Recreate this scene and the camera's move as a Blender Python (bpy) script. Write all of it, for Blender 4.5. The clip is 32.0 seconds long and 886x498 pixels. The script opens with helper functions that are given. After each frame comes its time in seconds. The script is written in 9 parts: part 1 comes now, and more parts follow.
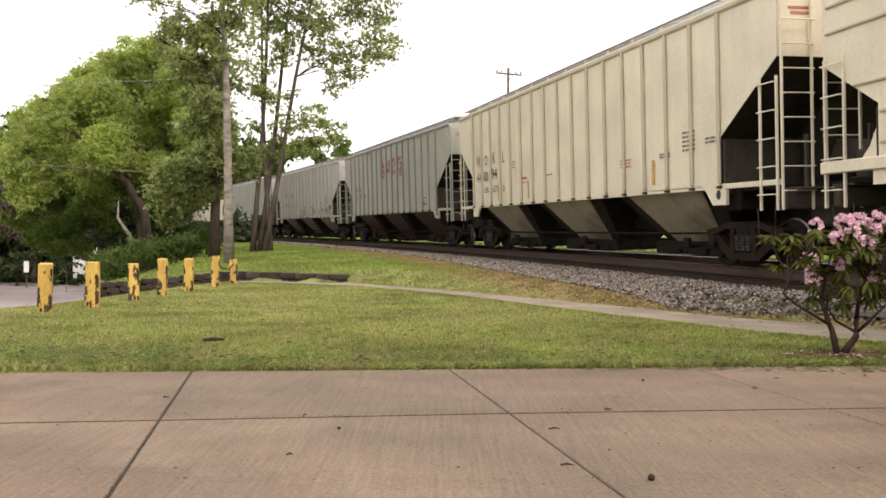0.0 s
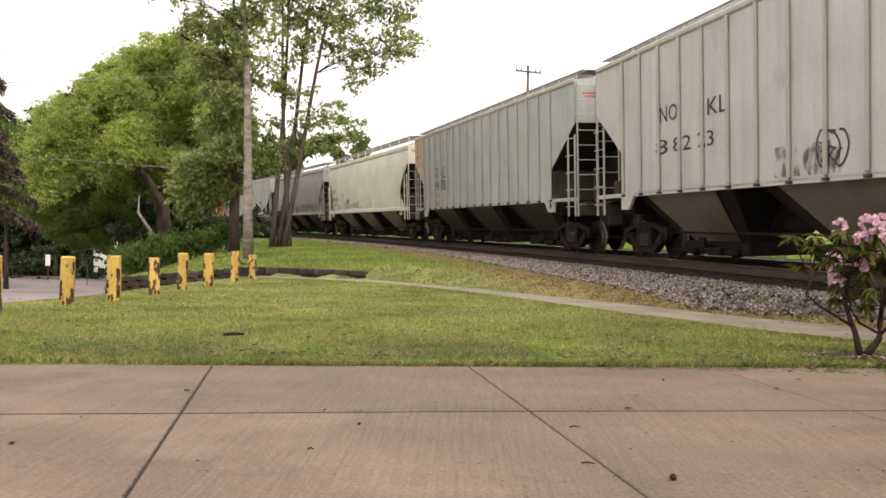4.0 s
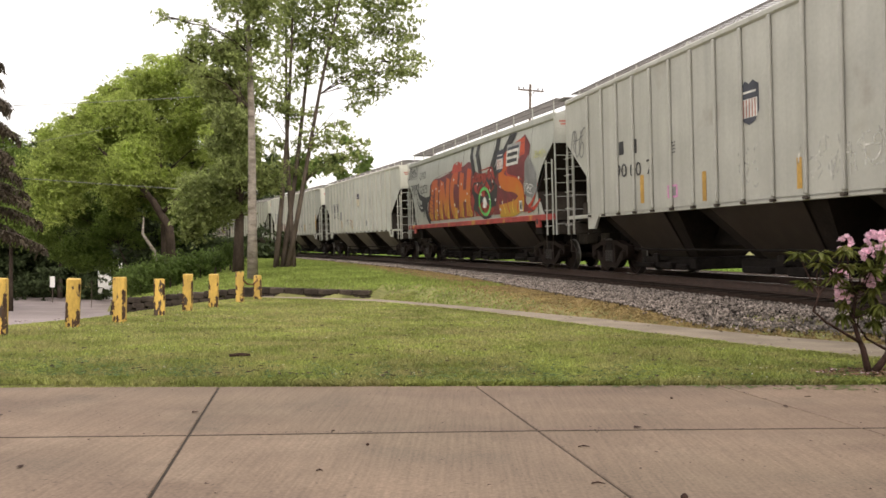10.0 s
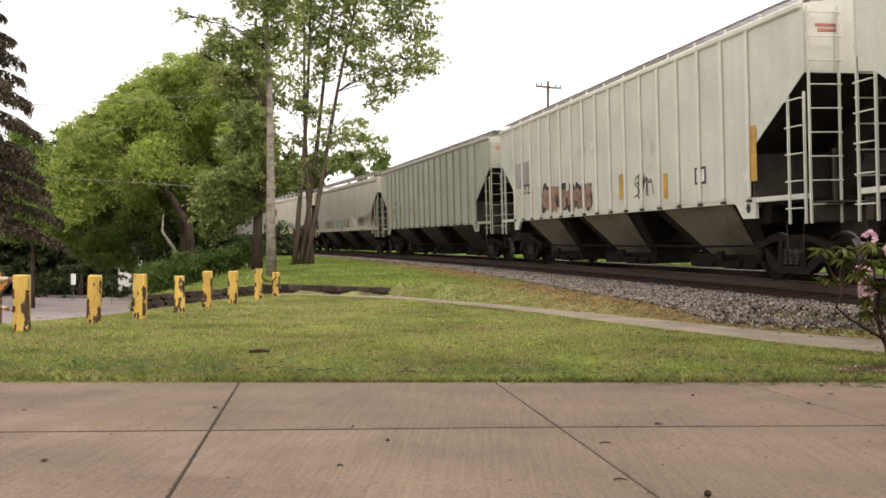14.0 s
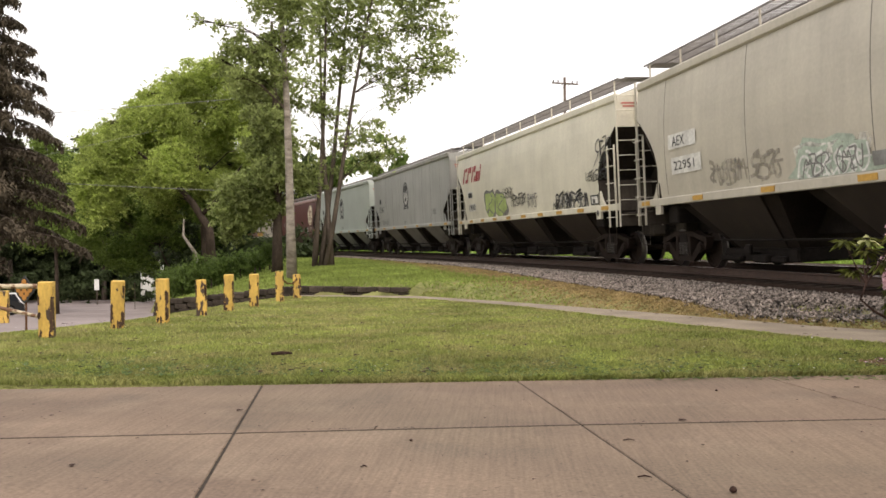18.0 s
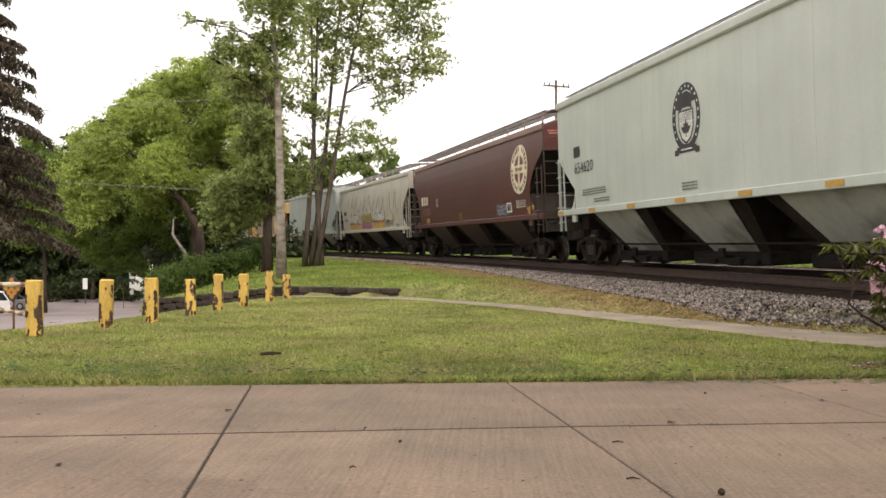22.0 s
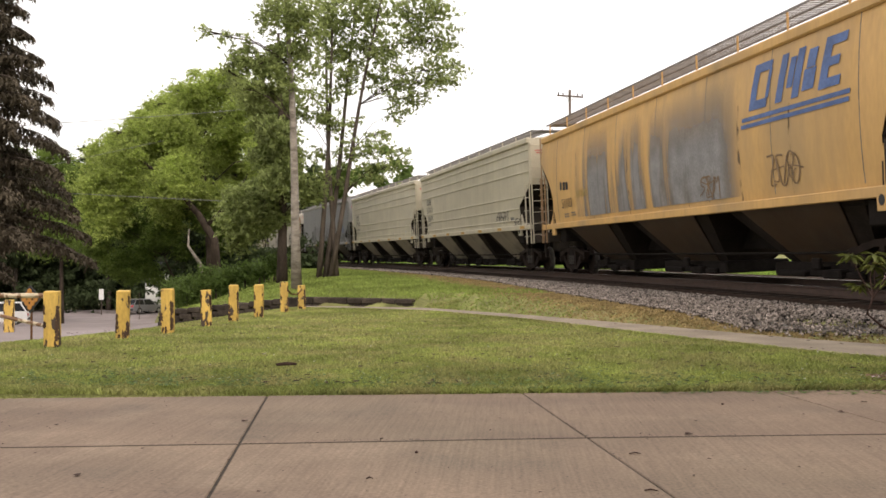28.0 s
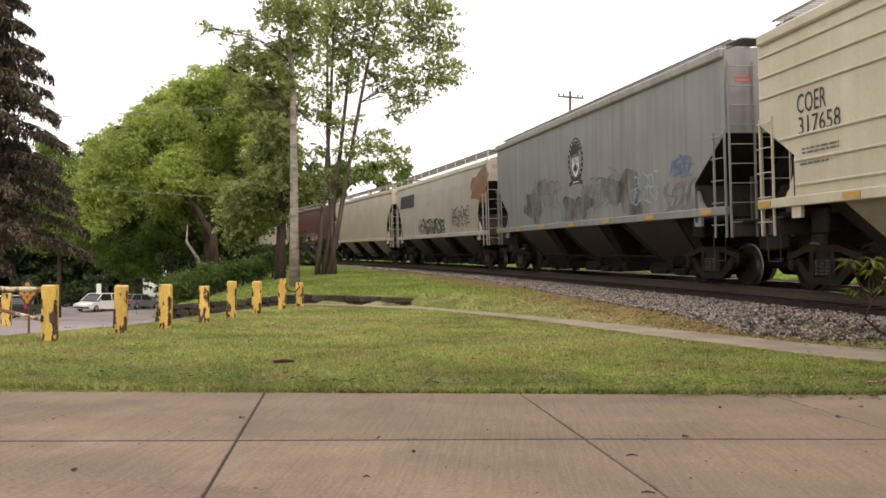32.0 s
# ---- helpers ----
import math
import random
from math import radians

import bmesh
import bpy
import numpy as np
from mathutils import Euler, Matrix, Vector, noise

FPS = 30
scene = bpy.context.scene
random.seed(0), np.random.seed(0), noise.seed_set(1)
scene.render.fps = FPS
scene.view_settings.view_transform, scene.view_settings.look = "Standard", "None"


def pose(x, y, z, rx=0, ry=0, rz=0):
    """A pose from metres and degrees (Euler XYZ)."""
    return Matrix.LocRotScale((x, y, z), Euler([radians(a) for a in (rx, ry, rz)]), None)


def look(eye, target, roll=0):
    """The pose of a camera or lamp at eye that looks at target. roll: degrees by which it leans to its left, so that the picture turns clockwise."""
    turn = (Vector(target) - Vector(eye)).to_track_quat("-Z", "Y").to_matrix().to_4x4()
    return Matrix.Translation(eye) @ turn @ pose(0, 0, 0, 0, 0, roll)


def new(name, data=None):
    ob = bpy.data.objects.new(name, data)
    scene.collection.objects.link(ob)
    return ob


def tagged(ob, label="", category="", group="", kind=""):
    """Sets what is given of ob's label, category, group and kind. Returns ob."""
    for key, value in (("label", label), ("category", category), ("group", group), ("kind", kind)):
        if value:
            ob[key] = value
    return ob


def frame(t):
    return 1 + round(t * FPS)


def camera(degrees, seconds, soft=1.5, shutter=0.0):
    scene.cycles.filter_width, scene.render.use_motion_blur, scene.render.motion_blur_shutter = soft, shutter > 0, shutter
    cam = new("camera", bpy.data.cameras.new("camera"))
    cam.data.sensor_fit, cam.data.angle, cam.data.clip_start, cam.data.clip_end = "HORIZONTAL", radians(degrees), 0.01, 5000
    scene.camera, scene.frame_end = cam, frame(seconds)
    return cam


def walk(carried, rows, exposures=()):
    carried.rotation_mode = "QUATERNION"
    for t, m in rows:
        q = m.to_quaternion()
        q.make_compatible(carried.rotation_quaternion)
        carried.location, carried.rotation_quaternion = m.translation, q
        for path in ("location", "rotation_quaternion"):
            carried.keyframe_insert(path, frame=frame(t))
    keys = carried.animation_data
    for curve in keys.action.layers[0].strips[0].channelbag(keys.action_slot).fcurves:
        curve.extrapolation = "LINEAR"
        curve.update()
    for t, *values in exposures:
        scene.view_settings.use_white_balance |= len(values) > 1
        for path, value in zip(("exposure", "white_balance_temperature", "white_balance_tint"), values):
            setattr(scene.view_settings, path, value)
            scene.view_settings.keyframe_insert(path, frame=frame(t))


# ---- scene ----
cam = camera(53.97, 32.0, soft=1.6)
# seconds, eye, then degrees of yaw to the left, pitch and roll
PATH = [
    (0.0, 0.000, 0.000, 0.960, 0.000, -1.153, 0.500),
    (0.5, -0.006, 0.002, 0.961, 0.051, -1.046, 0.687),
    (1.0, -0.006, 0.005, 0.956, 0.265, -1.002, 0.782),
    (1.5, -0.009, 0.005, 0.956, 0.556, -1.116, 0.764),
    (2.0, -0.014, 0.009, 0.954, 0.968, -1.081, 0.554),
    (2.5, -0.017, 0.006, 0.952, 0.832, -1.274, 0.929),
    (3.0, -0.017, 0.009, 0.954, 0.886, -1.341, 0.917),
    (3.5, -0.019, 0.003, 0.955, 1.003, -1.336, 0.948),
    (5.5, -0.024, 0.006, 0.954, 1.529, -1.206, 1.138),
    (6.0, -0.026, 0.004, 0.955, 1.499, -1.038, 1.060),
    (6.5, -0.029, 0.005, 0.955, 1.522, -0.948, 1.460),
    (7.0, -0.031, 0.002, 0.957, 1.408, -0.729, 1.444),
    (7.5, -0.028, 0.002, 0.956, 1.216, -0.407, 0.822),
    (8.0, -0.033, 0.001, 0.956, 1.053, -0.192, 0.982),
    (8.5, -0.039, 0.006, 0.953, 1.056, -0.174, 1.365),
    (9.0, -0.036, 0.011, 0.953, 1.202, -0.122, 0.810),
    (9.5, -0.034, 0.003, 0.955, 1.323, -0.062, 0.615),
    (10.0, -0.040, -0.002, 0.961, 1.414, -0.109, 0.576),
    (10.5, -0.044, -0.001, 0.954, 1.724, -0.058, 0.712),
    (11.0, -0.048, 0.003, 0.951, 2.013, -0.077, 0.936),
    (11.5, -0.049, 0.011, 0.952, 2.212, -0.219, 0.733),
    (12.0, -0.050, 0.009, 0.952, 2.338, -0.325, 0.343),
    (12.5, -0.049, 0.014, 0.951, 2.453, -0.338, 0.347),
    (13.0, -0.047, 0.004, 0.949, 2.519, -0.352, 0.505),
    (13.5, -0.054, 0.007, 0.952, 2.574, -0.336, 0.867),
    (14.0, -0.054, 0.010, 0.950, 2.566, -0.287, 0.527),
    (14.5, -0.047, 0.002, 0.954, 2.599, -0.212, 0.202),
    (16.5, -0.053, 0.011, 0.951, 3.096, -0.164, -0.145),
    (17.0, -0.058, 0.008, 0.952, 3.336, -0.263, -0.171),
    (17.5, -0.063, 0.011, 0.956, 3.650, -0.409, -0.165),
    (18.0, -0.054, 0.005, 0.955, 3.840, -0.356, -0.565),
    (18.5, -0.058, 0.012, 0.953, 3.859, -0.380, -0.390),
    (19.0, -0.055, 0.007, 0.952, 3.790, -0.438, -0.512),
    (19.5, -0.055, 0.007, 0.951, 3.703, -0.452, -0.367),
    (20.0, -0.058, 0.012, 0.951, 3.556, -0.460, -0.205),
    (20.5, -0.055, 0.010, 0.950, 3.416, -0.386, -0.031),
    (21.0, -0.058, 0.009, 0.949, 3.253, -0.417, 0.204),
    (21.5, -0.058, 0.015, 0.948, 3.171, -0.380, -0.042),
    (22.0, -0.056, 0.007, 0.952, 3.199, -0.264, -0.141),
    (22.5, -0.055, 0.004, 0.951, 3.274, -0.126, -0.370),
    (23.0, -0.058, 0.005, 0.952, 3.278, -0.056, -0.491),
    (23.5, -0.060, 0.010, 0.950, 3.269, -0.023, -0.343),
    (24.0, -0.063, -0.002, 0.954, 3.294, 0.039, -0.003),
    (24.5, -0.059, 0.003, 0.953, 3.435, 0.066, -0.143),
    (25.0, -0.061, 0.002, 0.956, 3.558, 0.132, -0.217),
    (25.5, -0.062, 0.004, 0.955, 3.673, 0.206, -0.233),
    (27.5, -0.072, 0.003, 0.954, 4.067, 0.414, -0.007),
    (28.0, -0.066, 0.002, 0.955, 4.118, 0.414, -0.246),
    (28.5, -0.065, -0.002, 0.956, 4.104, 0.360, -0.149),
    (29.0, -0.068, -0.001, 0.954, 4.064, 0.247, -0.194),
    (29.5, -0.067, 0.001, 0.953, 4.118, 0.170, 0.063),
    (30.0, -0.066, 0.001, 0.956, 4.156, 0.193, -0.141),
    (30.5, -0.067, -0.001, 0.954, 4.063, 0.252, 0.158),
    (31.0, -0.072, 0.005, 0.954, 3.967, 0.303, 0.305),
    (31.5, -0.075, 0.001, 0.953, 3.974, 0.310, 0.563),
    (32.0, -0.075, 0.002, 0.955, 4.003, 0.368, 0.533),
]


def aim(x, y, z, yaw, pitch, roll):
    a, b = radians(yaw), radians(pitch)
    return look((x, y, z), (x - math.sin(a) * math.cos(b), y + math.cos(a) * math.cos(b), z + math.sin(b)), roll)


walk(cam, [(row[0], aim(*row[1:])) for row in PATH],
     [(0.0, 0.58, 6900, 15), (9.0, 0.49, 6900, 15), (14.0, 0.41, 6900, 15), (18.0, 0.43, 6900, 15), (22.0, 0.5, 6900, 15), (25.0, 0.41, 6900, 15), (29.0, 0.35, 6900, 15), (32.0, 0.39, 6900, 15)])

# ---- light ----
SUN_HEIGHT, SUN_TURN = 52.0, 150.0
world = bpy.data.worlds.new("overcast_sky")
scene.world = world
world.use_nodes = True
wt = world.node_tree
wt.nodes.clear()
sky = wt.nodes.new("ShaderNodeTexSky")
sky.sky_type, sky.sun_disc = "NISHITA", False
sky.sun_elevation, sky.sun_rotation = radians(SUN_HEIGHT), radians(SUN_TURN)
sky.dust_density, sky.air_density = 6.0, 1.0
cloud = wt.nodes.new("ShaderNodeMix")
cloud.data_type = "RGBA"
cloud.inputs[0].default_value = 0.82
cloud.inputs[7].default_value = (10.5, 10.5, 10.4, 1)
bg, wout = wt.nodes.new("ShaderNodeBackground"), wt.nodes.new("ShaderNodeOutputWorld")
bg.inputs[1].default_value = 0.12
wt.links.new(sky.outputs[0], cloud.inputs[6])
wt.links.new(cloud.outputs[2], bg.inputs[0])
wt.links.new(bg.outputs[0], wout.inputs[0])
sun_data = bpy.data.lights.new("sun", "SUN")
sun_data.energy, sun_data.angle, sun_data.color = 1.2, radians(20), (1.0, 0.95, 0.86)
sun = new("sun", sun_data)
sun.matrix_world = pose(0, 0, 40, 90 - SUN_HEIGHT, 0, 180 - SUN_TURN)


# ---- materials ----
def material(name, color, rough=0.7, metal=0.0, spread=0.25, grain=8.0, fine=60.0, bump=0.15, streak=0.0,
             second=None, second_at=0.55, second_soft=0.12, second_scale=1.2, rand=0.0, island=0.0, translucent=0.0, stretch=(1, 1, 1), shift=False):
    """A procedural surface: base colour with coarse and fine variation, an optional second colour in patches, relief."""
    m = bpy.data.materials.new(name)
    m.use_nodes = True
    nt = m.node_tree
    N, L = nt.nodes, nt.links
    b = N["Principled BSDF"]
    b.inputs["Roughness"].default_value, b.inputs["Metallic"].default_value = rough, metal
    if rough >= 0.75 or translucent:
        b.inputs["Specular IOR Level"].default_value = 0.12
    tc = N.new("ShaderNodeTexCoord")
    mp = N.new("ShaderNodeMapping")
    mp.inputs["Scale"].default_value = stretch
    L.new(tc.outputs["Object"], mp.inputs[0])
    if shift:  # each object takes another stretch of the pattern
        far = N.new("ShaderNodeVectorMath")
        far.operation = "SCALE"
        far.inputs[0].default_value = (37, 23, 51)
        L.new(N.new("ShaderNodeObjectInfo").outputs["Random"], far.inputs["Scale"])
        L.new(far.outputs[0], mp.inputs["Location"])

    def tex(scale, detail=5.0):
        n = N.new("ShaderNodeTexNoise")
        n.inputs["Scale"].default_value, n.inputs["Detail"].default_value = scale, detail
        L.new(mp.outputs[0], n.inputs["Vector"])
        return n

    def mix(kind, fac, a, c):
        n = N.new("ShaderNodeMix")
        n.data_type, n.blend_type = "RGBA", kind
        for i, v in ((0, fac), (6, a), (7, c)):
            if isinstance(v, (int, float)):
                n.inputs[i].default_value = v
            elif isinstance(v, tuple):
                n.inputs[i].default_value = (*v[:3], 1)
            else:
                L.new(v, n.inputs[i])
        return n.outputs[2]

    def ramp(src, lo, hi, a=0.0, c=1.0):
        n = N.new("ShaderNodeMapRange")
        n.inputs[1].default_value, n.inputs[2].default_value = lo, hi
        n.inputs[3].default_value, n.inputs[4].default_value = a, c
        L.new(src, n.inputs[0])
        return n.outputs[0]

    coarse, small = tex(grain), tex(fine, 3.0)
    col = mix("MULTIPLY", 1.0, tuple(color), ramp(coarse.outputs[0], 0.3, 0.7, 1 - spread, 1 + spread))
    col = mix("MULTIPLY", 1.0, col, ramp(small.outputs[0], 0.3, 0.7, 1 - spread * 0.5, 1 + spread * 0.5))
    if second:
        patch = tex(second_scale, 8.0)
        col = mix("MIX", ramp(patch.outputs[0], second_at - second_soft, second_at + second_soft), col, tuple(second))
    if streak:
        mp2 = N.new("ShaderNodeMapping")
        mp2.inputs["Scale"].default_value = (3.0, 3.0, 0.22)
        L.new(tc.outputs["Object"], mp2.inputs[0])
        n = N.new("ShaderNodeTexNoise")
        n.inputs["Scale"].default_value, n.inputs["Detail"].default_value = 1.3, 3.5
        L.new(mp2.outputs[0], n.inputs["Vector"])
        col = mix("MIX", ramp(n.outputs[0], 0.42, 0.78, 0.0, streak), col, (0.09, 0.075, 0.06))
    if rand or island:
        src = N.new("ShaderNodeObjectInfo").outputs["Random"] if rand else N.new("ShaderNodeNewGeometry").outputs["Random Per Island"]
        k = rand or island
        col = mix("MULTIPLY", 1.0, col, ramp(src, 0, 1, 1 - k, 1 + k))
    L.new(col, b.inputs["Base Color"])
    if bump:
        bp = N.new("ShaderNodeBump")
        bp.inputs["Strength"].default_value, bp.inputs["Distance"].default_value = bump, 0.02
        L.new(small.outputs[0], bp.inputs["Height"])
        L.new(bp.outputs[0], b.inputs["Normal"])
    if translucent:
        tr, ms = N.new("ShaderNodeBsdfTranslucent"), N.new("ShaderNodeMixShader")
        ms.inputs[0].default_value = translucent
        L.new(col, tr.inputs[0])
        L.new(b.outputs[0], ms.inputs[1])
        L.new(tr.outputs[0], ms.inputs[2])
        L.new(ms.outputs[0], N["Material Output"].inputs[0])
    return m


def broomed_concrete():
    """Old tan concrete: broom lines away from the eye, stains, pale worn patches, dark specks."""
    m = bpy.data.materials.new("concrete")
    m.use_nodes = True
    N, L = m.node_tree.nodes, m.node_tree.links
    b = N["Principled BSDF"]
    b.inputs["Roughness"].default_value, b.inputs["Specular IOR Level"].default_value = 0.85, 0.2
    tc = N.new("ShaderNodeTexCoord")

    def tex(scale, stretch, detail, lo, hi, a, c):
        mp, n, r = N.new("ShaderNodeMapping"), N.new("ShaderNodeTexNoise"), N.new("ShaderNodeMapRange")
        mp.inputs["Scale"].default_value = stretch
        mp.inputs["Rotation"].default_value = (0, 0, radians(-10.5))
        n.inputs["Scale"].default_value, n.inputs["Detail"].default_value = scale, detail
        for i, v in zip((1, 2, 3, 4), (lo, hi, a, c)):
            r.inputs[i].default_value = v
        L.new(tc.outputs["Object"], mp.inputs[0])
        L.new(mp.outputs[0], n.inputs["Vector"])
        L.new(n.outputs[0], r.inputs[0])
        return r.outputs[0]

    def mix(kind, fac, a, c):
        n = N.new("ShaderNodeMix")
        n.data_type, n.blend_type = "RGBA", kind
        for i, v in ((0, fac), (6, a), (7, c)):
            if isinstance(v, float):
                n.inputs[i].default_value = v
            elif isinstance(v, tuple):
                n.inputs[i].default_value = (*v, 1)
            else:
                L.new(v, n.inputs[i])
        return n.outputs[2]
    col = mix("MIX", tex(0.55, (1, 1.4, 1), 6, 0.36, 0.64, 0.0, 1.0), (0.146, 0.107, 0.081), (0.212, 0.156, 0.115))
    col = mix("MIX", tex(1.3, (1, 1.3, 1), 8, 0.52, 0.76, 0.0, 0.6), col, (0.262, 0.202, 0.15))
    col = mix("MIX", tex(1.1, (1, 1.2, 1), 7, 0.56, 0.74, 0.0, 0.7), col, (0.116, 0.093, 0.074))
    col = mix("MIX", tex(0.3, (1, 1, 1), 3, 0.42, 0.62, 0.0, 0.35), col, (0.165, 0.137, 0.098))
    col = mix("MULTIPLY", 1.0, col, tex(1.0, (60, 1.6, 1), 5, 0.3, 0.7, 0.87, 1.12))
    col = mix("MULTIPLY", 1.0, col, tex(60, (1, 1, 1), 4, 0.3, 0.7, 0.80, 1.18))
    col = mix("MIX", tex(26, (1, 1, 1), 2, 0.70, 0.74, 0.0, 0.6), col, (0.06, 0.045, 0.035))
    r = N.new("ShaderNodeMapRange")
    r.inputs[3].default_value, r.inputs[4].default_value = 0.92, 1.08
    L.new(N.new("ShaderNodeObjectInfo").outputs["Random"], r.inputs[0])
    col = mix("MULTIPLY", 1.0, col, r.outputs[0])
    L.new(col, b.inputs["Base Color"])
    bp = N.new("ShaderNodeBump")
    bp.inputs["Strength"].default_value, bp.inputs["Distance"].default_value = 0.2, 0.003
    L.new(tex(1.0, (70, 1.5, 1), 4, 0.0, 1.0, 0.0, 1.0), bp.inputs["Height"])
    L.new(bp.outputs[0], b.inputs["Normal"])
    return m


concrete = broomed_concrete()
joint_dirt = material("joint_dirt", (0.05, 0.042, 0.035), 0.95, grain=20)
soil = material("lawn_soil", (0.18, 0.185, 0.07), 0.95, spread=0.4, grain=2.2, fine=30, bump=0.5,
                second=(0.25, 0.21, 0.10), second_at=0.63, second_scale=0.7)
grass_green = material("grass_blades", (0.285, 0.328, 0.098), 0.6, spread=0.35, grain=0.7, fine=7, bump=0, island=0.36, translucent=0.45,
                       second=(0.385, 0.345, 0.165), second_at=0.58, second_soft=0.16, second_scale=1.8)
grass_dry = material("dry_grass_blades", (0.325, 0.242, 0.118), 0.7, spread=0.3, grain=1.5, fine=6, bump=0, island=0.22, translucent=0.2,
                     second=(0.22, 0.20, 0.075), second_at=0.70, second_scale=0.6)
asphalt = material("worn_asphalt", (0.245, 0.207, 0.163), 0.9, spread=0.2, grain=1.5, fine=70, bump=0.4)
road_mat = material("road_asphalt", (0.24, 0.205, 0.20), 0.85, spread=0.15, grain=0.4, fine=30, bump=0.2)
field_green = material("field_grass_blades", (0.24, 0.36, 0.075), 0.6, spread=0.25, grain=0.5, fine=5, bump=0, island=0.3, translucent=0.5)
slope_green = material("slope_grass_blades", (0.255, 0.325, 0.085), 0.6, spread=0.3, grain=0.6, fine=6, bump=0, island=0.3, translucent=0.45)
ballast_mat = material("ballast", (0.15, 0.135, 0.12), 0.9, spread=0.35, grain=6, fine=40, bump=0.6)
stone_mat = material("ballast_stones", (0.215, 0.183, 0.160), 0.85, spread=0.35, grain=3, fine=60, bump=0.3, island=0.95)
# oil-stained track bed, with the train's shade mixed into its colour
dark_ballast = material("oily_shaded_ballast", (0.031, 0.0185, 0.0125), 0.9, spread=0.4, grain=5, fine=40, bump=0.6)
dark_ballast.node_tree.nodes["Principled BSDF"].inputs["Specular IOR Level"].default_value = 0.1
tie_mat = material("tie_wood", (0.035, 0.026, 0.021), 0.9, spread=0.3, grain=6, fine=50, bump=0.5, rand=0.2)
rail_mat = material("rail_steel", (0.05, 0.027, 0.019), 0.7, 0.0, spread=0.3, grain=10)
rail_top_mat = material("rail_head", (0.22, 0.205, 0.19), 0.35, 0.9, spread=0.1)
bark = material("bark", (0.10, 0.08, 0.065), 0.95, spread=0.4, grain=5, fine=30, bump=0.8, stretch=(1, 1, 0.3))
dark_bark = material("dark_bark", (0.06, 0.046, 0.036), 0.95, spread=0.4, grain=5, fine=30, bump=0.8, stretch=(1, 1, 0.3))
birch_bark = material("pale_bark", (0.27, 0.24, 0.205), 0.9, spread=0.25, grain=4, fine=30, bump=0.5, stretch=(1, 1, 2.5),
                      second=(0.12, 0.10, 0.08), second_at=0.6, second_scale=3.0)
leaf_a = material("maple_leaves", (0.085, 0.14, 0.038), 0.55, spread=0.2, grain=0.5, fine=4, bump=0, island=0.35, translucent=0.4)
leaf_b = material("bright_leaves", (0.355, 0.43, 0.118), 0.55, spread=0.25, grain=0.25, fine=2, bump=0, island=0.3, translucent=0.58)
leaf_d = material("light_maple_leaves", (0.268, 0.318, 0.118), 0.5, spread=0.25, grain=0.5, fine=4, bump=0, island=0.4, translucent=0.52)
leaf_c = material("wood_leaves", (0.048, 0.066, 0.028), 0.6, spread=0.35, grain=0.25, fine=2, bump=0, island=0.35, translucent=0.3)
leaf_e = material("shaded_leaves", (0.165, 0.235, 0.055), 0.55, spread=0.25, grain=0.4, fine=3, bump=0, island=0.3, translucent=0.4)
leaf_f = material("shrub_leaves", (0.10, 0.15, 0.038), 0.55, spread=0.3, grain=0.5, fine=3, bump=0, island=0.3, translucent=0.35)
needle = material("spruce_needles", (0.078, 0.064, 0.044), 0.7, spread=0.3, grain=0.6, fine=4, bump=0, island=0.3, translucent=0.1)
bush_leaf = material("evergreen_bush_leaves", (0.12, 0.138, 0.034), 0.4, spread=0.25, grain=3, fine=20, bump=0, island=0.35, translucent=0.35,
                     second=(0.13, 0.085, 0.03), second_at=0.66, second_scale=3.0)
mulch = material("bark_mulch", (0.15, 0.09, 0.06), 0.95, spread=0.4, grain=6, fine=40, island=0.5)
bare_wood = material("weathered_bare_wood", (0.075, 0.048, 0.034), 0.9, spread=0.4, grain=9, fine=60, bump=0.5, stretch=(1, 1, 0.2))
petal = material("pink_petals", (0.80, 0.55, 0.66), 0.6, spread=0.15, grain=6, fine=30, bump=0, island=0.25, translucent=0.3)
twig = material("twig", (0.045, 0.027, 0.022), 0.9, spread=0.3, grain=9, bump=0.4)
yellow_paint = material("yellow_paint", (0.56, 0.365, 0.085), 0.65, spread=0.2, grain=5, fine=40, bump=0.3,
                        second=(0.06, 0.038, 0.028), second_at=0.60, second_soft=0.012, second_scale=9.0, stretch=(1, 1, 0.45), shift=True)
rust = material("rust", (0.13, 0.065, 0.035), 0.85, spread=0.35, grain=6, bump=0.4)
wall_stone = material("wall_stone", (0.05, 0.04, 0.032), 0.9, spread=0.45, grain=4, fine=30, bump=0.6, rand=0.35, shift=True)
under_dark = material("grimy_steel", (0.015, 0.012, 0.0105), 0.8, 0.1, spread=0.4, grain=3, fine=25, bump=0.3)
# sooty steel, with the shade of down-facing sheets put into the colour
shaded_grime = material("sooty_shaded_steel", (0.024, 0.0185, 0.0155), 0.8, spread=0.4, grain=1.5, fine=20, bump=0.2)
# dirt plus the shade at the wagon ends, in one dark tone
end_dirt_shade = material("dirty_shaded_end_steel", (0.06, 0.05, 0.042), 0.8, spread=0.35, grain=1.2, fine=18, bump=0.1, streak=0.5)
spring_steel = material("spring_steel", (0.035, 0.029, 0.025), 0.55, 0.3, spread=0.3, grain=6)
wheel_mat = material("wheel_steel", (0.021, 0.0145, 0.0115), 0.75, 0.1, spread=0.3, grain=4)
tread_mat = material("wheel_tread", (0.22, 0.205, 0.19), 0.4, 0.8, spread=0.1)
# board steel, its tone lowered for the shaded underside
board_steel = material("shaded_board_steel", (0.19, 0.178, 0.172), 0.6, 0.2, spread=0.25, grain=3)
galv = material("galvanized_steel", (0.31, 0.305, 0.30), 0.5, 0.4, spread=0.2, grain=3)
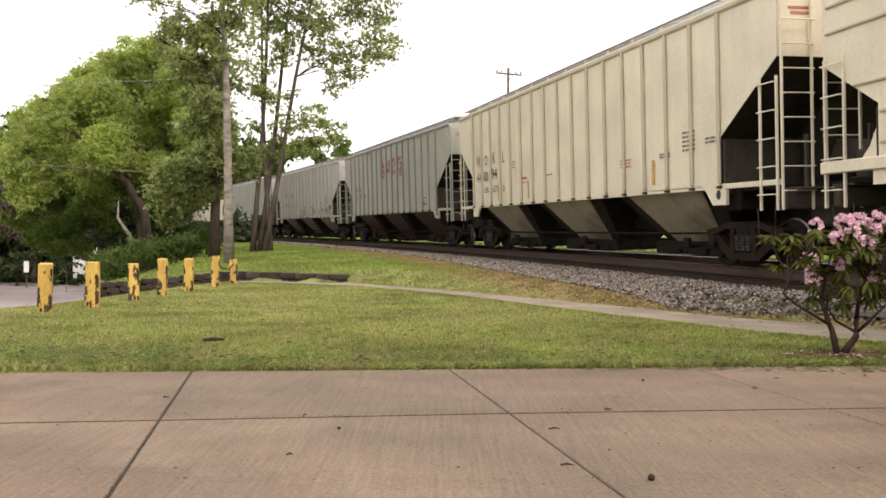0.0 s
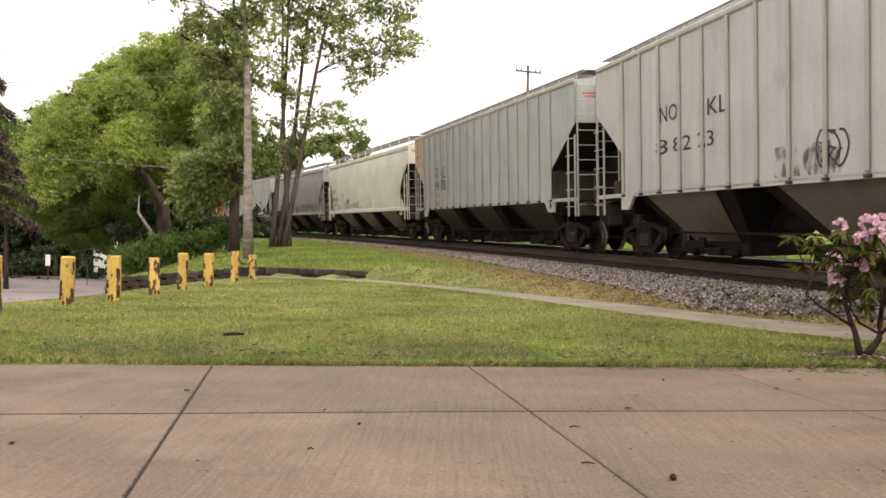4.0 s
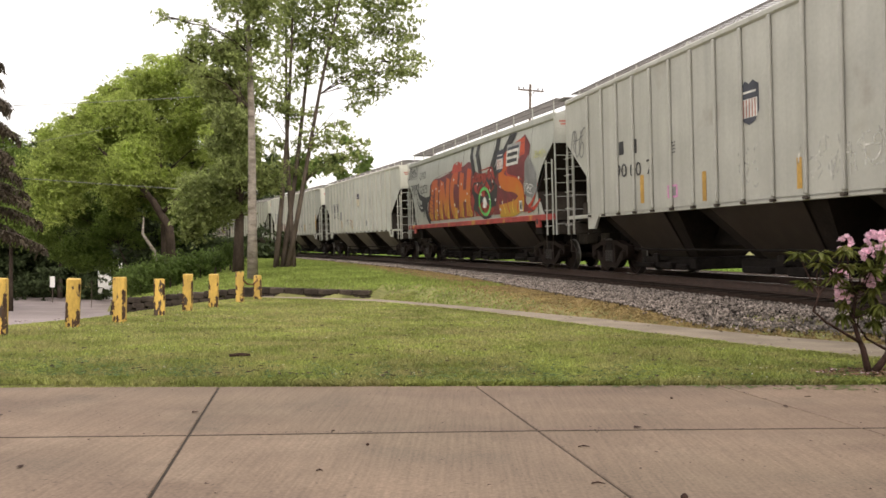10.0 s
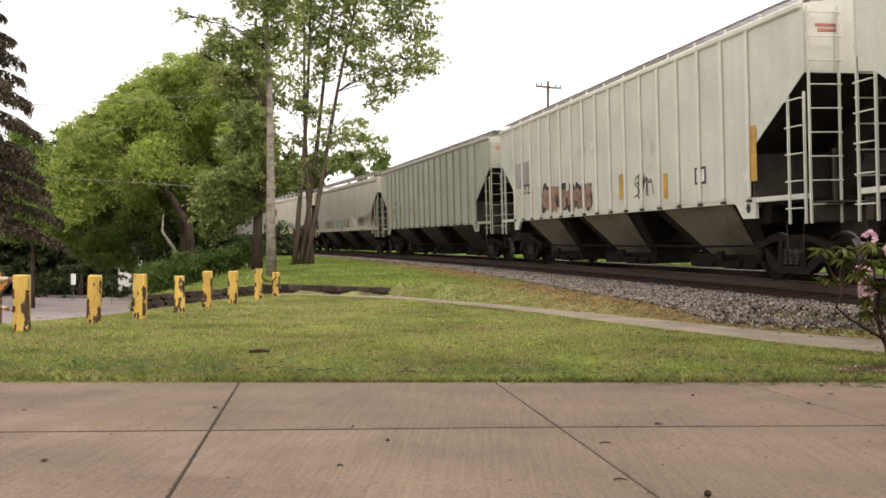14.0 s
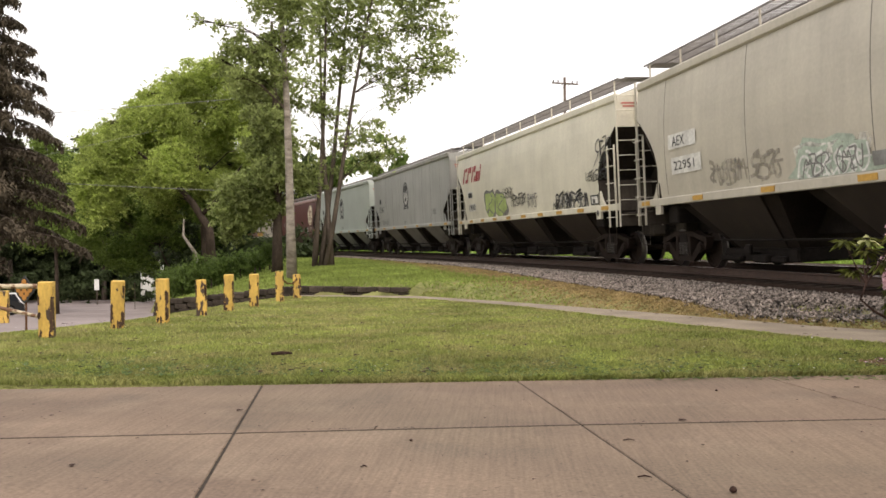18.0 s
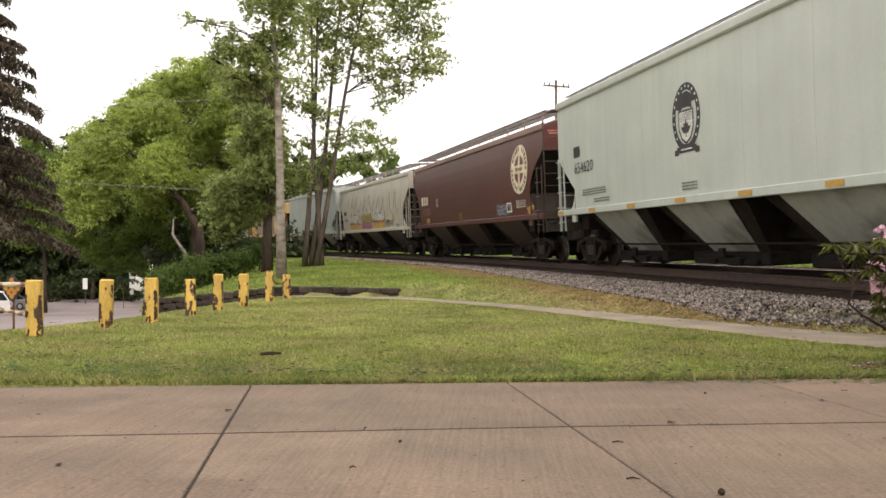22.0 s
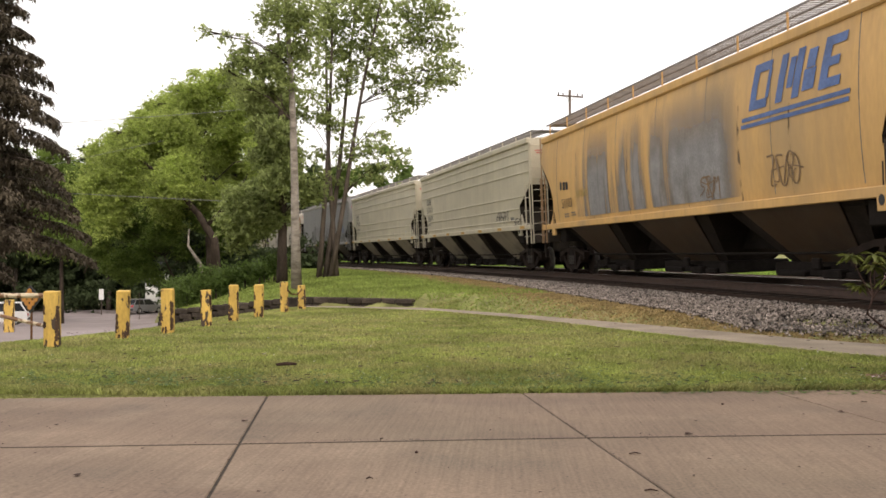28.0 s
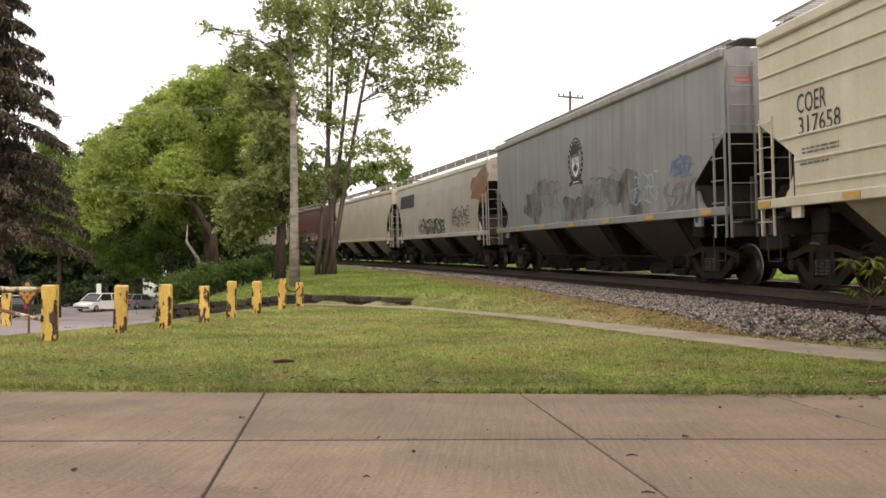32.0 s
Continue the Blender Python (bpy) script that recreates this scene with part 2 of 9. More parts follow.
pole_wood = material("pole_wood", (0.12, 0.095, 0.08), 0.9, spread=0.3, grain=3, stretch=(1, 1, 0.2))
wire_mat = material("wire", (0.22, 0.22, 0.22), 0.6, spread=0.05, bump=0)
glass_dark = material("car_glass", (0.02, 0.022, 0.025), 0.08, spread=0.05, bump=0)
rubber = material("tyre_rubber", (0.02, 0.02, 0.02), 0.85, spread=0.2)
ink = material("black_paint", (0.02, 0.02, 0.022), 0.6, spread=0.2, bump=0)
white_paint = material("white_paint", (0.72, 0.72, 0.70), 0.6, spread=0.08, bump=0)


# ---- mesh building ----
class Form:
    """Vertices and faces that grow by simple solids."""

    def __init__(self):
        self.v, self.f, self.m = [], [], []

    def add(self, v, f, m=0):
        k = len(self.v)
        self.v += [tuple(p) for p in v]
        self.f += [tuple(i + k for i in q) for q in f]
        self.m += [m] * len(f)
        return self

    def box(self, x, y, z, sx, sy, sz, c=0.0, m=0):
        """A box by its centre and sizes; c chamfers its edges."""
        hx, hy, hz = sx / 2, sy / 2, sz / 2
        if not c:
            v = [(x + a * hx, y + b * hy, z + d * hz) for a in (-1, 1) for b in (-1, 1) for d in (-1, 1)]
            return self.add(v, [(0, 1, 3, 2), (4, 6, 7, 5), (0, 4, 5, 1), (2, 3, 7, 6), (0, 2, 6, 4), (1, 5, 7, 3)], m)
        c = min(c, hx * 0.9, hy * 0.9, hz * 0.9)
        v, idx = [], {}
        for a in (-1, 1):
            for b in (-1, 1):
                for d in (-1, 1):
                    for ax in range(3):
                        q = [a * (hx - c), b * (hy - c), d * (hz - c)]
                        q[ax] = (a, b, d)[ax] * (hx, hy, hz)[ax]
                        idx[a, b, d, ax] = len(v)
                        v.append((x + q[0], y + q[1], z + q[2]))
        f = []
        for ax in range(3):
            o = [i for i in range(3) if i != ax]
            for s in (-1, 1):
                ring = []
                for p, q in ((-1, -1), (1, -1), (1, 1), (-1, 1)):
                    k = [0, 0, 0]
                    k[ax], k[o[0]], k[o[1]] = s, p, q
                    ring.append(idx[(*k, ax)])
                f.append(ring)
        for ax in range(3):
            o = [i for i in range(3) if i != ax]
            for p in (-1, 1):
                for q in (-1, 1):
                    a, b = [0, 0, 0], [0, 0, 0]
                    a[o[0]] = b[o[0]] = p
                    a[o[1]] = b[o[1]] = q
                    a[ax], b[ax] = -1, 1
                    f.append((idx[(*a, o[0])], idx[(*b, o[0])], idx[(*b, o[1])], idx[(*a, o[1])]))
        for a in (-1, 1):
            for b in (-1, 1):
                for d in (-1, 1):
                    f.append(tuple(idx[a, b, d, i] for i in range(3)))
        return self.add(v, f, m)

    def tube(self, pts, radii, n=6, m=0, cap=True):
        """A tube along points, with a radius at each."""
        pts = [Vector(p) for p in pts]
        if isinstance(radii, (int, float)):
            radii = [radii] * len(pts)
        v, f = [], []
        for i, p in enumerate(pts):
            d = (pts[min(i + 1, len(pts) - 1)] - pts[max(i - 1, 0)]).normalized()
            a = d.cross(Vector((0, 0, 1)) if abs(d.z) < 0.9 else Vector((1, 0, 0))).normalized()
            b = d.cross(a)
            v += [p + (a * math.cos(2 * math.pi * k / n) + b * math.sin(2 * math.pi * k / n)) * radii[i] for k in range(n)]
        for i in range(len(pts) - 1):
            f += [(i * n + k, i * n + (k + 1) % n, (i + 1) * n + (k + 1) % n, (i + 1) * n + k) for k in range(n)]
        if cap:
            f += [tuple(range(n))[::-1], tuple((len(pts) - 1) * n + k for k in range(n))]
        return self.add(v, f, m)

    def prism(self, outline, axis, lo, hi, m=0):
        """An outline of (a, b) swept along an axis: 'x' takes (y, z), 'y' takes (x, z), 'z' takes (x, y)."""
        def at(p, w):
            return {"x": (w, *p), "y": (p[0], w, p[1]), "z": (*p, w)}[axis]
        n = len(outline)
        v = [at(p, lo) for p in outline] + [at(p, hi) for p in outline]
        f = [tuple(range(n)), tuple(range(n, 2 * n))[::-1]] + [(k, k + n, (k + 1) % n + n, (k + 1) % n) for k in range(n)]
        return self.add(v, f, m)

    def lathe(self, prof, axis="z", n=16, at=(0, 0, 0), m=0):
        """A profile of (radius, height) turned round an axis."""
        v, f = [], []
        for r, h in prof:
            for k in range(n):
                c, s = r * math.cos(2 * math.pi * k / n), r * math.sin(2 * math.pi * k / n)
                q = {"z": (c, s, h), "y": (c, h, s), "x": (h, c, s)}[axis]
                v.append(tuple(q[i] + at[i] for i in range(3)))
        for i in range(len(prof) - 1):
            f += [(i * n + k, i * n + (k + 1) % n, (i + 1) * n + (k + 1) % n, (i + 1) * n + k) for k in range(n)]
        f += [tuple(range(n))[::-1], tuple((len(prof) - 1) * n + k for k in range(n))]
        return self.add(v, f, m)

    def mesh(self, name, mats=(), smooth=False, fix=True):
        me = bpy.data.meshes.new(name)
        me.from_pydata(self.v, [], self.f)
        for q in mats:
            me.materials.append(q)
        if any(self.m):
            me.polygons.foreach_set("material_index", self.m)
        if fix and len(self.f) < 20000:
            bm = bmesh.new()
            bm.from_mesh(me)
            bmesh.ops.recalc_face_normals(bm, faces=bm.faces)
            bm.to_mesh(me)
            bm.free()
        if smooth:
            me.polygons.foreach_set("use_smooth", [True] * len(me.polygons))
        me.update()
        return me


def many(name, verts, sides, mat, smooth=False):
    """A mesh of loose polygons with that many sides each, from an array of shape (n, sides, 3)."""
    me = bpy.data.meshes.new(name)
    n = len(verts)
    me.vertices.add(n * sides)
    me.vertices.foreach_set("co", np.asarray(verts, np.float32).ravel())
    me.loops.add(n * sides)
    me.loops.foreach_set("vertex_index", np.arange(n * sides, dtype=np.int32))
    me.polygons.add(n)
    me.polygons.foreach_set("loop_start", np.arange(0, n * sides, sides, dtype=np.int32))
    me.materials.append(mat)
    me.update(calc_edges=True)
    return me


def part(name, form, mat, parent=None, label="", m=None, smooth=False):
    """Links a Form or a mesh as one mesh object under a thing or a part. The material sits on the object."""
    me = form.mesh(name, smooth=smooth) if isinstance(form, Form) else form
    if not me.materials:
        me.materials.append(mat)
    ob = new(name, me)
    ob.material_slots[0].link = "OBJECT"
    ob.material_slots[0].material = mat
    if parent:
        ob.parent = parent
    if m is not None:
        ob.matrix_basis = m
    if label:
        ob["label"] = label
    return ob


def thing(name, label, category, m=None, group="", kind=""):
    ob = new(name)
    ob.empty_display_size = 0.2
    if m is not None:
        ob.matrix_basis = m
    return tagged(ob, label, category, group, kind)


# ---- the plan ----
RAIL = 0.40  # height of the rail's top
LINE = (0.618, 30.226, 0.30115, 0.00359, -0.00003)  # a point of the cars' near side, heading, bend


def bend(s):
    """Heading of the track at s metres along it, straight beyond both ends."""
    q = min(max(s, -45.0), 95.0)
    return LINE[2] + LINE[3] * q + 0.5 * LINE[4] * q * q


TRACK = {}
for way in (1, -1):
    px, py = LINE[0] + 1.6 * math.cos(LINE[2]), LINE[1] + 1.6 * math.sin(LINE[2])
    TRACK[0] = (px, py)
    for i in range(1, 1400):
        a = bend(way * (i - 0.5) * 0.5)
        px, py = px - way * 0.5 * math.sin(a), py + way * 0.5 * math.cos(a)
        TRACK[way * i] = (px, py)


def on_track(s, side=0.0, z=RAIL):
    """The place s metres along the track's middle, and side metres from it towards the lawn."""
    i = math.floor(s * 2)
    f = s * 2 - i
    a, b, h = TRACK[i], TRACK[i + 1], bend(s)
    return Vector((a[0] + (b[0] - a[0]) * f - side * math.cos(h), a[1] + (b[1] - a[1]) * f - side * math.sin(h), z))


def smooth_step(a, b, x):
    t = np.clip((x - a) / (b - a), 0, 1)
    return t * t * (3 - 2 * t)


SS = np.arange(-330, 331, 1.0)
TP = np.array([on_track(s)[:2] for s in SS])
TN = np.array([(-math.cos(bend(s)), -math.sin(bend(s))) for s in SS])


def track_offset(x, y):
    """Distance from the track's middle, positive on the lawn's side, and the place along it."""
    x, y = np.asarray(x, float), np.asarray(y, float)
    best = np.full(x.shape, 1e9)
    off, along = np.zeros(x.shape), np.zeros(x.shape)
    for (px, py), (nx, ny), s in zip(TP, TN, SS):
        dx, dy = x - px, y - py
        d2 = dx * dx + dy * dy
        near = d2 < best
        best = np.where(near, d2, best)
        off = np.where(near, dx * nx + dy * ny, off)
        along = np.where(near, s - dx * -ny * -1 * 0, along)
    return off, along


# the foot of the bank: the path's far edge, the low wall, then the slope above the road
FOOT = [(11, -14), (7.6, 4.0), (5.22, 10.23), (3.95, 11.77), (2.11, 14.94), (0.19, 17.76), (-1.92, 20.56), (-2.35, 20.8), (-4.9, 21.4), (-5.4, 21.8),
        (-7.5, 22.8), (-9.5, 23.8), (-11.6, 28.5), (-14.2, 35.5), (-19.5, 49), (-28, 70), (-39, 98), (-67, 170), (-115, 290)]


def foot_side(x, y):
    """Distance to the foot of the bank, positive towards the track."""
    best, out = np.full(np.shape(x), 1e9), np.zeros(np.shape(x))
    for (ax, ay), (bx, by) in zip(FOOT, FOOT[1:]):
        ex, ey = bx - ax, by - ay
        t = np.clip(((x - ax) * ex + (y - ay) * ey) / (ex * ex + ey * ey), 0, 1)
        dx, dy = x - ax - t * ex, y - ay - t * ey
        d = np.hypot(dx, dy)
        out = np.where(d < best, np.where(ex * dy - ey * dx < 0, d, -d), out)
        best = np.minimum(best, d)
    return out


def slab_z(x, y):
    return -0.0162 * y


def low_ground(x, y):
    lawn = -0.105 - 0.0140 * (y - 6.6) 
    lawn = np.where(y < 6.6, -0.0162 * y - 0.05, np.maximum(lawn, -0.33))
    road = np.interp(y, [18, 22, 51, 70, 80, 97, 130], [-0.9, -1.0, -3.2, -4.75, -4.95, -5.05, -6.2])
    edge = np.interp(y, [6, 8, 10.5, 12, 14, 20, 22], [-9.2, -8.0, -6.75, -6.15, -5.6, -5.3, -4.95])
    w = smooth_step(0, 3.6, edge - x)
    w = np.maximum(w, smooth_step(21.5, 26, y) * (x < -4))
    return lawn + (road - lawn) * w


def ground_z(x, y):
    """Height of the ground anywhere."""
    x, y = np.asarray(x, float), np.asarray(y, float)
    d, s = track_offset(x, y)
    b = foot_side(x, y)
    flat = np.where(d > 0, -0.04 + 0.17 * smooth_step(-14, 2, s), 0.26 - 0.04 * smooth_step(10, 14, -d))
    bed = np.interp(d, [-3.3, -1.9, -1.45, 0, 1.45, 1.9, 3.3], [0.26, 0.2, 0.14, 0.14, 0.14, 0.08, 0.0]) + 0 * d
    bank = np.where(np.abs(d) < 3.3, np.maximum(bed, flat) * smooth_step(3.4, 2.2, np.abs(d)) + np.minimum(bed, flat) * (1 - smooth_step(3.4, 2.2, np.abs(d))), flat)
    wide = np.interp(y, [0, 12, 17, 20, 21], [0.5, 0.8, 1.2, 1.6, 1.8])
    low = low_ground(x, y)
    near = low + (bank - low) * smooth_step(0, 1, b / wide)
    shelf = np.maximum(np.interp(x, [-14, -9.5, -7.5, -5, -2.3], [-1.9, -0.57, -0.35, -0.1, -0.1]), low)
    far = low + (shelf - low) * smooth_step(0, 0.14, b)
    far = far + (bank - far) * smooth_step(0.1, np.interp(y, [20, 26, 40, 70], [2.0, 6.0, 7.0, 10.0]), b)
    return np.where(d < 0, bank, np.where((y > 20.5) & (x < -2.2), far, near))


def gz(x, y):
    return float(ground_z(np.array([x]), np.array([y]))[0])


def spread(name, verts, faces, places, mat, kind="stuff"):
    """One mesh of many copies of a small form; places has shape (n, k, 3) with its vertices already placed."""
    n, k = len(places), len(verts)
    me = bpy.data.meshes.new(name)
    me.vertices.add(n * k)
    me.vertices.foreach_set("co", np.asarray(places, np.float32).ravel())
    loops = np.concatenate([np.asarray(f) for f in faces])
    sizes = np.array([len(f) for f in faces])
    me.loops.add(n * len(loops))
    me.loops.foreach_set("vertex_index", (loops[None] + np.arange(n)[:, None] * k).astype(np.int32).ravel())
    me.polygons.add(n * len(sizes))
    starts = np.concatenate([[0], np.cumsum(sizes)[:-1]])
    me.polygons.foreach_set("loop_start", (starts[None] + np.arange(n)[:, None] * len(loops)).astype(np.int32).ravel())
    me.materials.append(mat)
    me.update(calc_edges=True)
    return me


def turned(rng, n):
    """n random turns as matrices."""
    q = rng.normal(size=(n, 4))
    q /= np.linalg.norm(q, axis=1)[:, None]
    w, x, y, z = q.T
    return np.stack([1 - 2 * (y * y + z * z), 2 * (x * y - z * w), 2 * (x * z + y * w), 2 * (x * y + z * w), 1 - 2 * (x * x + z * z), 2 * (y * z - x * w),
                     2 * (x * z - y * w), 2 * (y * z + x * w), 1 - 2 * (x * x + y * y)], 1).reshape(n, 3, 3)


# ---- ground ----
def grid(xs, ys, zf, name, mat):
    X, Y = np.meshgrid(xs, ys)
    Z = zf(X, Y)
    nx, ny = len(xs), len(ys)
    me = bpy.data.meshes.new(name)
    i = np.arange(nx * ny).reshape(ny, nx)
    q = np.stack([i[:-1, :-1], i[:-1, 1:], i[1:, 1:], i[1:, :-1]], -1).reshape(-1, 4)
    me.from_pydata(np.stack([X, Y, Z], -1).reshape(-1, 3).tolist(), [], q.tolist())
    me.polygons.foreach_set("use_smooth", [True] * len(me.polygons))
    me.materials.append(mat)
    me.update()
    return me


def steps(*knots):
    out = []
    for (a, da), (b, _) in zip(knots, knots[1:]):
        out += list(np.arange(a, b - 1e-6, da))
    return np.array(out + [knots[-1][0]])


def whole_ground(x, y):
    far = np.clip((np.hypot(x, y) - 150) / 500, 0, 1)
    return ground_z(x, y) - 0.02 + 10 * far * smooth_step(60, 320, y)


tagged(new("ground", grid(steps((-620, 40), (-140, 6), (-52, 0.6), (-14, 0.28), (9, 0.9), (40, 8), (200, 45), (620, 0)),
                          steps((-120, 20), (-20, 2), (4, 0.3), (30, 0.8), (70, 1.6), (110, 4), (150, 14), (320, 60), (900, 0)), whole_ground, "ground", soil)),
       "grassy ground, mown lawn falling to a road and rising to a railway bank", "ground", kind="structure")

# ---- concrete forecourt in square panels ----
SLAB_AT, SLAB_U, SLAB_V, SIDE = Vector((0.055, 6.735)), Vector((0.9928, 0.1195)), Vector((-0.187, 0.982)), 1.945


def slab_point(u, v):
    p = SLAB_AT + SLAB_U * u + SLAB_V * v
    return p.x, p.y, slab_z(p.x, p.y)


pavement = new("pavement", None)
tagged(pavement, "weathered tan concrete paving in square panels", "pavement", kind="structure")


FIRST = 1.795  # depth of the row next to the lawn


def paving():
    gap, gap_v, edge = 0.005, 0.008, 0.005
    bed = Form()
    bed.add([(x, y, z - 0.007) for x, y, z in (slab_point(-11.6, -15.5), slab_point(11.6, -15.5), slab_point(11.6, -0.01), slab_point(-11.6, -0.01))], [(0, 1, 2, 3)])
    part("joint", bed, joint_dirt, pavement, "dark dirt in the paving joints")
    for iu in range(-6, 6):
        for iv in range(-8, 0):
            u0, u1 = iu * SIDE + gap * (1.5 if iu == -1 else 1), (iu + 1) * SIDE - gap * (1.5 if iu == -2 else 1)
            sag = [-0.05 * min(max(-u / SIDE, 0.0), 1.6) for u in (u0, u1)]  # the cross joints were not cut quite square
            v0, v1 = (iv + 1) * SIDE - FIRST + gap_v, (iv + 2) * SIDE - FIRST - gap_v if iv < -1 else 0.0
            s0, s1 = sag if iv < -1 else (0.0, 0.0)
            f = Form()
            v = []
            for e, dz in ((0, -0.12), (0, -edge), (edge, 0)):
                v += [(x, y, z + dz) for x, y, z in (slab_point(u0 + e, v0 + e + sag[0]), slab_point(u1 - e, v0 + e + sag[1]), slab_point(u1 - e, v1 - e + s1), slab_point(u0 + e, v1 - e + s0))]
            f.add(v, [(8, 9, 10, 11)] + [(4 + k, 4 + (k + 1) % 4, 8 + (k + 1) % 4, 8 + k) for k in (1, 3)])
            f.add(v, [(4 + k, 4 + (k + 1) % 4, 8 + (k + 1) % 4, 8 + k) for k in (0, 2)], 1)
            f.add(v, [(k, (k + 1) % 4, 4 + (k + 1) % 4, 4 + k) for k in range(4)], 1)
            part("panel", f.mesh("panel", (concrete, joint_dirt), fix=False), concrete, pavement)


# ---- path along the track ----
def strip(left, right, lift, name, mat, cells=6, sub=6, depth=0.05):
    """A sheet laid on the ground between two lines."""
    v, f = [], []
    L, R = np.array(left, float), np.array(right, float)
    k = np.linspace(0, len(L) - 1, (len(L) - 1) * sub + 1)
    pick = lambda P: np.stack([np.interp(k, np.arange(len(P)), P[:, i]) for i in (0, 1)], 1)
    A, B = pick(L), pick(R)
    t = np.linspace(0, 1, cells + 1)[None, :, None]
    P = A[:, None] * (1 - t) + B[:, None] * t
    Z = ground_z(P[..., 0], P[..., 1]) + lift
    Z[:, 0] -= depth * 0.5
    Z[:, -1] -= depth * 0.5
    n = cells + 1
    form = Form()
    form.add([(*p, z) for p, z in zip(P.reshape(-1, 2), Z.ravel())],
             [(i * n + j, i * n + j + 1, (i + 1) * n + j + 1, (i + 1) * n + j) for i in range(len(A) - 1) for j in range(cells)])
    return part(name, form, mat, smooth=True)


tagged(strip([(8.6, -10), (6.6, 2.0), (4.64, 8.65), (3.58, 9.9), (2.05, 12.8), (0.34, 16.33), (-1.82, 19.5), (-3.2, 20.5), (-5.0, 21.2)],
             [(10.3, -10), (7.6, 4.0), (5.3, 10.28), (4.02, 11.82), (2.16, 14.97), (0.22, 17.78), (-1.92, 20.56), (-3.2, 20.95), (-5.0, 21.5)],
             0.02, "footpath", asphalt), "worn grey asphalt footpath between lawn and railway bank", "path", kind="structure")
tagged(strip([(-13, 14), (-22, 21), (-34, 31), (-48, 44), (-64, 60), (-88, 80), (-110, 92)],
             [(-8.4, 18), (-9.75, 24.2), (-13.4, 33.2), (-19.3, 48.4), (-26.9, 67), (-34.4, 86), (-38, 95)], 0.05, "road", road_mat, cells=14),
       "grey asphalt road and junction sloping away below the lawn", "road", kind="structure")


# ---- railway ----
LEAN = 2.2  # the outer rail is raised, and the wagons lean with it
CANT = math.tan(radians(LEAN))


def toe(s):
    for d in np.arange(3.3, 1.9, -0.1):
        p = on_track(s, d)
        if float(foot_side(np.array(p.x), np.array(p.y))) > 0.34:
            return d
    return 1.9


def railway():
    track = new("railway_track", None)
    tagged(track, "curved single railway track on grey stone ballast", "railway", kind="structure")
    ss = list(np.arange(-440, -60, 10.0)) + list(np.arange(-60, 130, 1.5)) + list(np.arange(130, 530, 10.0))
    f, n = Form(), 7
    for s in ss:
        t = toe(s) if -40 < s < 60 else 3.3
        for d, z in ((-5.6, 0.27), (-3.0, 0.28), (-1.9, 0.16), (-1.4, 0.16), (1.4, 0.16), (1.9, 0.10), (t, None)):
            p = on_track(s, d)
            f.v.append((p.x, p.y, gz(p.x, p.y) + 0.015 if z is None else z))
    for i in range(len(ss) - 1):
        for j in range(n - 1):
            f.f.append((i * n + j, i * n + j + 1, (i + 1) * n + j + 1, (i + 1) * n + j))
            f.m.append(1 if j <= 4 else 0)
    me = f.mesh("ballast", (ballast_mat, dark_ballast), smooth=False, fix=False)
    ob = new("ballast", me)
    ob.parent = track
    for side in (-0.755, 0.755):
        web, head = Form(), Form()
        prof = [(-0.07, -0.17), (0.07, -0.17), (0.07, -0.155), (0.012, -0.135), (0.012, -0.045), (0.036, -0.035), (0.036, -0.004), (-0.036, -0.004), (-0.036, -0.035),
                (-0.012, -0.045), (-0.012, -0.135), (-0.07, -0.155)]
        k = len(prof)
        for i, s in enumerate(ss):
            for a, z in prof:
                web.v.append(tuple(on_track(s, side + a, RAIL + z - side * CANT)))
            for a in (-0.03, 0.03):
                head.v.append(tuple(on_track(s, side + a, RAIL - side * CANT)))
        for i in range(len(ss) - 1):
            web.f += [(i * k + j, i * k + (j + 1) % k, (i + 1) * k + (j + 1) % k, (i + 1) * k + j) for j in range(k)]
            head.f.append((i * 2, i * 2 + 1, i * 2 + 3, i * 2 + 2))
        web.m, head.m = [0] * len(web.f), [0] * len(head.f)
        rail = part("rail", web, rail_mat, track, "brown steel rail")
        part("rail_head", head, rail_top_mat, rail, "bright worn running surface")
    tie = Form().box(0, 0, -0.09, 0.22, 2.6, 0.18, 0.015).mesh("tie")
    for i in range(-76, 150):
        s = i * 0.52
        p = on_track(s, 0, RAIL - 0.17)
        part("tie", tie, tie_mat, track, m=pose(p.x, p.y, p.z, 0, 0, math.degrees(bend(s)) + 90) @ pose(0, 0, 0, -LEAN))
    rng = np.random.default_rng(5)
    n = 88000
    s = -26 + 62 * rng.random(n) ** 1.5
    d = np.where(rng.random(n) < 0.82, 1.72 + 1.7 * rng.random(n), 3.2 + rng.exponential(0.18, n))
    toes = np.interp(s, np.arange(-27, 40), [toe(q) for q in np.arange(-27, 40)])
    keep = d < toes + 0.1 + 0.12 * rng.normal(size=n)
    s, d, toes = s[keep], d[keep], toes[keep]
    xy = np.array([on_track(a, b)[:2] for a, b in zip(s, d)])
    zt = ground_z(xy[:, 0], xy[:, 1]) + 0.015
    z = np.where(d < 1.9, 0.10 + (1.9 - d) * 0.12, 0.10 + (zt - 0.10) * np.clip((d - 1.9) / np.maximum(toes - 1.9, 0.05), 0, 1))
    shard_v = np.array([(1, 0, 0), (-0.5, 0.87, 0), (-0.5, -0.87, 0), (0, 0, 0.75), (0, 0, -0.75)], float)
    shard_f = [(0, 1, 3), (1, 2, 3), (2, 0, 3), (1, 0, 4), (2, 1, 4), (0, 2, 4)]
    size = (0.011 + 0.024 * rng.random(len(s)) ** 1.5) * (1 + 0.012 * np.maximum(s + 10, 0))
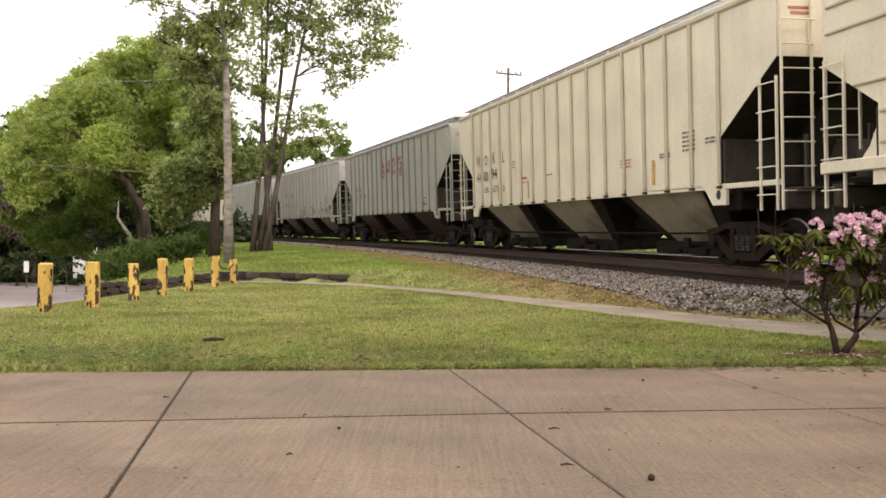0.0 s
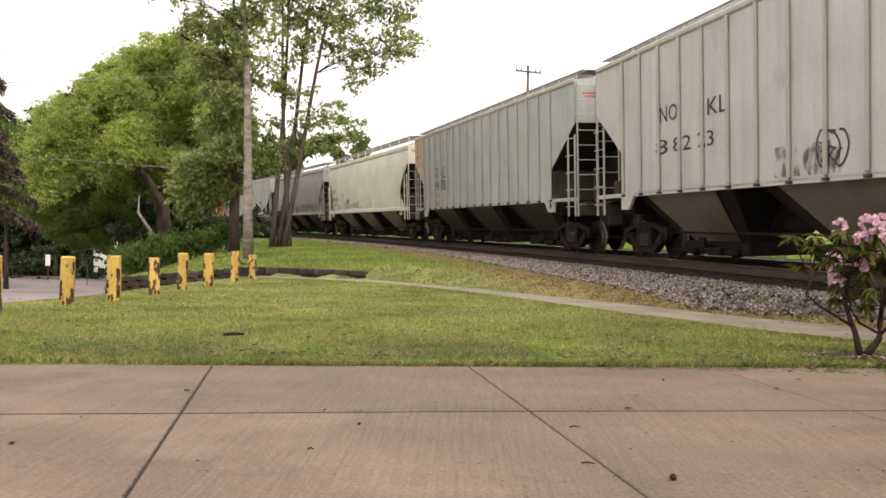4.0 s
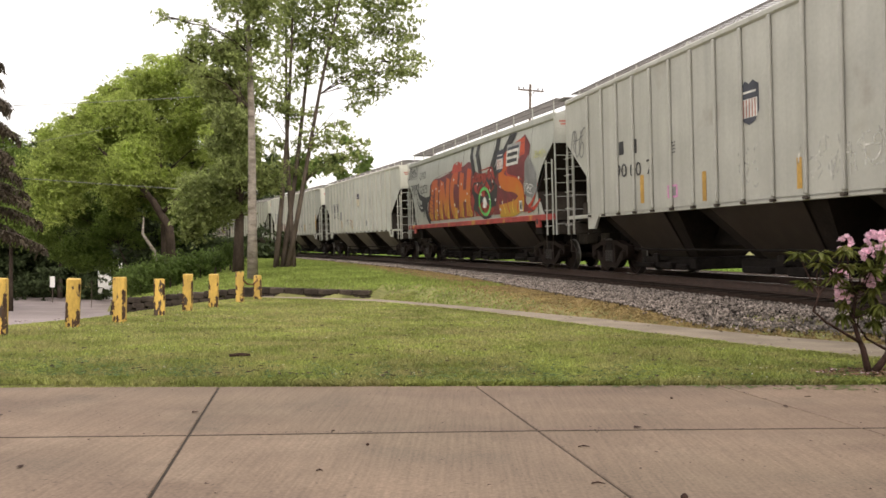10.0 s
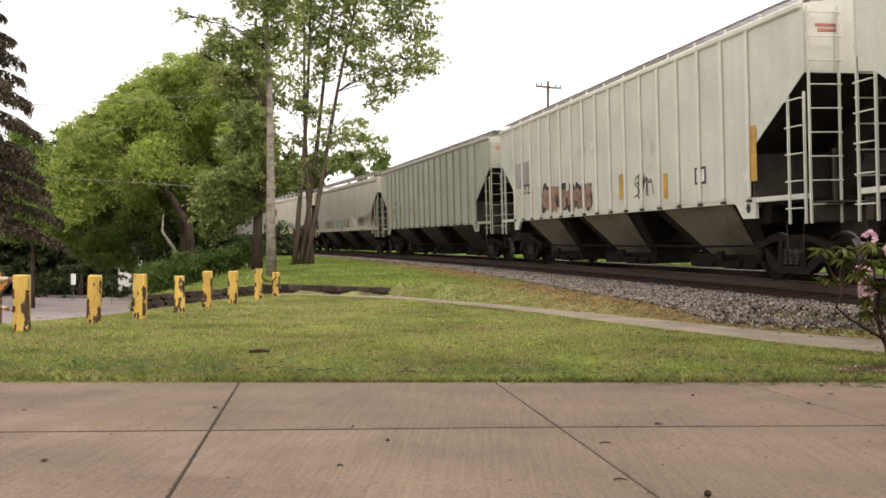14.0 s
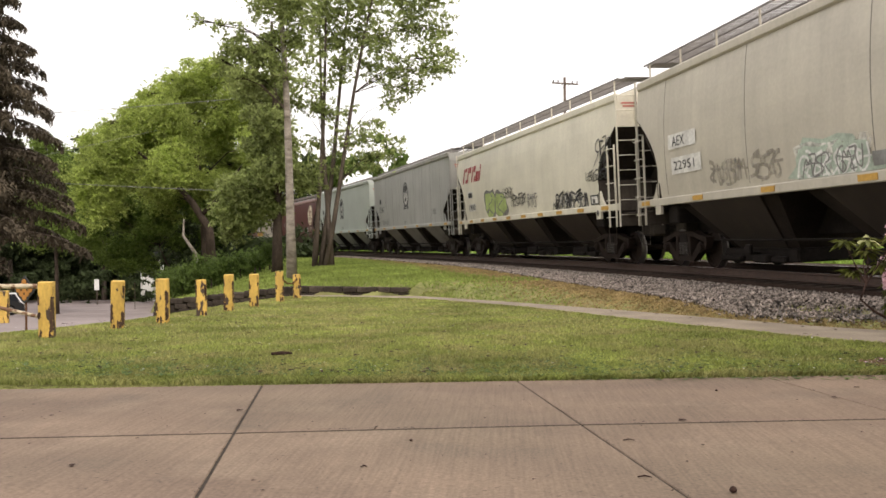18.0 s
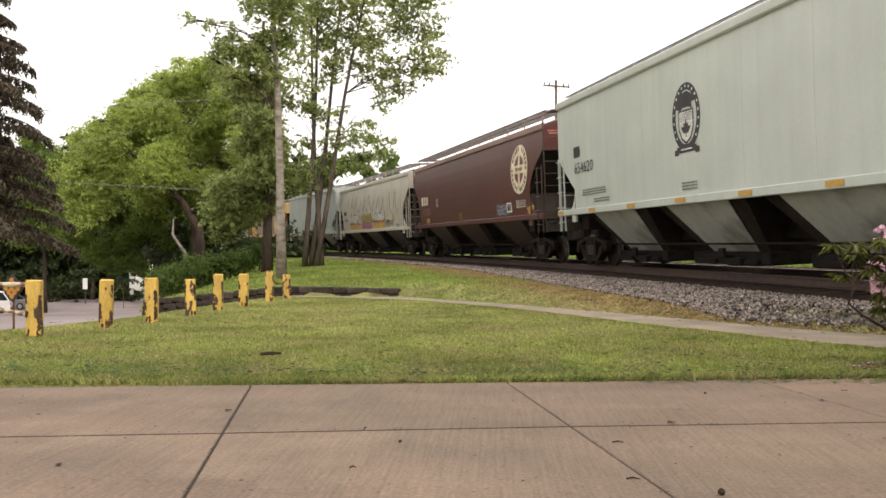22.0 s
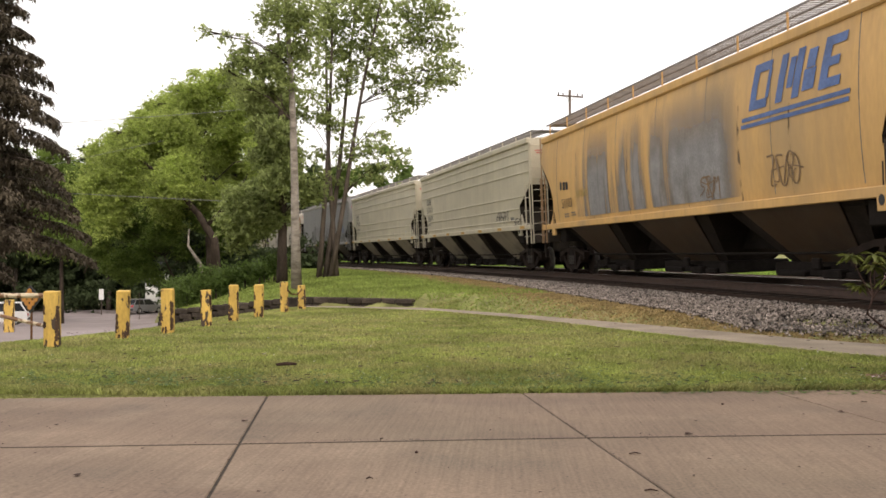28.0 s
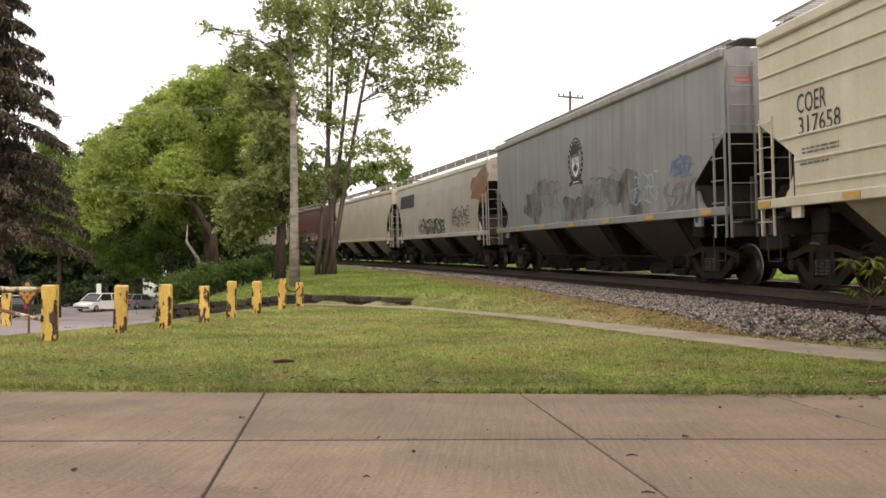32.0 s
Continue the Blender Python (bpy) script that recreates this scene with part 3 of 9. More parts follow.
    vv = shard_v[None] * rng.uniform(0.55, 1.45, (len(s), 5, 1)) * size[:, None, None]
    vv = np.einsum("nij,nkj->nki", turned(rng, len(s)), vv) + np.concatenate([xy, z[:, None]], 1)[:, None] + (0, 0, 0.01)
    tagged(new("ballast_stones", spread("ballast_stones", shard_v, shard_f, vv, stone_mat)), "loose grey crushed stone on the track's shoulder", "gravel", kind="stuff")


# ---- grass ----
def blades(name, xy, height, mat, rng, label, lean=0.5, width=0.006):
    n = len(xy)
    z = ground_z(xy[:, 0], xy[:, 1]) - 0.02
    a = rng.random(n) * 2 * math.pi
    h = height * rng.uniform(0.5, 1.3, n) * np.interp(xy[:, 1], [6, 8, 12, 20], [1.15, 1.0, 0.7, 0.6])
    w = width * rng.uniform(0.7, 1.4, n) * np.maximum(1, xy[:, 1] / 9)
    l = rng.normal(0, lean, (n, 2)) * h[:, None]
    base = np.stack([xy[:, 0], xy[:, 1], z], 1)
    across = np.stack([np.cos(a) * w, np.sin(a) * w, 0 * a], 1)
    mid = base + np.stack([l[:, 0] * 0.35, l[:, 1] * 0.35, h * 0.6], 1)
    tip = base + np.stack([l[:, 0], l[:, 1], h], 1)
    v = np.stack([base - across, base + across, mid + across * 0.7, tip, mid - across * 0.7], 1)
    tagged(new(name, spread(name, range(5), [(0, 1, 2, 3, 4)], v, mat)), label, "grass", kind="stuff")


def grass():
    rng = np.random.default_rng(11)
    # mown lawn
    n = 300000
    y = 6.4 + 15.5 * rng.random(n) ** 1.7
    x = -0.62 * y - 2.5 + (1.25 * y + 2.5) * rng.random(n)
    uv = (np.stack([x, y], 1) - np.array(SLAB_AT)) @ np.array([[0.9928, -0.1195], [0.1195, 0.9928]])
    b = foot_side(x, y)
    near_path = np.interp(y, [6, 8.5, 9.75, 12.65, 16.25, 19.5, 21], [6.3, 4.7, 3.6, 2.07, 0.36, -1.78, -4.5])
    keep = (uv[:, 1] > 0.02 + 0.03 * rng.normal(size=n)) & (b < -0.05) & (x < near_path - 0.02)
    blades("lawn_grass", np.stack([x, y], 1)[keep], 0.04, grass_green, rng, "short mown green lawn grass with paler patches")
    n = 12000
    y = 7 + 13 * rng.random(n) ** 1.3
    x = np.interp(y, [6, 8.5, 9.75, 12.65, 16.25, 19.5, 21], [6.3, 4.7, 3.6, 2.07, 0.36, -1.78, -4.5]) + rng.normal(-0.03, 0.05, n) - 0.03 * np.sin(y * 5.3) * np.sin(y * 1.7)
    blades("path_edge_grass", np.stack([x, y], 1), 0.05, grass_green, rng, "uneven grass fringe growing over the footpath's edge", 0.8)
    # ragged edge along the paving
    n = 9000
    u, v = rng.uniform(-7, 7, n), 0.01 + np.abs(rng.normal(0, 0.05, n))
    p = np.array(SLAB_AT)[None] + u[:, None] * np.array(SLAB_U) + v[:, None] * np.array(SLAB_V)
    blades("edge_grass", p, 0.06, grass_green, rng, "taller grass fringe along the paving", 0.7)
    # bank between path and ballast
    n = 165000
    s = -24 + 75 * rng.random(n) ** 1.4
    d = 2.3 + 9 * rng.random(n)
    xy = np.array([on_track(a, b)[:2] for a, b in zip(s, d)])
    b = foot_side(xy[:, 0], xy[:, 1])
    toes = np.interp(s, np.arange(-27, 60), [toe(q) for q in np.arange(-27, 60)])
    keep = (b > -0.08) & (d > toes - 0.22 + 0.14 * rng.normal(size=n))
    dry = np.clip(1.6 - (d - toes) / 1.4 - np.maximum(s + 2, 0) / 24, 0, 1) > rng.random(n)
    blades("dry_bank_grass", xy[keep & dry], 0.05, grass_dry, rng, "dry yellow-brown grass beside the ballast")
    n = 38000
    s = -22 + 34 * rng.random(n) ** 1.2
    d = np.interp(s, np.arange(-27, 60), [toe(q) for q in np.arange(-27, 60)]) + 0.05 + rng.exponential(0.5, n)
    edge = np.array([on_track(a, q)[:2] for a, q in zip(s, d)])
    edge = edge[foot_side(edge[:, 0], edge[:, 1]) > 0.0]
    blades("withered_grass", edge, 0.035, grass_dry, rng, "withered brown grass along the foot of the ballast", 0.9, 0.011)
    blades("bank_grass", xy[keep & ~dry], 0.06, slope_green, rng, "green grass on the railway bank")
    n = 7000
    xy = np.stack([rng.uniform(-5.5, -1.2, n), rng.uniform(19.9, 21.3, n)], 1)
    blades("wall_grass", xy, 0.05, grass_green, rng, "short grass at the end of the low wall")
    # slope above the road and field beyond the track
    n = 42000
    y = rng.uniform(21.6, 62, n)
    b = rng.uniform(0.2, 9, n)
    fx = np.interp(y, [21.4, 21.8, 23.8, 28.5, 35.5, 49, 70], [-4.9, -5.4, -9.5, -11.6, -14.2, -19.5, -28])
    xy = np.stack([fx + b, y], 1)
    d, _ = track_offset(xy[:, 0], xy[:, 1])
    blades("slope_grass", xy[d > 3.6], 0.12, slope_green, rng, "rough grass on the slope above the road")
    n = 30000
    s, d = rng.uniform(-30, 70, n), -5.5 - 46 * rng.random(n) ** 2
    xy = np.array([on_track(a, q)[:2] for a, q in zip(s, d)])
    blades("field_grass", xy, 0.2, field_green, rng, "bright green grass beyond the track", width=0.02)


def litter():
    """Loose bits on lawn and paving."""
    rng = np.random.default_rng(77)

    def flakes(name, xy, size, mat, label, z=0.03):
        n = len(xy)
        zz = np.where((np.stack([xy[:, 0], xy[:, 1]], 1) - np.array(SLAB_AT)) @ np.array([-0.1195, 0.9928]) < 0, slab_z(xy[:, 0], xy[:, 1]) + 0.004, ground_z(xy[:, 0], xy[:, 1]) + z)
        base = np.array([(-1, -0.5, 0), (0.9, -0.6, 0.25), (1.1, 0.5, 0.1), (-0.8, 0.6, 0.35)])
        a = rng.random(n) * 6.283
        s = size * rng.uniform(0.5, 1.5, n)
        c, q = np.cos(a), np.sin(a)
        R = np.stack([c, -q, 0 * a, q, c, 0 * a, 0 * a, 0 * a, 1 + 0 * a], 1).reshape(n, 3, 3)
        v = np.einsum("nij,kj->nki", R, base) * s[:, None, None] + np.stack([xy[:, 0], xy[:, 1], zz], 1)[:, None]
        tagged(new(name, spread(name, range(4), [(0, 1, 2, 3)], v, mat)), label, "litter", kind="stuff")
    y = 6.9 + 8 * rng.random(420) ** 1.5
    flakes("fallen_leaves", np.stack([(rng.random(420) * 1.1 - 0.6) * y, y], 1), 0.022, twig, "small brown dead leaves on the lawn", 0.045)
    y = 6.9 + 8 * rng.random(260) ** 1.4
    flakes("clover_flowers", np.stack([(rng.random(260) * 1.1 - 0.6) * y, y], 1), 0.007, white_paint, "tiny white clover flowers in the lawn", 0.05)
    r, a = 0.55 * rng.random(800) ** 0.6, rng.random(800) * 6.283
    flakes("bark_mulch", np.stack([3.75 + r * np.cos(a) * 1.3, 7.72 + r * np.sin(a) * 0.6], 1), 0.02, mulch, "brown bark litter under the bush", 0.02)
    r, a = 0.6 * rng.random(30), rng.random(30) * 6.283
    flakes("fallen_petals", np.stack([3.55 + r * np.cos(a), 7.6 + r * np.sin(a) * 0.5], 1), 0.014, petal, "fallen pink petals", 0.035)
    n = 260
    p = np.array(SLAB_AT) + rng.uniform(-6, 6, (n, 1)) * np.array(SLAB_U) + rng.uniform(-4.5, -0.05, (n, 1)) * np.array(SLAB_V)
    flakes("paving_debris", p, 0.007, twig, "tiny dark debris on the paving")
    n = 16
    p = np.array(SLAB_AT) + rng.uniform(-4, 4, (n, 1)) * np.array(SLAB_U) + rng.uniform(-3.8, -0.2, (n, 1)) * np.array(SLAB_V)
    flakes("blown_leaves", p, 0.016, twig, "a few dry leaf bits on the paving")
    n = 3250
    y = 6.75 + np.abs(rng.normal(0, 0.75, n))
    x = np.repeat((rng.random(n // 13) * 1.16 - 0.62), 13) * y + rng.normal(0, 0.05, n)
    flakes("weed_leaves", np.stack([x, y], 1)[x < 4.4], 0.014, leaf_a, "dark broad weed leaves in the lawn's edge", 0.035)
    n = 1500
    iu = rng.integers(-3, 4, n) * SIDE
    pick = rng.random(n) < 0.7
    u = np.where(pick, iu + rng.normal(0, 0.006, n), rng.uniform(-5, 5, n))
    v = np.where(pick, -4.2 * rng.random(n), -FIRST + rng.normal(0, 0.006, n))
    keep = np.sin(u * 3.1 + v * 7.3) + np.sin(v * 2.9 + u) > 0.35
    p = np.array(SLAB_AT) + u[keep, None] * np.array(SLAB_U) + v[keep, None] * np.array(SLAB_V)
    flakes("joint_weeds", p, 0.005, joint_dirt, "tiny weeds and dirt in the paving joints")
    for x, y, L, turn in ((0.551, 3.784, 0.06, -5), (0.592, 4.538, 0.06, 2), (-0.763, 4.84, 0.05, 80), (-0.688, 3.93, 0.03, 10), (-2.2, 8.35, 0.2, 20)):
        on_slab = y < 6
        z = slab_z(x, y) + 0.006 if on_slab else gz(x, y) + 0.03
        t = thing("fallen_twig", "short dark fallen twig", "twig", pose(x, y, z, 0, 0, turn))
        part("stick", Form().tube([(-L / 2, 0, 0), (0, 0.006, 0.004), (L / 2, 0, 0)], [0.003, 0.004, 0.002] if on_slab else [0.014, 0.02, 0.012], 6), twig, t)
    t = thing("pine_cone", "small dark cone lying on the paving", "cone", pose(0.866, 3.563, slab_z(0.866, 3.563) + 0.012))
    part("cone_body", Form().lathe([(0.004, -0.012), (0.014, -0.006), (0.016, 0.002), (0.009, 0.012), (0.002, 0.016)], "z", 10), twig, t)
    for x, y in ((-0.533, 4.505), (1.443, 6.222)):
        t = thing("seed_husk", "tiny dark seed husk on the paving", "seed", pose(x, y, slab_z(x, y) + 0.006))
        part("husk", Form().lathe([(0.002, -0.006), (0.009, -0.003), (0.009, 0.003), (0.003, 0.008)], "z", 8), twig, t)
    # added wall behind the camera, out of view, holding sky light off the paving
    wall = part("wall_south", Form().box(0, -3.2, 1.9, 26, 0.3, 4.2, 0.02), plaster)
    tagged(wall, "plain plastered wall added out of view behind the camera", "wall", kind="structure")


plaster = material("plaster", (0.42, 0.38, 0.33), 0.9, spread=0.1, grain=1, fine=20)


# ---- covered hopper wagons ----
def paint(name, color, streak=0.35, second=None, second_at=0.66, spread_=0.10, rough=0.42, soft=0.08):
    return material(name, color, rough, spread=spread_, grain=0.8, fine=14, bump=0.04, streak=streak, second=second, second_at=second_at,
                    second_soft=soft, second_scale=0.6)


SHAPES = {
    # bottom and top of the side, half width, cut at the ends: length, inner and outer height, ribs, lines, board height
    "rib": dict(low=1.45, top=4.5, half=1.56, cut=1.55, inner=2.3, outer=3.4, belly=0.0, board=4.74, peak=4.66, round_end=False),
    "smooth": dict(low=1.54, top=4.36, half=1.58, cut=1.15, inner=2.3, outer=3.55, belly=0.16, board=4.80, peak=4.62, round_end=False),
    "line": dict(low=1.60, top=4.56, half=1.58, cut=1.1, inner=2.35, outer=3.0, belly=0.03, board=4.86, peak=4.70, round_end=True),
    "flat": dict(low=1.56, top=4.68, half=1.58, cut=1.25, inner=2.15, outer=3.05, belly=0.03, board=4.90, peak=4.80, round_end=True),
}
CACHE = {}


def side_y(sh, z):
    t = (z - sh["low"]) / (sh["top"] - sh["low"])
    return sh["half"] - sh["belly"] * (2.4 * (t - 0.42) ** 2 + 0.25 * max(0, t - 0.8))


def cached(key, make):
    if key not in CACHE:
        CACHE[key] = make()
    return CACHE[key]


def body_mesh(kind, h):
    sh, f = SHAPES[kind], Form()
    xs = sorted({round(e * (h - sh["cut"] * q), 3) for e in (-1, 1) for q in (0, 0.3, 0.55, 0.75, 0.9, 1)} | set(np.linspace(-h + sh["cut"], h - sh["cut"], 9).round(3)))
    rows = 9

    def low(x, inner):
        e = h - abs(x)
        if e > sh["cut"] + 1e-6 or (abs(e - sh["cut"]) < 1e-3 and inner):
            return sh["low"]
        return sh["inner"] + (sh["outer"] - sh["inner"]) * max(0.0, 1 - e / sh["cut"]) ** (0.6 if kind == "smooth" else 1.0)
    cols = []
    for x in xs:
        if abs(h - abs(x) - sh["cut"]) < 1e-3:
            pair = [(x, sh["inner"]), (x, sh["low"])]
            cols += pair if x < 0 else pair[::-1]
        else:
            cols.append((x, low(x, False)))
    ring = rows * 2 + 3
    for x, lo in cols:
        zz = [lo + (sh["top"] - lo) * i / (rows - 1) for i in range(rows)]
        v = [(x, -side_y(sh, z), z) for z in zz]
        v += [(x, -0.8, sh["peak"] - 0.06), (x, 0, sh["peak"]), (x, 0.8, sh["peak"] - 0.06)]
        v += [(x, side_y(sh, z), z) for z in zz[::-1]]
        f.v += v
    n = len(cols)
    for i in range(n - 1):
        f.f += [(i * ring + j, i * ring + j + 1, (i + 1) * ring + j + 1, (i + 1) * ring + j) for j in range(ring - 1)]
    f.f += [tuple(range(ring)), tuple((n - 1) * ring + j for j in range(ring))]
    f.m = [0] * len(f.f)
    return f.mesh("body")


def slope_mesh(kind, h):
    """The sloping end sheet under the body's cut end, at the front end."""
    sh, f = SHAPES[kind], Form()
    a, b = h - sh["cut"], h
    w = sh["half"] - 0.03
    v = [(a, -w, sh["low"]), (a, -w, sh["inner"]), (b - 0.02, -w, sh["outer"]), (b - 0.02, -w, sh["outer"] + 0.02), (a - 0.05, -w, sh["inner"] + 0.02), (a - 0.05, -w, sh["low"])]
    return f.prism([(p[0], p[2] - 0.012) for p in v], "y", -w, w).mesh("end_slope_sheet")


def truck_forms():
    frame_ = Form()
    frame_.prism([(-1.12, 0.56), (-1.12, 0.68), (-0.78, 0.73), (-0.46, 0.82), (0.46, 0.82), (0.78, 0.73), (1.12, 0.68), (1.12, 0.56), (0.82, 0.61), (0.5, 0.70), (-0.5, 0.70), (-0.82, 0.61)], "y", -0.09, 0.09)
    frame_.prism([(-0.98, 0.50), (-0.78, 0.60), (-0.36, 0.28), (0.36, 0.28), (0.78, 0.60), (0.98, 0.50), (0.44, 0.15), (-0.44, 0.15)], "y", -0.08, 0.08)
    for s in (-1, 1):
        frame_.prism([(s * 0.25, 0.26), (s * 0.40, 0.26), (s * 0.36, 0.72), (s * 0.25, 0.72)], "y", -0.1, 0.1)
        frame_.prism([(s * 1.13, 0.62), (s * 1.05, 0.42), (s * 0.98, 0.44), (s * 1.0, 0.62)], "y", -0.08, 0.08)
        frame_.lathe([(0.12, -0.12), (0.12, 0.09), (0.06, 0.12)], "y", 10, (s * 0.89, 0, 0.46))
    coil = []
    for k in range(5):
        coil += [(0.056, 0.295 + k * 0.058), (0.072, 0.31 + k * 0.058), (0.072, 0.33 + k * 0.058), (0.056, 0.345 + k * 0.058)]
    spring = Form().lathe(coil, "z", 8)
    bolster = Form().box(0, 0, 0.66, 0.42, 2.2, 0.26, 0.03).box(0, 0, 0.83, 0.5, 0.5, 0.12, 0.02)
    half = [(0.06, -1.02), (0.075, -0.98), (0.08, -0.86), (0.10, -0.80), (0.34, -0.775), (0.36, -0.825), (0.42, -0.815), (0.422, -0.70), (0.45, -0.69), (0.44, -0.67),
            (0.34, -0.695), (0.11, -0.68), (0.09, -0.6), (0.08, 0.0)]
    prof = half + [(r, -q) for r, q in half[-2::-1]]
    wheel = Form().lathe(prof, "y", 20)
    for i in range(len(prof) - 1):  # the polished tread
        if min(prof[i][0], prof[i + 1][0]) > 0.415:
            wheel.m[i * 20:(i + 1) * 20] = [1] * 20
    cap = Form().lathe([(0.0, 0.14), (0.06, 0.14), (0.095, 0.135), (0.1, 0.09)], "y", 12)
    return dict(cap=cap.mesh("bearing_cap"), side_frame=frame_.mesh("side_frame"), spring=spring.mesh("spring"), bolster=bolster.mesh("bolster"), wheel=wheel.mesh("wheelset", (wheel_mat, tread_mat)))


TRUCK = truck_forms()
NOSE = {1: 0.3, 5: -0.5, 6: -0.34, 10: -0.24}
HALF = {}  # half length of each wagon's body
WHEELS = []  # every wheelset with its car's index and its place on the truck


def truck(car, x, index, glint):
    t = part("truck_bolster", TRUCK["bolster"], under_dark, car, m=pose(x, 0, 0))
    for y in (-1.0, 1.0):
        part("side_frame", TRUCK["side_frame"], wheel_mat, t, "rusty cast steel truck side frame", pose(0, y, 0))
        for a in (-0.89, 0.89):
            part("bearing_cap", TRUCK["cap"], wheel_mat, t, "round steel bearing end cap", pose(a, y + (0.02 if y > 0 else -0.02), 0.46, 0, 0, 0 if y > 0 else 180))
        for a in (-0.16, 0.0, 0.16):
            part("spring", TRUCK["spring"], spring_steel, t, m=pose(a, y * 1.06, 0))
    for a in (-0.89, 0.89):
        w = part("wheelset", TRUCK["wheel"], wheel_mat, t, "steel wheelset with bright tread", pose(a, 0, 0.422))
        WHEELS.append((w, index, a))


def ladder_mesh(w, z0, z1, n, step):
    f = Form()
    for x in (-w / 2, w / 2):
        f.box(x, 0, (z0 + z1) / 2, 0.036, 0.042, z1 - z0, 0.005)
    for i in range(n):
        z = z0 + step + i * (z1 - z0 - 1.4 * step) / (n - 1)
        f.tube([(-w / 2, -0.03, z), (-w / 2, -0.07, z), (w / 2, -0.07, z), (w / 2, -0.03, z)], 0.0115, 5)
    return f.mesh("ladder")


def hopper_mesh(half):
    """One discharge hopper, half its sheet's length: the dark sloping inner body and a proud trapezoid side sheet."""
    f, top, bot, w = Form(), 1.5, 0.38, 0.5
    b0, b1 = half + 0.55, 1.2
    v = [(-b0, -1.45, top), (b0, -1.45, top), (b0, 1.45, top), (-b0, 1.45, top), (-b1, -w, bot), (b1, -w, bot), (b1, w, bot), (-b1, w, bot)]
    f.add(v, [(1, 2, 6, 5), (3, 0, 4, 7), (4, 5, 6, 7), (0, 3, 2, 1), (2, 3, 7, 6), (0, 1, 5, 4)])
    k = 0.03
    q = [(-half, -1.51, top), (half, -1.51, top), (0.86, -w - 0.05, bot + 0.02), (-0.86, -w - 0.05, bot + 0.02)]
    out = Form().add(q + [(a, b + k, c - 0.014) for a, b, c in q], [(0, 1, 2, 3), (7, 6, 5, 4)] + [(i, i + 4, (i + 1) % 4 + 4, (i + 1) % 4) for i in range(4)])
    out.box(0, -w - 0.07, bot + 0.015, 1.76, 0.05, 0.07, 0.01)
    return f.mesh("hopper_bay", fix=True), out.mesh("side_sheet", fix=True)


def grating(length, width):
    f = Form()
    for y in (-width / 2, 0, width / 2):
        f.box(0, y, 0, length, 0.02, 0.04)
    n = int(length / 0.1)
    for i in range(n):
        f.box(-length / 2 + length * (i + 0.5) / n, 0, 0, 0.016, width, 0.018)
    return f.mesh("running_board", fix=False)


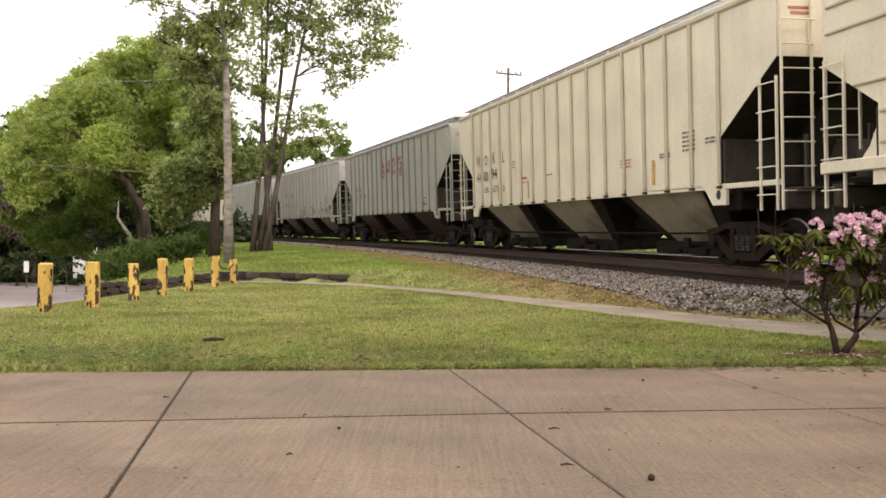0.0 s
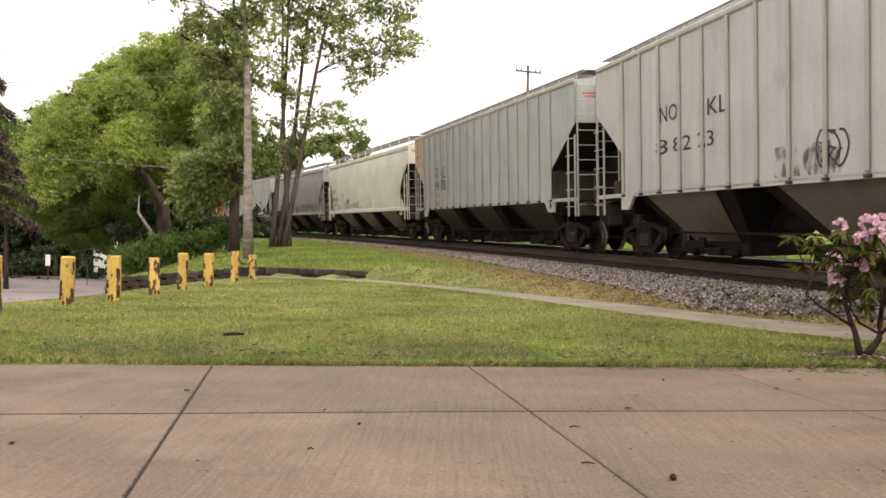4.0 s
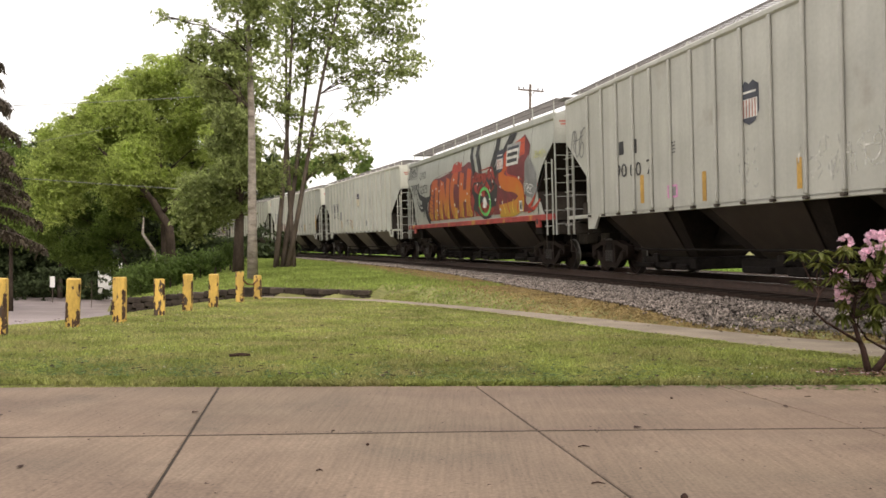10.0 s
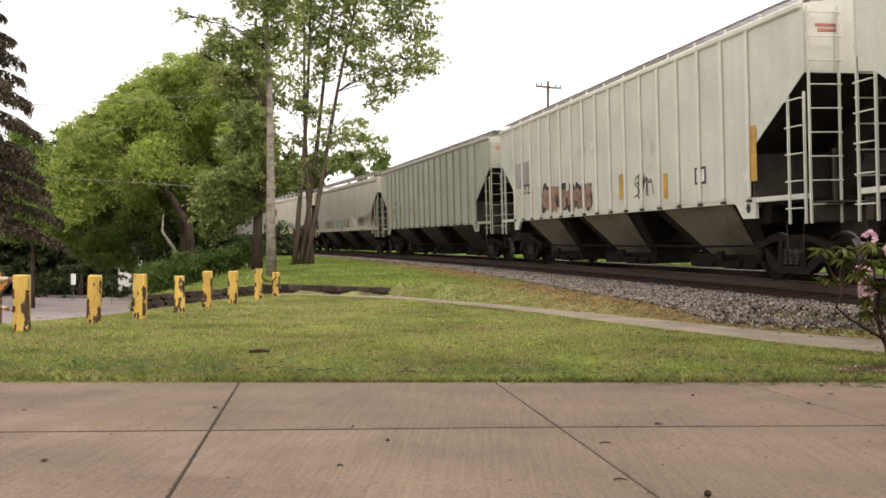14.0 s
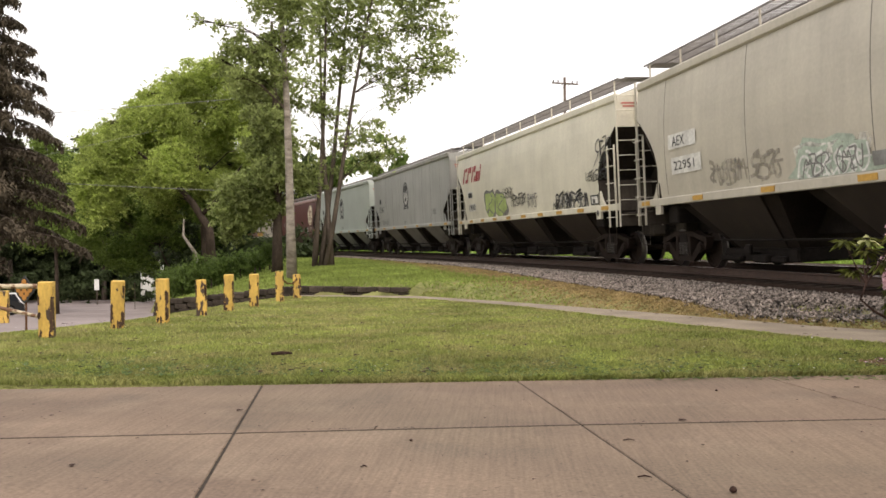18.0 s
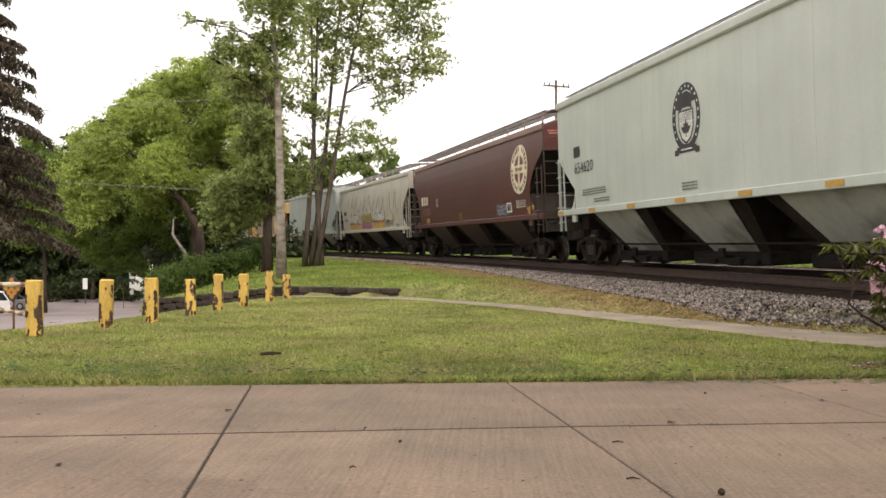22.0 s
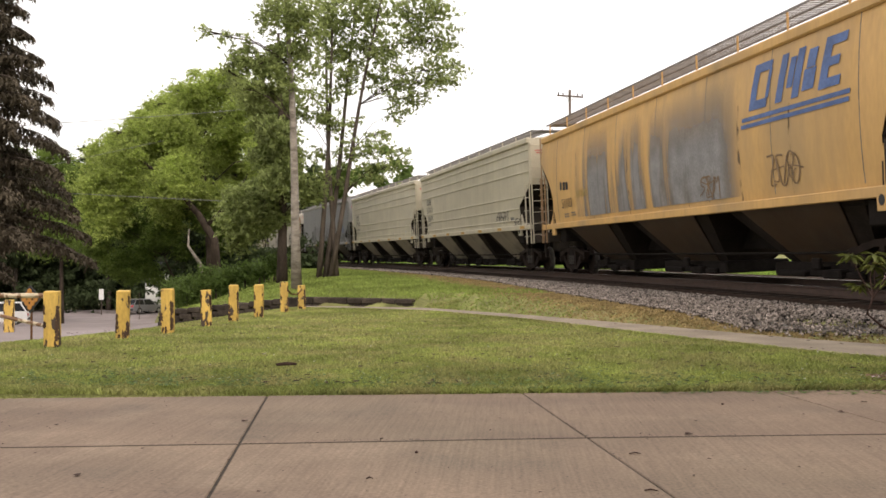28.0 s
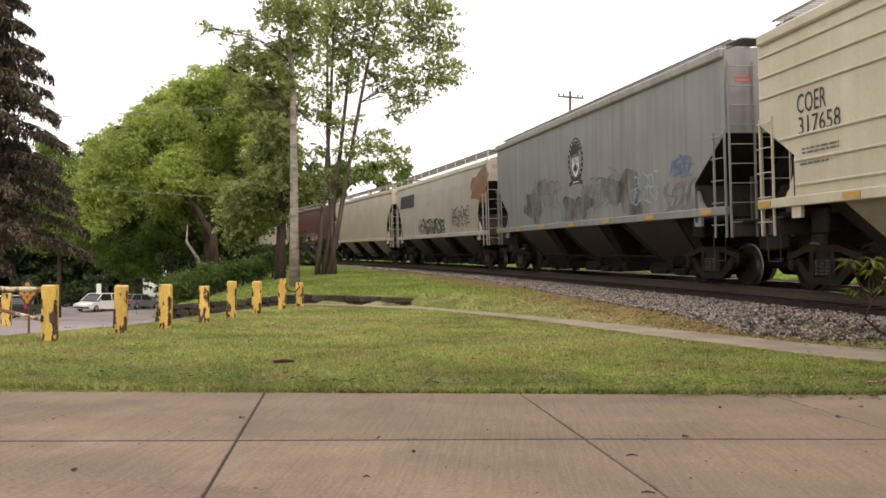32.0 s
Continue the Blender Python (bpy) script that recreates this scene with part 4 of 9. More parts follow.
def wagon(index, kind, length, skin, skin2, label, sill=None, ribs=17, lines=0, seams=0, bays=3, hopper=None, end_paint=None, seam_paint=None):
    """One covered hopper wagon; forward is +x, the lawn's side is -y, z = 0 on the rail."""
    sh = SHAPES[kind]
    whole = round((length / 2 - 0.52) * 5) / 5
    trim = {"rib": 0.1, "smooth": 0.12, "line": 0.25, "flat": 0.25}[kind]  # the rear overhang is shorter
    nose = NOSE.get(index, 0.0) / 2  # some bodies end shorter or longer at the front
    h = whole - trim + nose
    sill = sill or skin
    end_paint = end_paint or skin
    rungs = skin if kind == "rib" else end_paint
    car = thing("hopper_wagon", label, "freight wagon", group="wagons of the train")
    part("body", cached((kind, h, "body"), lambda: body_mesh(kind, h)), skin, car)
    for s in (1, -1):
        part("end_slope_sheet", cached((kind, h, "slope"), lambda: slope_mesh(kind, h)), shaded_grime, car, "sooty dark sloping end sheet, underside shade in its colour", pose(0, 0, 0, 0, 0, 0 if s > 0 else 180))
        part("end_bulkhead", cached((kind, "bulk"), lambda: Form().box(0, 0, (sh["low"] + sh["inner"]) / 2 - 0.1, 0.05, 2 * sh["half"] - 0.03, sh["inner"] - sh["low"] + 0.1, 0.01).mesh("end_bulkhead")),
             end_dirt_shade, car, "dirty grey end bulkhead, shade in its colour", pose(s * (h - sh["cut"] + 0.045), 0, 0))
    # top chord and sill along both sides
    chord = cached((kind, h, "chord"), lambda: Form().box(0, 0, 0, 2 * h - 0.06, 0.09 if kind == "rib" else 0.17, 0.13 if kind == "rib" else 0.2, 0.03).mesh("top_chord"))
    beam = cached((kind, h, "sill"), lambda: Form().box(0, 0, 0, 2 * h + 0.1, 0.10, 0.17, 0.015).mesh("side_sill"))
    plate = cached((kind, h, "plate"), lambda: Form().prism([(-0.42, 0.1), (0.34, 0.1), (0.34, -0.27), (-0.06, -0.27), (-0.16, -0.16), (-0.26, -0.04)] if kind == "rib" else [(0.0, 0.1), (0.3, 0.1), (0.3, -0.25), (0.02, -0.25)], "y", -0.03, 0.03).mesh("jacking_plate"))
    hole = cached("hole", lambda: Form().lathe([(0.085, -0.004), (0.085, 0.004)], "y", 14).mesh("hole"))
    for s in (-1, 1):
        yt = side_y(sh, sh["top"]) * s
        part("top_chord", chord, skin2, car, m=pose(0, yt, sh["top"] - (0.02 if kind == "rib" else 0.055)))
        if kind != "rib":
            part("side_sill", beam, sill, car, "side sill band along the wagon's foot", pose(0, (side_y(sh, sh["low"]) + 0.03) * s, sh["low"] - 0.03))
        else:
            part("side_sill", cached((h, "thin"), lambda: Form().box(0, 0, 0, 2 * h, 0.06, 0.09, 0.01).mesh("side_sill")), sill, car, m=pose(0, 1.53 * s, sh["low"] - 0.01))
        for e in (-1, 1):
            p = part("jacking_plate", plate, sill, car, "pale end plate with a round hole", pose(e * (h - (1.75 if kind == "rib" else 1.3)), (sh["half"] - 0.02) * s, sh["low"] - 0.06, 0, 0, 0 if e * s < 0 else 180))
            part("hole", hole, ink, p, m=pose(0.12, -0.033, -0.09) @ Matrix.Diagonal((0.75, 1, 1, 1)))
    # rounded foot of the cut end
    if kind != "rib":
        g = cached((kind, "gusset"), lambda: Form().prism([(0, sh["inner"] - 0.1), (0.06, sh["low"] + 0.45), (0.2, sh["low"] + 0.2), (0.42, sh["low"]), (0, sh["low"])], "y", -0.03, 0.03).mesh("end_gusset"))
        for e in (-1, 1):
            for s in (-1, 1):
                part("end_gusset", g, skin, car, m=pose(e * (h - sh["cut"]), s * (sh["half"] - 0.05), 0, 0, 0, 0 if e > 0 else 180))
    # ribs, weld seams, lines
    if kind == "rib":
        rib = cached("rib", lambda: Form().box(0, 0, 0, 0.075, 0.075, SHAPES["rib"]["top"] - SHAPES["rib"]["low"] - 0.1, 0.026).mesh("rib"))
        span = h - sh["cut"] - 0.02
        foot = cached("rib_foot", lambda: Form().box(0, 0, 0, 0.11, 0.1, 0.05, 0.012).mesh("rib_foot"))
        for i in range(ribs):
            for s in (-1, 1):
                part("rib", rib, skin2, car, m=pose(-span + 2 * span * i / (ribs - 1), (sh["half"] + 0.03) * s, (sh["low"] + sh["top"]) / 2 - 0.02))
                part("rib_foot", foot, end_dirt_shade, car, m=pose(-span + 2 * span * i / (ribs - 1), (sh["half"] + 0.02) * s, sh["low"] - 0.015))
    for z in (1.84, 2.24, 2.65, 3.46, 3.83, 4.2)[:lines]:
        e = sh["cut"] * np.clip((sh["outer"] - z) / (sh["outer"] - sh["inner"]), 0, 1) if z < sh["outer"] else 0
        for s in (-1, 1):
            k = ("line", round(h - e, 2))
            part("rib", cached(k, lambda: Form().box(0, 0, 0, 2 * (h - e) - 0.08, 0.05, 0.05, 0.014).mesh("rib")), skin2, car, "thin horizontal pressed rib", pose(0, (side_y(sh, z) + 0.01) * s, z))
    for i in range(seams):
        x = (h - 1.6) * (2 * i / max(1, seams - 1) - 1)
        zz = np.linspace(sh["low"] + 0.12, sh["top"] - 0.1, 9)

        def seam():
            f = Form()
            f.tube([(0, -side_y(sh, z) + 0.008, z) for z in zz], 0.014 if kind == "smooth" else 0.0115, 5)
            return f.mesh("weld_seam")
        me = cached((kind, "seam"), seam)
        part("weld_seam", me, seam_paint or seam_dirt, car, m=pose(x, 0, 0))
    # hopper bays, gates, centre sill
    a = h - 2.35
    half = a * 0.235
    for i in range(bays):
        xc = (i - (bays - 1) / 2) * (a - half) * 2 / (bays - 1)
        sides, slopes = cached(("bay", round(half, 2)), lambda: hopper_mesh(half))
        bay = part("hopper_bay", sides, shaded_grime, car, "dark sloping discharge hopper, shade in its colour", pose(xc, 0, 0))
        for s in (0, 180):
            part("side_sheet", slopes, hopper, bay, "dust-stained side sheet of the hopper, shade in its colour", pose(0, 0, 0, 0, 0, s))
        part("outlet_gate", cached("gate", lambda: Form().box(0, 0, 0.30, 3.0, 1.5, 0.26, 0.03).box(-0.85, 0, 0.23, 0.9, 1.7, 0.12, 0.03).box(0.75, 0, 0.22, 0.9, 1.7, 0.12, 0.03).box(0.5, -0.86, 0.24, 0.5, 0.2, 0.16, 0.03).tube([(0.2, -1.0, 0.34), (0.2, 1.0, 0.34)], 0.03, 6)
                                   .box(0.2, -1.0, 0.42, 0.22, 0.08, 0.2, 0.02).mesh("outlet_gate")), under_dark, bay)
    part("centre_sill", cached((h, "spine"), lambda: Form().box(0, 0, 1.06, 2 * h + 0.1, 0.6, 0.78, 0.02).mesh("centre_sill")), under_dark, car)
    part("brake_pipe", cached((h, "pipe"), lambda: Form().tube([(-h + 2, -0.9, 0.62), (-h + 4, -0.95, 0.6), (h - 4, -0.95, 0.6), (h - 2, -0.9, 0.62)], 0.025, 6).mesh("brake_pipe")), under_dark, car)
    # ends
    for e in (-1, 1):
        part("end_sill", cached("end_sill", lambda: Form().box(0, 0, 1.16, 0.16, 2.9, 0.3, 0.02).mesh("end_sill")), end_dirt_shade, car, m=pose(e * (h - 0.04), 0, 0))
        web = cached((kind, h, "web"), lambda: Form().prism([(h - sh["cut"] + 0.02, 1.3), (h - sh["cut"] + 0.02, sh["inner"] - 0.03), (h - 0.2, sh["outer"] - 0.16), (h - 0.2, sh["outer"] - 0.42), (h - 0.75, 1.9), (h - 0.75, 1.3)], "y", -0.03, 0.03).mesh("slope_web"))
        part("end_casting", cached("casting", lambda: Form().box(-0.2, 0, 1.0, 0.5, 1.3, 0.56, 0.05).box(-0.05, 0, 1.335, 0.5, 2.7, 0.04, 0.008).box(-0.25, 0.95, 1.6, 0.3, 0.5, 0.45, 0.04).mesh("end_casting")), end_dirt_shade, car,
             "dirty steel end casting with a crossing step", pose(e * h, 0, 0, 0, 0, 0 if e > 0 else 180))
        part("slope_web", web, shaded_grime, car, "dark plate bracing the sloping end sheet", pose(0, 0, 0, 0, 0, 0 if e > 0 else 180))
        part("coupler", cached("coupler", lambda: Form().box(0.25, 0, 0.82, 0.6, 0.16, 0.16, 0.03).box(0.55, 0.03, 0.82, 0.22, 0.3, 0.3, 0.05)
                               .tube([(0.1, 0.35, 0.8), (0.35, 0.38, 0.6), (0.55, 0.3, 0.5)], 0.03, 6).mesh("coupler")), under_dark, car, "knuckle coupler with air hose", pose(e * h, 0, 0, 0, 0, 0 if e > 0 else 180))
        part("body_bolster", cached("bolster", lambda: Form().box(0, 0, 1.22, 0.5, 2.8, 0.42, 0.03).box(0.2, 0, 1.38, 2.3, 2.7, 0.08, 0.01).mesh("body_bolster")), under_dark, car, m=pose(e * (h - 1.5), 0, 0, 0, 0, 0 if e > 0 else 180))
        for y in (-0.95, 0.95):
            part("end_post", cached("end_post", lambda: Form().box(0, 0, 0, 0.06, 0.06, 1.0, 0.01).mesh("end_post")), end_dirt_shade, car,
                 m=pose(e * (h - 0.12), y, 1.75) @ Matrix.Diagonal((1, 1, 0.9, 1)))
        part("brake_gear" if e > 0 else "end_platform", cached("brake", lambda: Form().lathe([(0.2, 0), (0.2, 0.35), (0.12, 0.45)], "x", 12, (0, 0, 1.65)).box(0, 0.6, 1.7, 0.25, 0.4, 0.3, 0.03).mesh("brake_gear")),
             under_dark, car, m=pose(e * (h - 0.75), 0, 0))
        # ladders on the side and the end
        part("ladder", cached((kind, "lad1"), lambda: ladder_mesh(0.42, 1.0, 3.1, 5, 0.25)), rungs, car, "steel side ladder", pose(e * (h - 0.22), -sh["half"] - 0.01, 0))
        part("ladder", cached((kind, "lad1"), lambda: None), rungs, car, "steel side ladder", pose(e * (h - 0.22), sh["half"] + 0.01, 0, 0, 0, 180))
        for y in (-1.25, 1.25):
            part("ladder", cached((kind, "lad2"), lambda: ladder_mesh(0.55, 1.0, 4.45, 9, 0.3)), rungs, car, "tall steel end ladder",
                 pose(e * (h + 0.06), y, 0, 0, 0, 90 * e))
        part("step", cached("step", lambda: Form().tube([(-0.23, 0, 1.05), (-0.2, 0.0, 0.55), (0.2, 0, 0.55), (0.23, 0, 1.05)], 0.0125, 5).mesh("step")), end_dirt_shade, car,
             "hanging sill step", pose(e * (h - 0.34), -sh["half"] + 0.02, 0))
        part("step", CACHE["step"], end_dirt_shade, car, "hanging sill step", pose(e * (h - 0.34), sh["half"] - 0.02, 0))
    # red notice on the end sheet behind the ladder
    for z, w in ((4.16, 0.44), (4.08, 0.36)):
        part("caution_notice", cached(("notice", w), lambda: Form().box(0, 0, 0, 0.008, w, 0.045).mesh("caution_notice")), INKS["tiny_red"], car, "faded red lettering on the wagon's end", pose(h + 0.005, -1.12, z))
    # running board on posts
    bz = sh["board"]
    nb = 15 if kind == "rib" else 11
    for s in (-1, 1):
        part("running_board", cached((kind, h, "board"), lambda: grating(2 * h - 0.2 if kind != "rib" else 2 * h + 0.2, 0.72)), board_steel, car,
             "grey steel grating running board", pose(0, 0.98 * s, bz))
        for i in range(nb):
            part("board_post", cached((kind, "bp"), lambda: Form().box(0, 0, (sh["top"] - bz) / 2, 0.035, 0.035, bz - sh["top"], 0.006).mesh("board_post")), skin2, car,
                 m=pose(-h + 0.4 + (2 * h - 0.8) * i / (nb - 1), 1.32 * s, bz))
    for e in (-1, 1):
        part("end_platform", cached((kind, "plat"), lambda: Form().box(0, 0, 0, 0.6, 2.4, 0.035, 0.008).mesh("end_platform")), board_steel, car, "grating platform at the roof end",
             pose(e * (h - 0.25), 0, (min(bz, sh["peak"] + 0.12) if kind in ("line", "flat") else bz) + 0.002))
    part("roof_hatch", cached((kind, h, "hatch"), lambda: Form().box(0, 0, sh["peak"] + 0.04, 2 * h - 1.6, 0.8, 0.16, 0.03).mesh("roof_hatch")), galv, car, "long trough hatch cover")
    for ob in car.children:
        ob.matrix_basis = Matrix.Translation(((trim if kind != "rib" else -trim) + nose, 0, 0)) @ ob.matrix_basis
    for x in (-whole + 1.55, whole - 1.55):
        truck(car, x, index, 0)
    HALF[index] = whole
    return car


seam_dirt = material("seam_dirt", (0.19, 0.175, 0.155), 0.8, spread=0.3)


# ---- lettering, emblems and graffiti on the wagons' sides ----
def letters(strings):
    """Outlines of the built-in font as (vertices, faces), each scaled to one by one."""
    made = {}
    for s in strings:
        c = bpy.data.curves.new("text", "FONT")
        c.body, c.resolution_u = s, 2
        made[s] = new("text", c)
    bpy.context.view_layer.update()
    deps, out = bpy.context.evaluated_depsgraph_get(), {}
    for s, ob in made.items():
        me = bpy.data.meshes.new_from_object(ob.evaluated_get(deps))
        v = np.array([tuple(p.co)[:2] for p in me.vertices])
        v = (v - v.min(0)) / (v.max(0) - v.min(0)) - 0.5
        out[s] = (v, [tuple(p.vertices) for p in me.polygons])
        c = ob.data
        bpy.data.objects.remove(ob)
        bpy.data.curves.remove(c)
        bpy.data.meshes.remove(me)
    return out


def flat_paint(name, color, rough=0.6, worn=0.25):
    return material("mark_" + name, color, rough, spread=worn, grain=2.5, fine=20, bump=0, streak=0.15)


def worn_paint(name, color, cover=0.5, scale=5.0, stretch=(1, 1, 1), soft=0.06):
    """Sprayed or printed paint that has gone in flecks, so that the wagon shows through."""
    m = flat_paint(name, color)
    N, L = m.node_tree.nodes, m.node_tree.links
    tc, mp, n, r = N.new("ShaderNodeTexCoord"), N.new("ShaderNodeMapping"), N.new("ShaderNodeTexNoise"), N.new("ShaderNodeMapRange")
    mp.inputs["Scale"].default_value = stretch
    n.inputs["Scale"].default_value, n.inputs["Detail"].default_value = scale, 7.0
    r.inputs[1].default_value, r.inputs[2].default_value = 0.5 - (cover - 0.5) * 0.5 - soft, 0.5 - (cover - 0.5) * 0.5 + soft
    L.new(tc.outputs["Object"], mp.inputs[0])
    L.new(mp.outputs[0], n.inputs["Vector"])
    L.new(n.outputs[0], r.inputs[0])
    L.new(r.outputs[0], N["Principled BSDF"].inputs["Alpha"])
    return m


INKS = {}


def inks():
    table = dict(ink=(0.025, 0.025, 0.028), amber=(0.50, 0.29, 0.06), red=(0.42, 0.10, 0.085), tiny=(0.13, 0.125, 0.12), tiny_red=(0.45, 0.16, 0.13), tiny_pale=(0.5, 0.46, 0.4),
                 tiny_amber=(0.42, 0.29, 0.08), dust=(0.17, 0.165, 0.16), rust=(0.22, 0.11, 0.05), rusty_red=(0.34, 0.09, 0.06), pink=(0.6, 0.25, 0.45), plate=(0.62, 0.61, 0.58),
                 faded_pink=(0.42, 0.28, 0.27), white=(0.66, 0.66, 0.64), yellowish=(0.5, 0.5, 0.2), darkgrey=(0.20, 0.20, 0.195), redlogo=(0.35, 0.035, 0.045), blue=(0.075, 0.13, 0.30),
                 paleblue=(0.27, 0.33, 0.40), creamy=(0.70, 0.63, 0.47), creamy_t=(0.33, 0.2, 0.13), grey=(0.24, 0.235, 0.24), brownish=(0.19, 0.12, 0.065), greywave=(0.345, 0.315, 0.265), olive=(0.36, 0.32, 0.07),
                 orange=(0.52, 0.32, 0.08), fire=(0.62, 0.17, 0.035), fire2=(0.42, 0.05, 0.03), gold=(0.66, 0.42, 0.06), green=(0.36, 0.45, 0.16), palegreen=(0.36, 0.43, 0.36),
                 magenta=(0.36, 0.1, 0.19), brown=(0.20, 0.075, 0.055), lime=(0.1, 0.5, 0.12), shield=(0.045, 0.05, 0.07), patch_grey=(0.33, 0.33, 0.32), rust_pale=(0.47, 0.37, 0.25), faded_brown=(0.30, 0.17, 0.13), magenta_dark=(0.16, 0.03, 0.035))
    for k, c in table.items():
        INKS[k] = flat_paint(k, c)
    m = INKS["worn_slate"] = worn_paint("worn_slate", (0.235, 0.228, 0.232), 0.62, 1.0, (1.25, 1, 0.07), 0.055)
    # the wear thins out upwards and towards the ends
    N, L = m.node_tree.nodes, m.node_tree.links
    b, tc, xyz = N["Principled BSDF"], N.new("ShaderNodeTexCoord"), N.new("ShaderNodeSeparateXYZ")
    L.new(tc.outputs["Object"], xyz.inputs[0])
    fade = b.inputs["Alpha"].links[0].from_socket
    for out, lo, hi in ((2, 4.0, 2.7), (0, -5.4, -4.2), (0, 3.8, 3.0)):
        r, k = N.new("ShaderNodeMapRange"), N.new("ShaderNodeMath")
        k.operation = "MULTIPLY"
        r.inputs[1].default_value, r.inputs[2].default_value = min(lo, hi), max(lo, hi)
        if lo > hi:
            r.inputs[3].default_value, r.inputs[4].default_value = 1.0, 0.0
        L.new(xyz.outputs[out], r.inputs[0])
        L.new(r.outputs[0], k.inputs[0])
        L.new(fade, k.inputs[1])
        fade = k.outputs[0]
    L.new(fade, b.inputs["Alpha"])
    INKS["worn_red"] = worn_paint("worn_red", (0.34, 0.09, 0.08), 0.5, 3.6, (1.3, 1, 2.0), 0.05)
    INKS["buffed"] = worn_paint("buffed", (0.29, 0.262, 0.22), 0.42, 1.6, (2.2, 1, 0.5), 0.2)
    INKS["buffed_line"] = worn_paint("buffed_line", (0.25, 0.225, 0.19), 0.4, 3.0, (1, 1, 0.6), 0.25)
    INKS["haze_red"] = worn_paint("haze_red", (0.33, 0.045, 0.035), 0.75, 2.0, (1, 1, 1), 0.2)
    INKS["haze_white"] = worn_paint("haze_white", (0.66, 0.65, 0.6), 0.45, 4.0, (1, 1, 1), 0.12)
    INKS["haze_black"] = worn_paint("haze_black", (0.05, 0.046, 0.045), 0.3, 2.2, (1, 1, 0.6), 0.25)
    INKS["flecked_rust"] = worn_paint("flecked_rust", (0.13, 0.085, 0.055), 0.33, 4.0, (1.6, 1, 0.9), 0.12)
    # sprayed blend from yellow at the foot through orange to red
    m = flat_paint("flame", (0.6, 0.2, 0.03))
    N, L = m.node_tree.nodes, m.node_tree.links
    tc, xyz, ramp = N.new("ShaderNodeTexCoord"), N.new("ShaderNodeSeparateXYZ"), N.new("ShaderNodeValToRGB")
    fit, puff = N.new("ShaderNodeMapRange"), N.new("ShaderNodeTexNoise")
    puff.inputs["Scale"].default_value = 2.0
    add = N.new("ShaderNodeMath")
    add.operation = "ADD"
    fit.inputs[1].default_value, fit.inputs[2].default_value = 2.05, 4.1
    L.new(tc.outputs["Object"], xyz.inputs[0])
    L.new(tc.outputs["Object"], puff.inputs["Vector"])
    L.new(xyz.outputs[2], add.inputs[0])
    L.new(puff.outputs[0], add.inputs[1])
    L.new(add.outputs[0], fit.inputs[0])
    L.new(fit.outputs[0], ramp.inputs[0])
    e = ramp.color_ramp.elements
    e[0].color, e[1].color = (0.42, 0.27, 0.035, 1), (0.5, 0.07, 0.03, 1)
    e.new(0.45).color = (0.52, 0.15, 0.025, 1)
    L.new(ramp.outputs[0], N["Principled BSDF"].inputs["Base Color"])
    INKS["flame"] = m


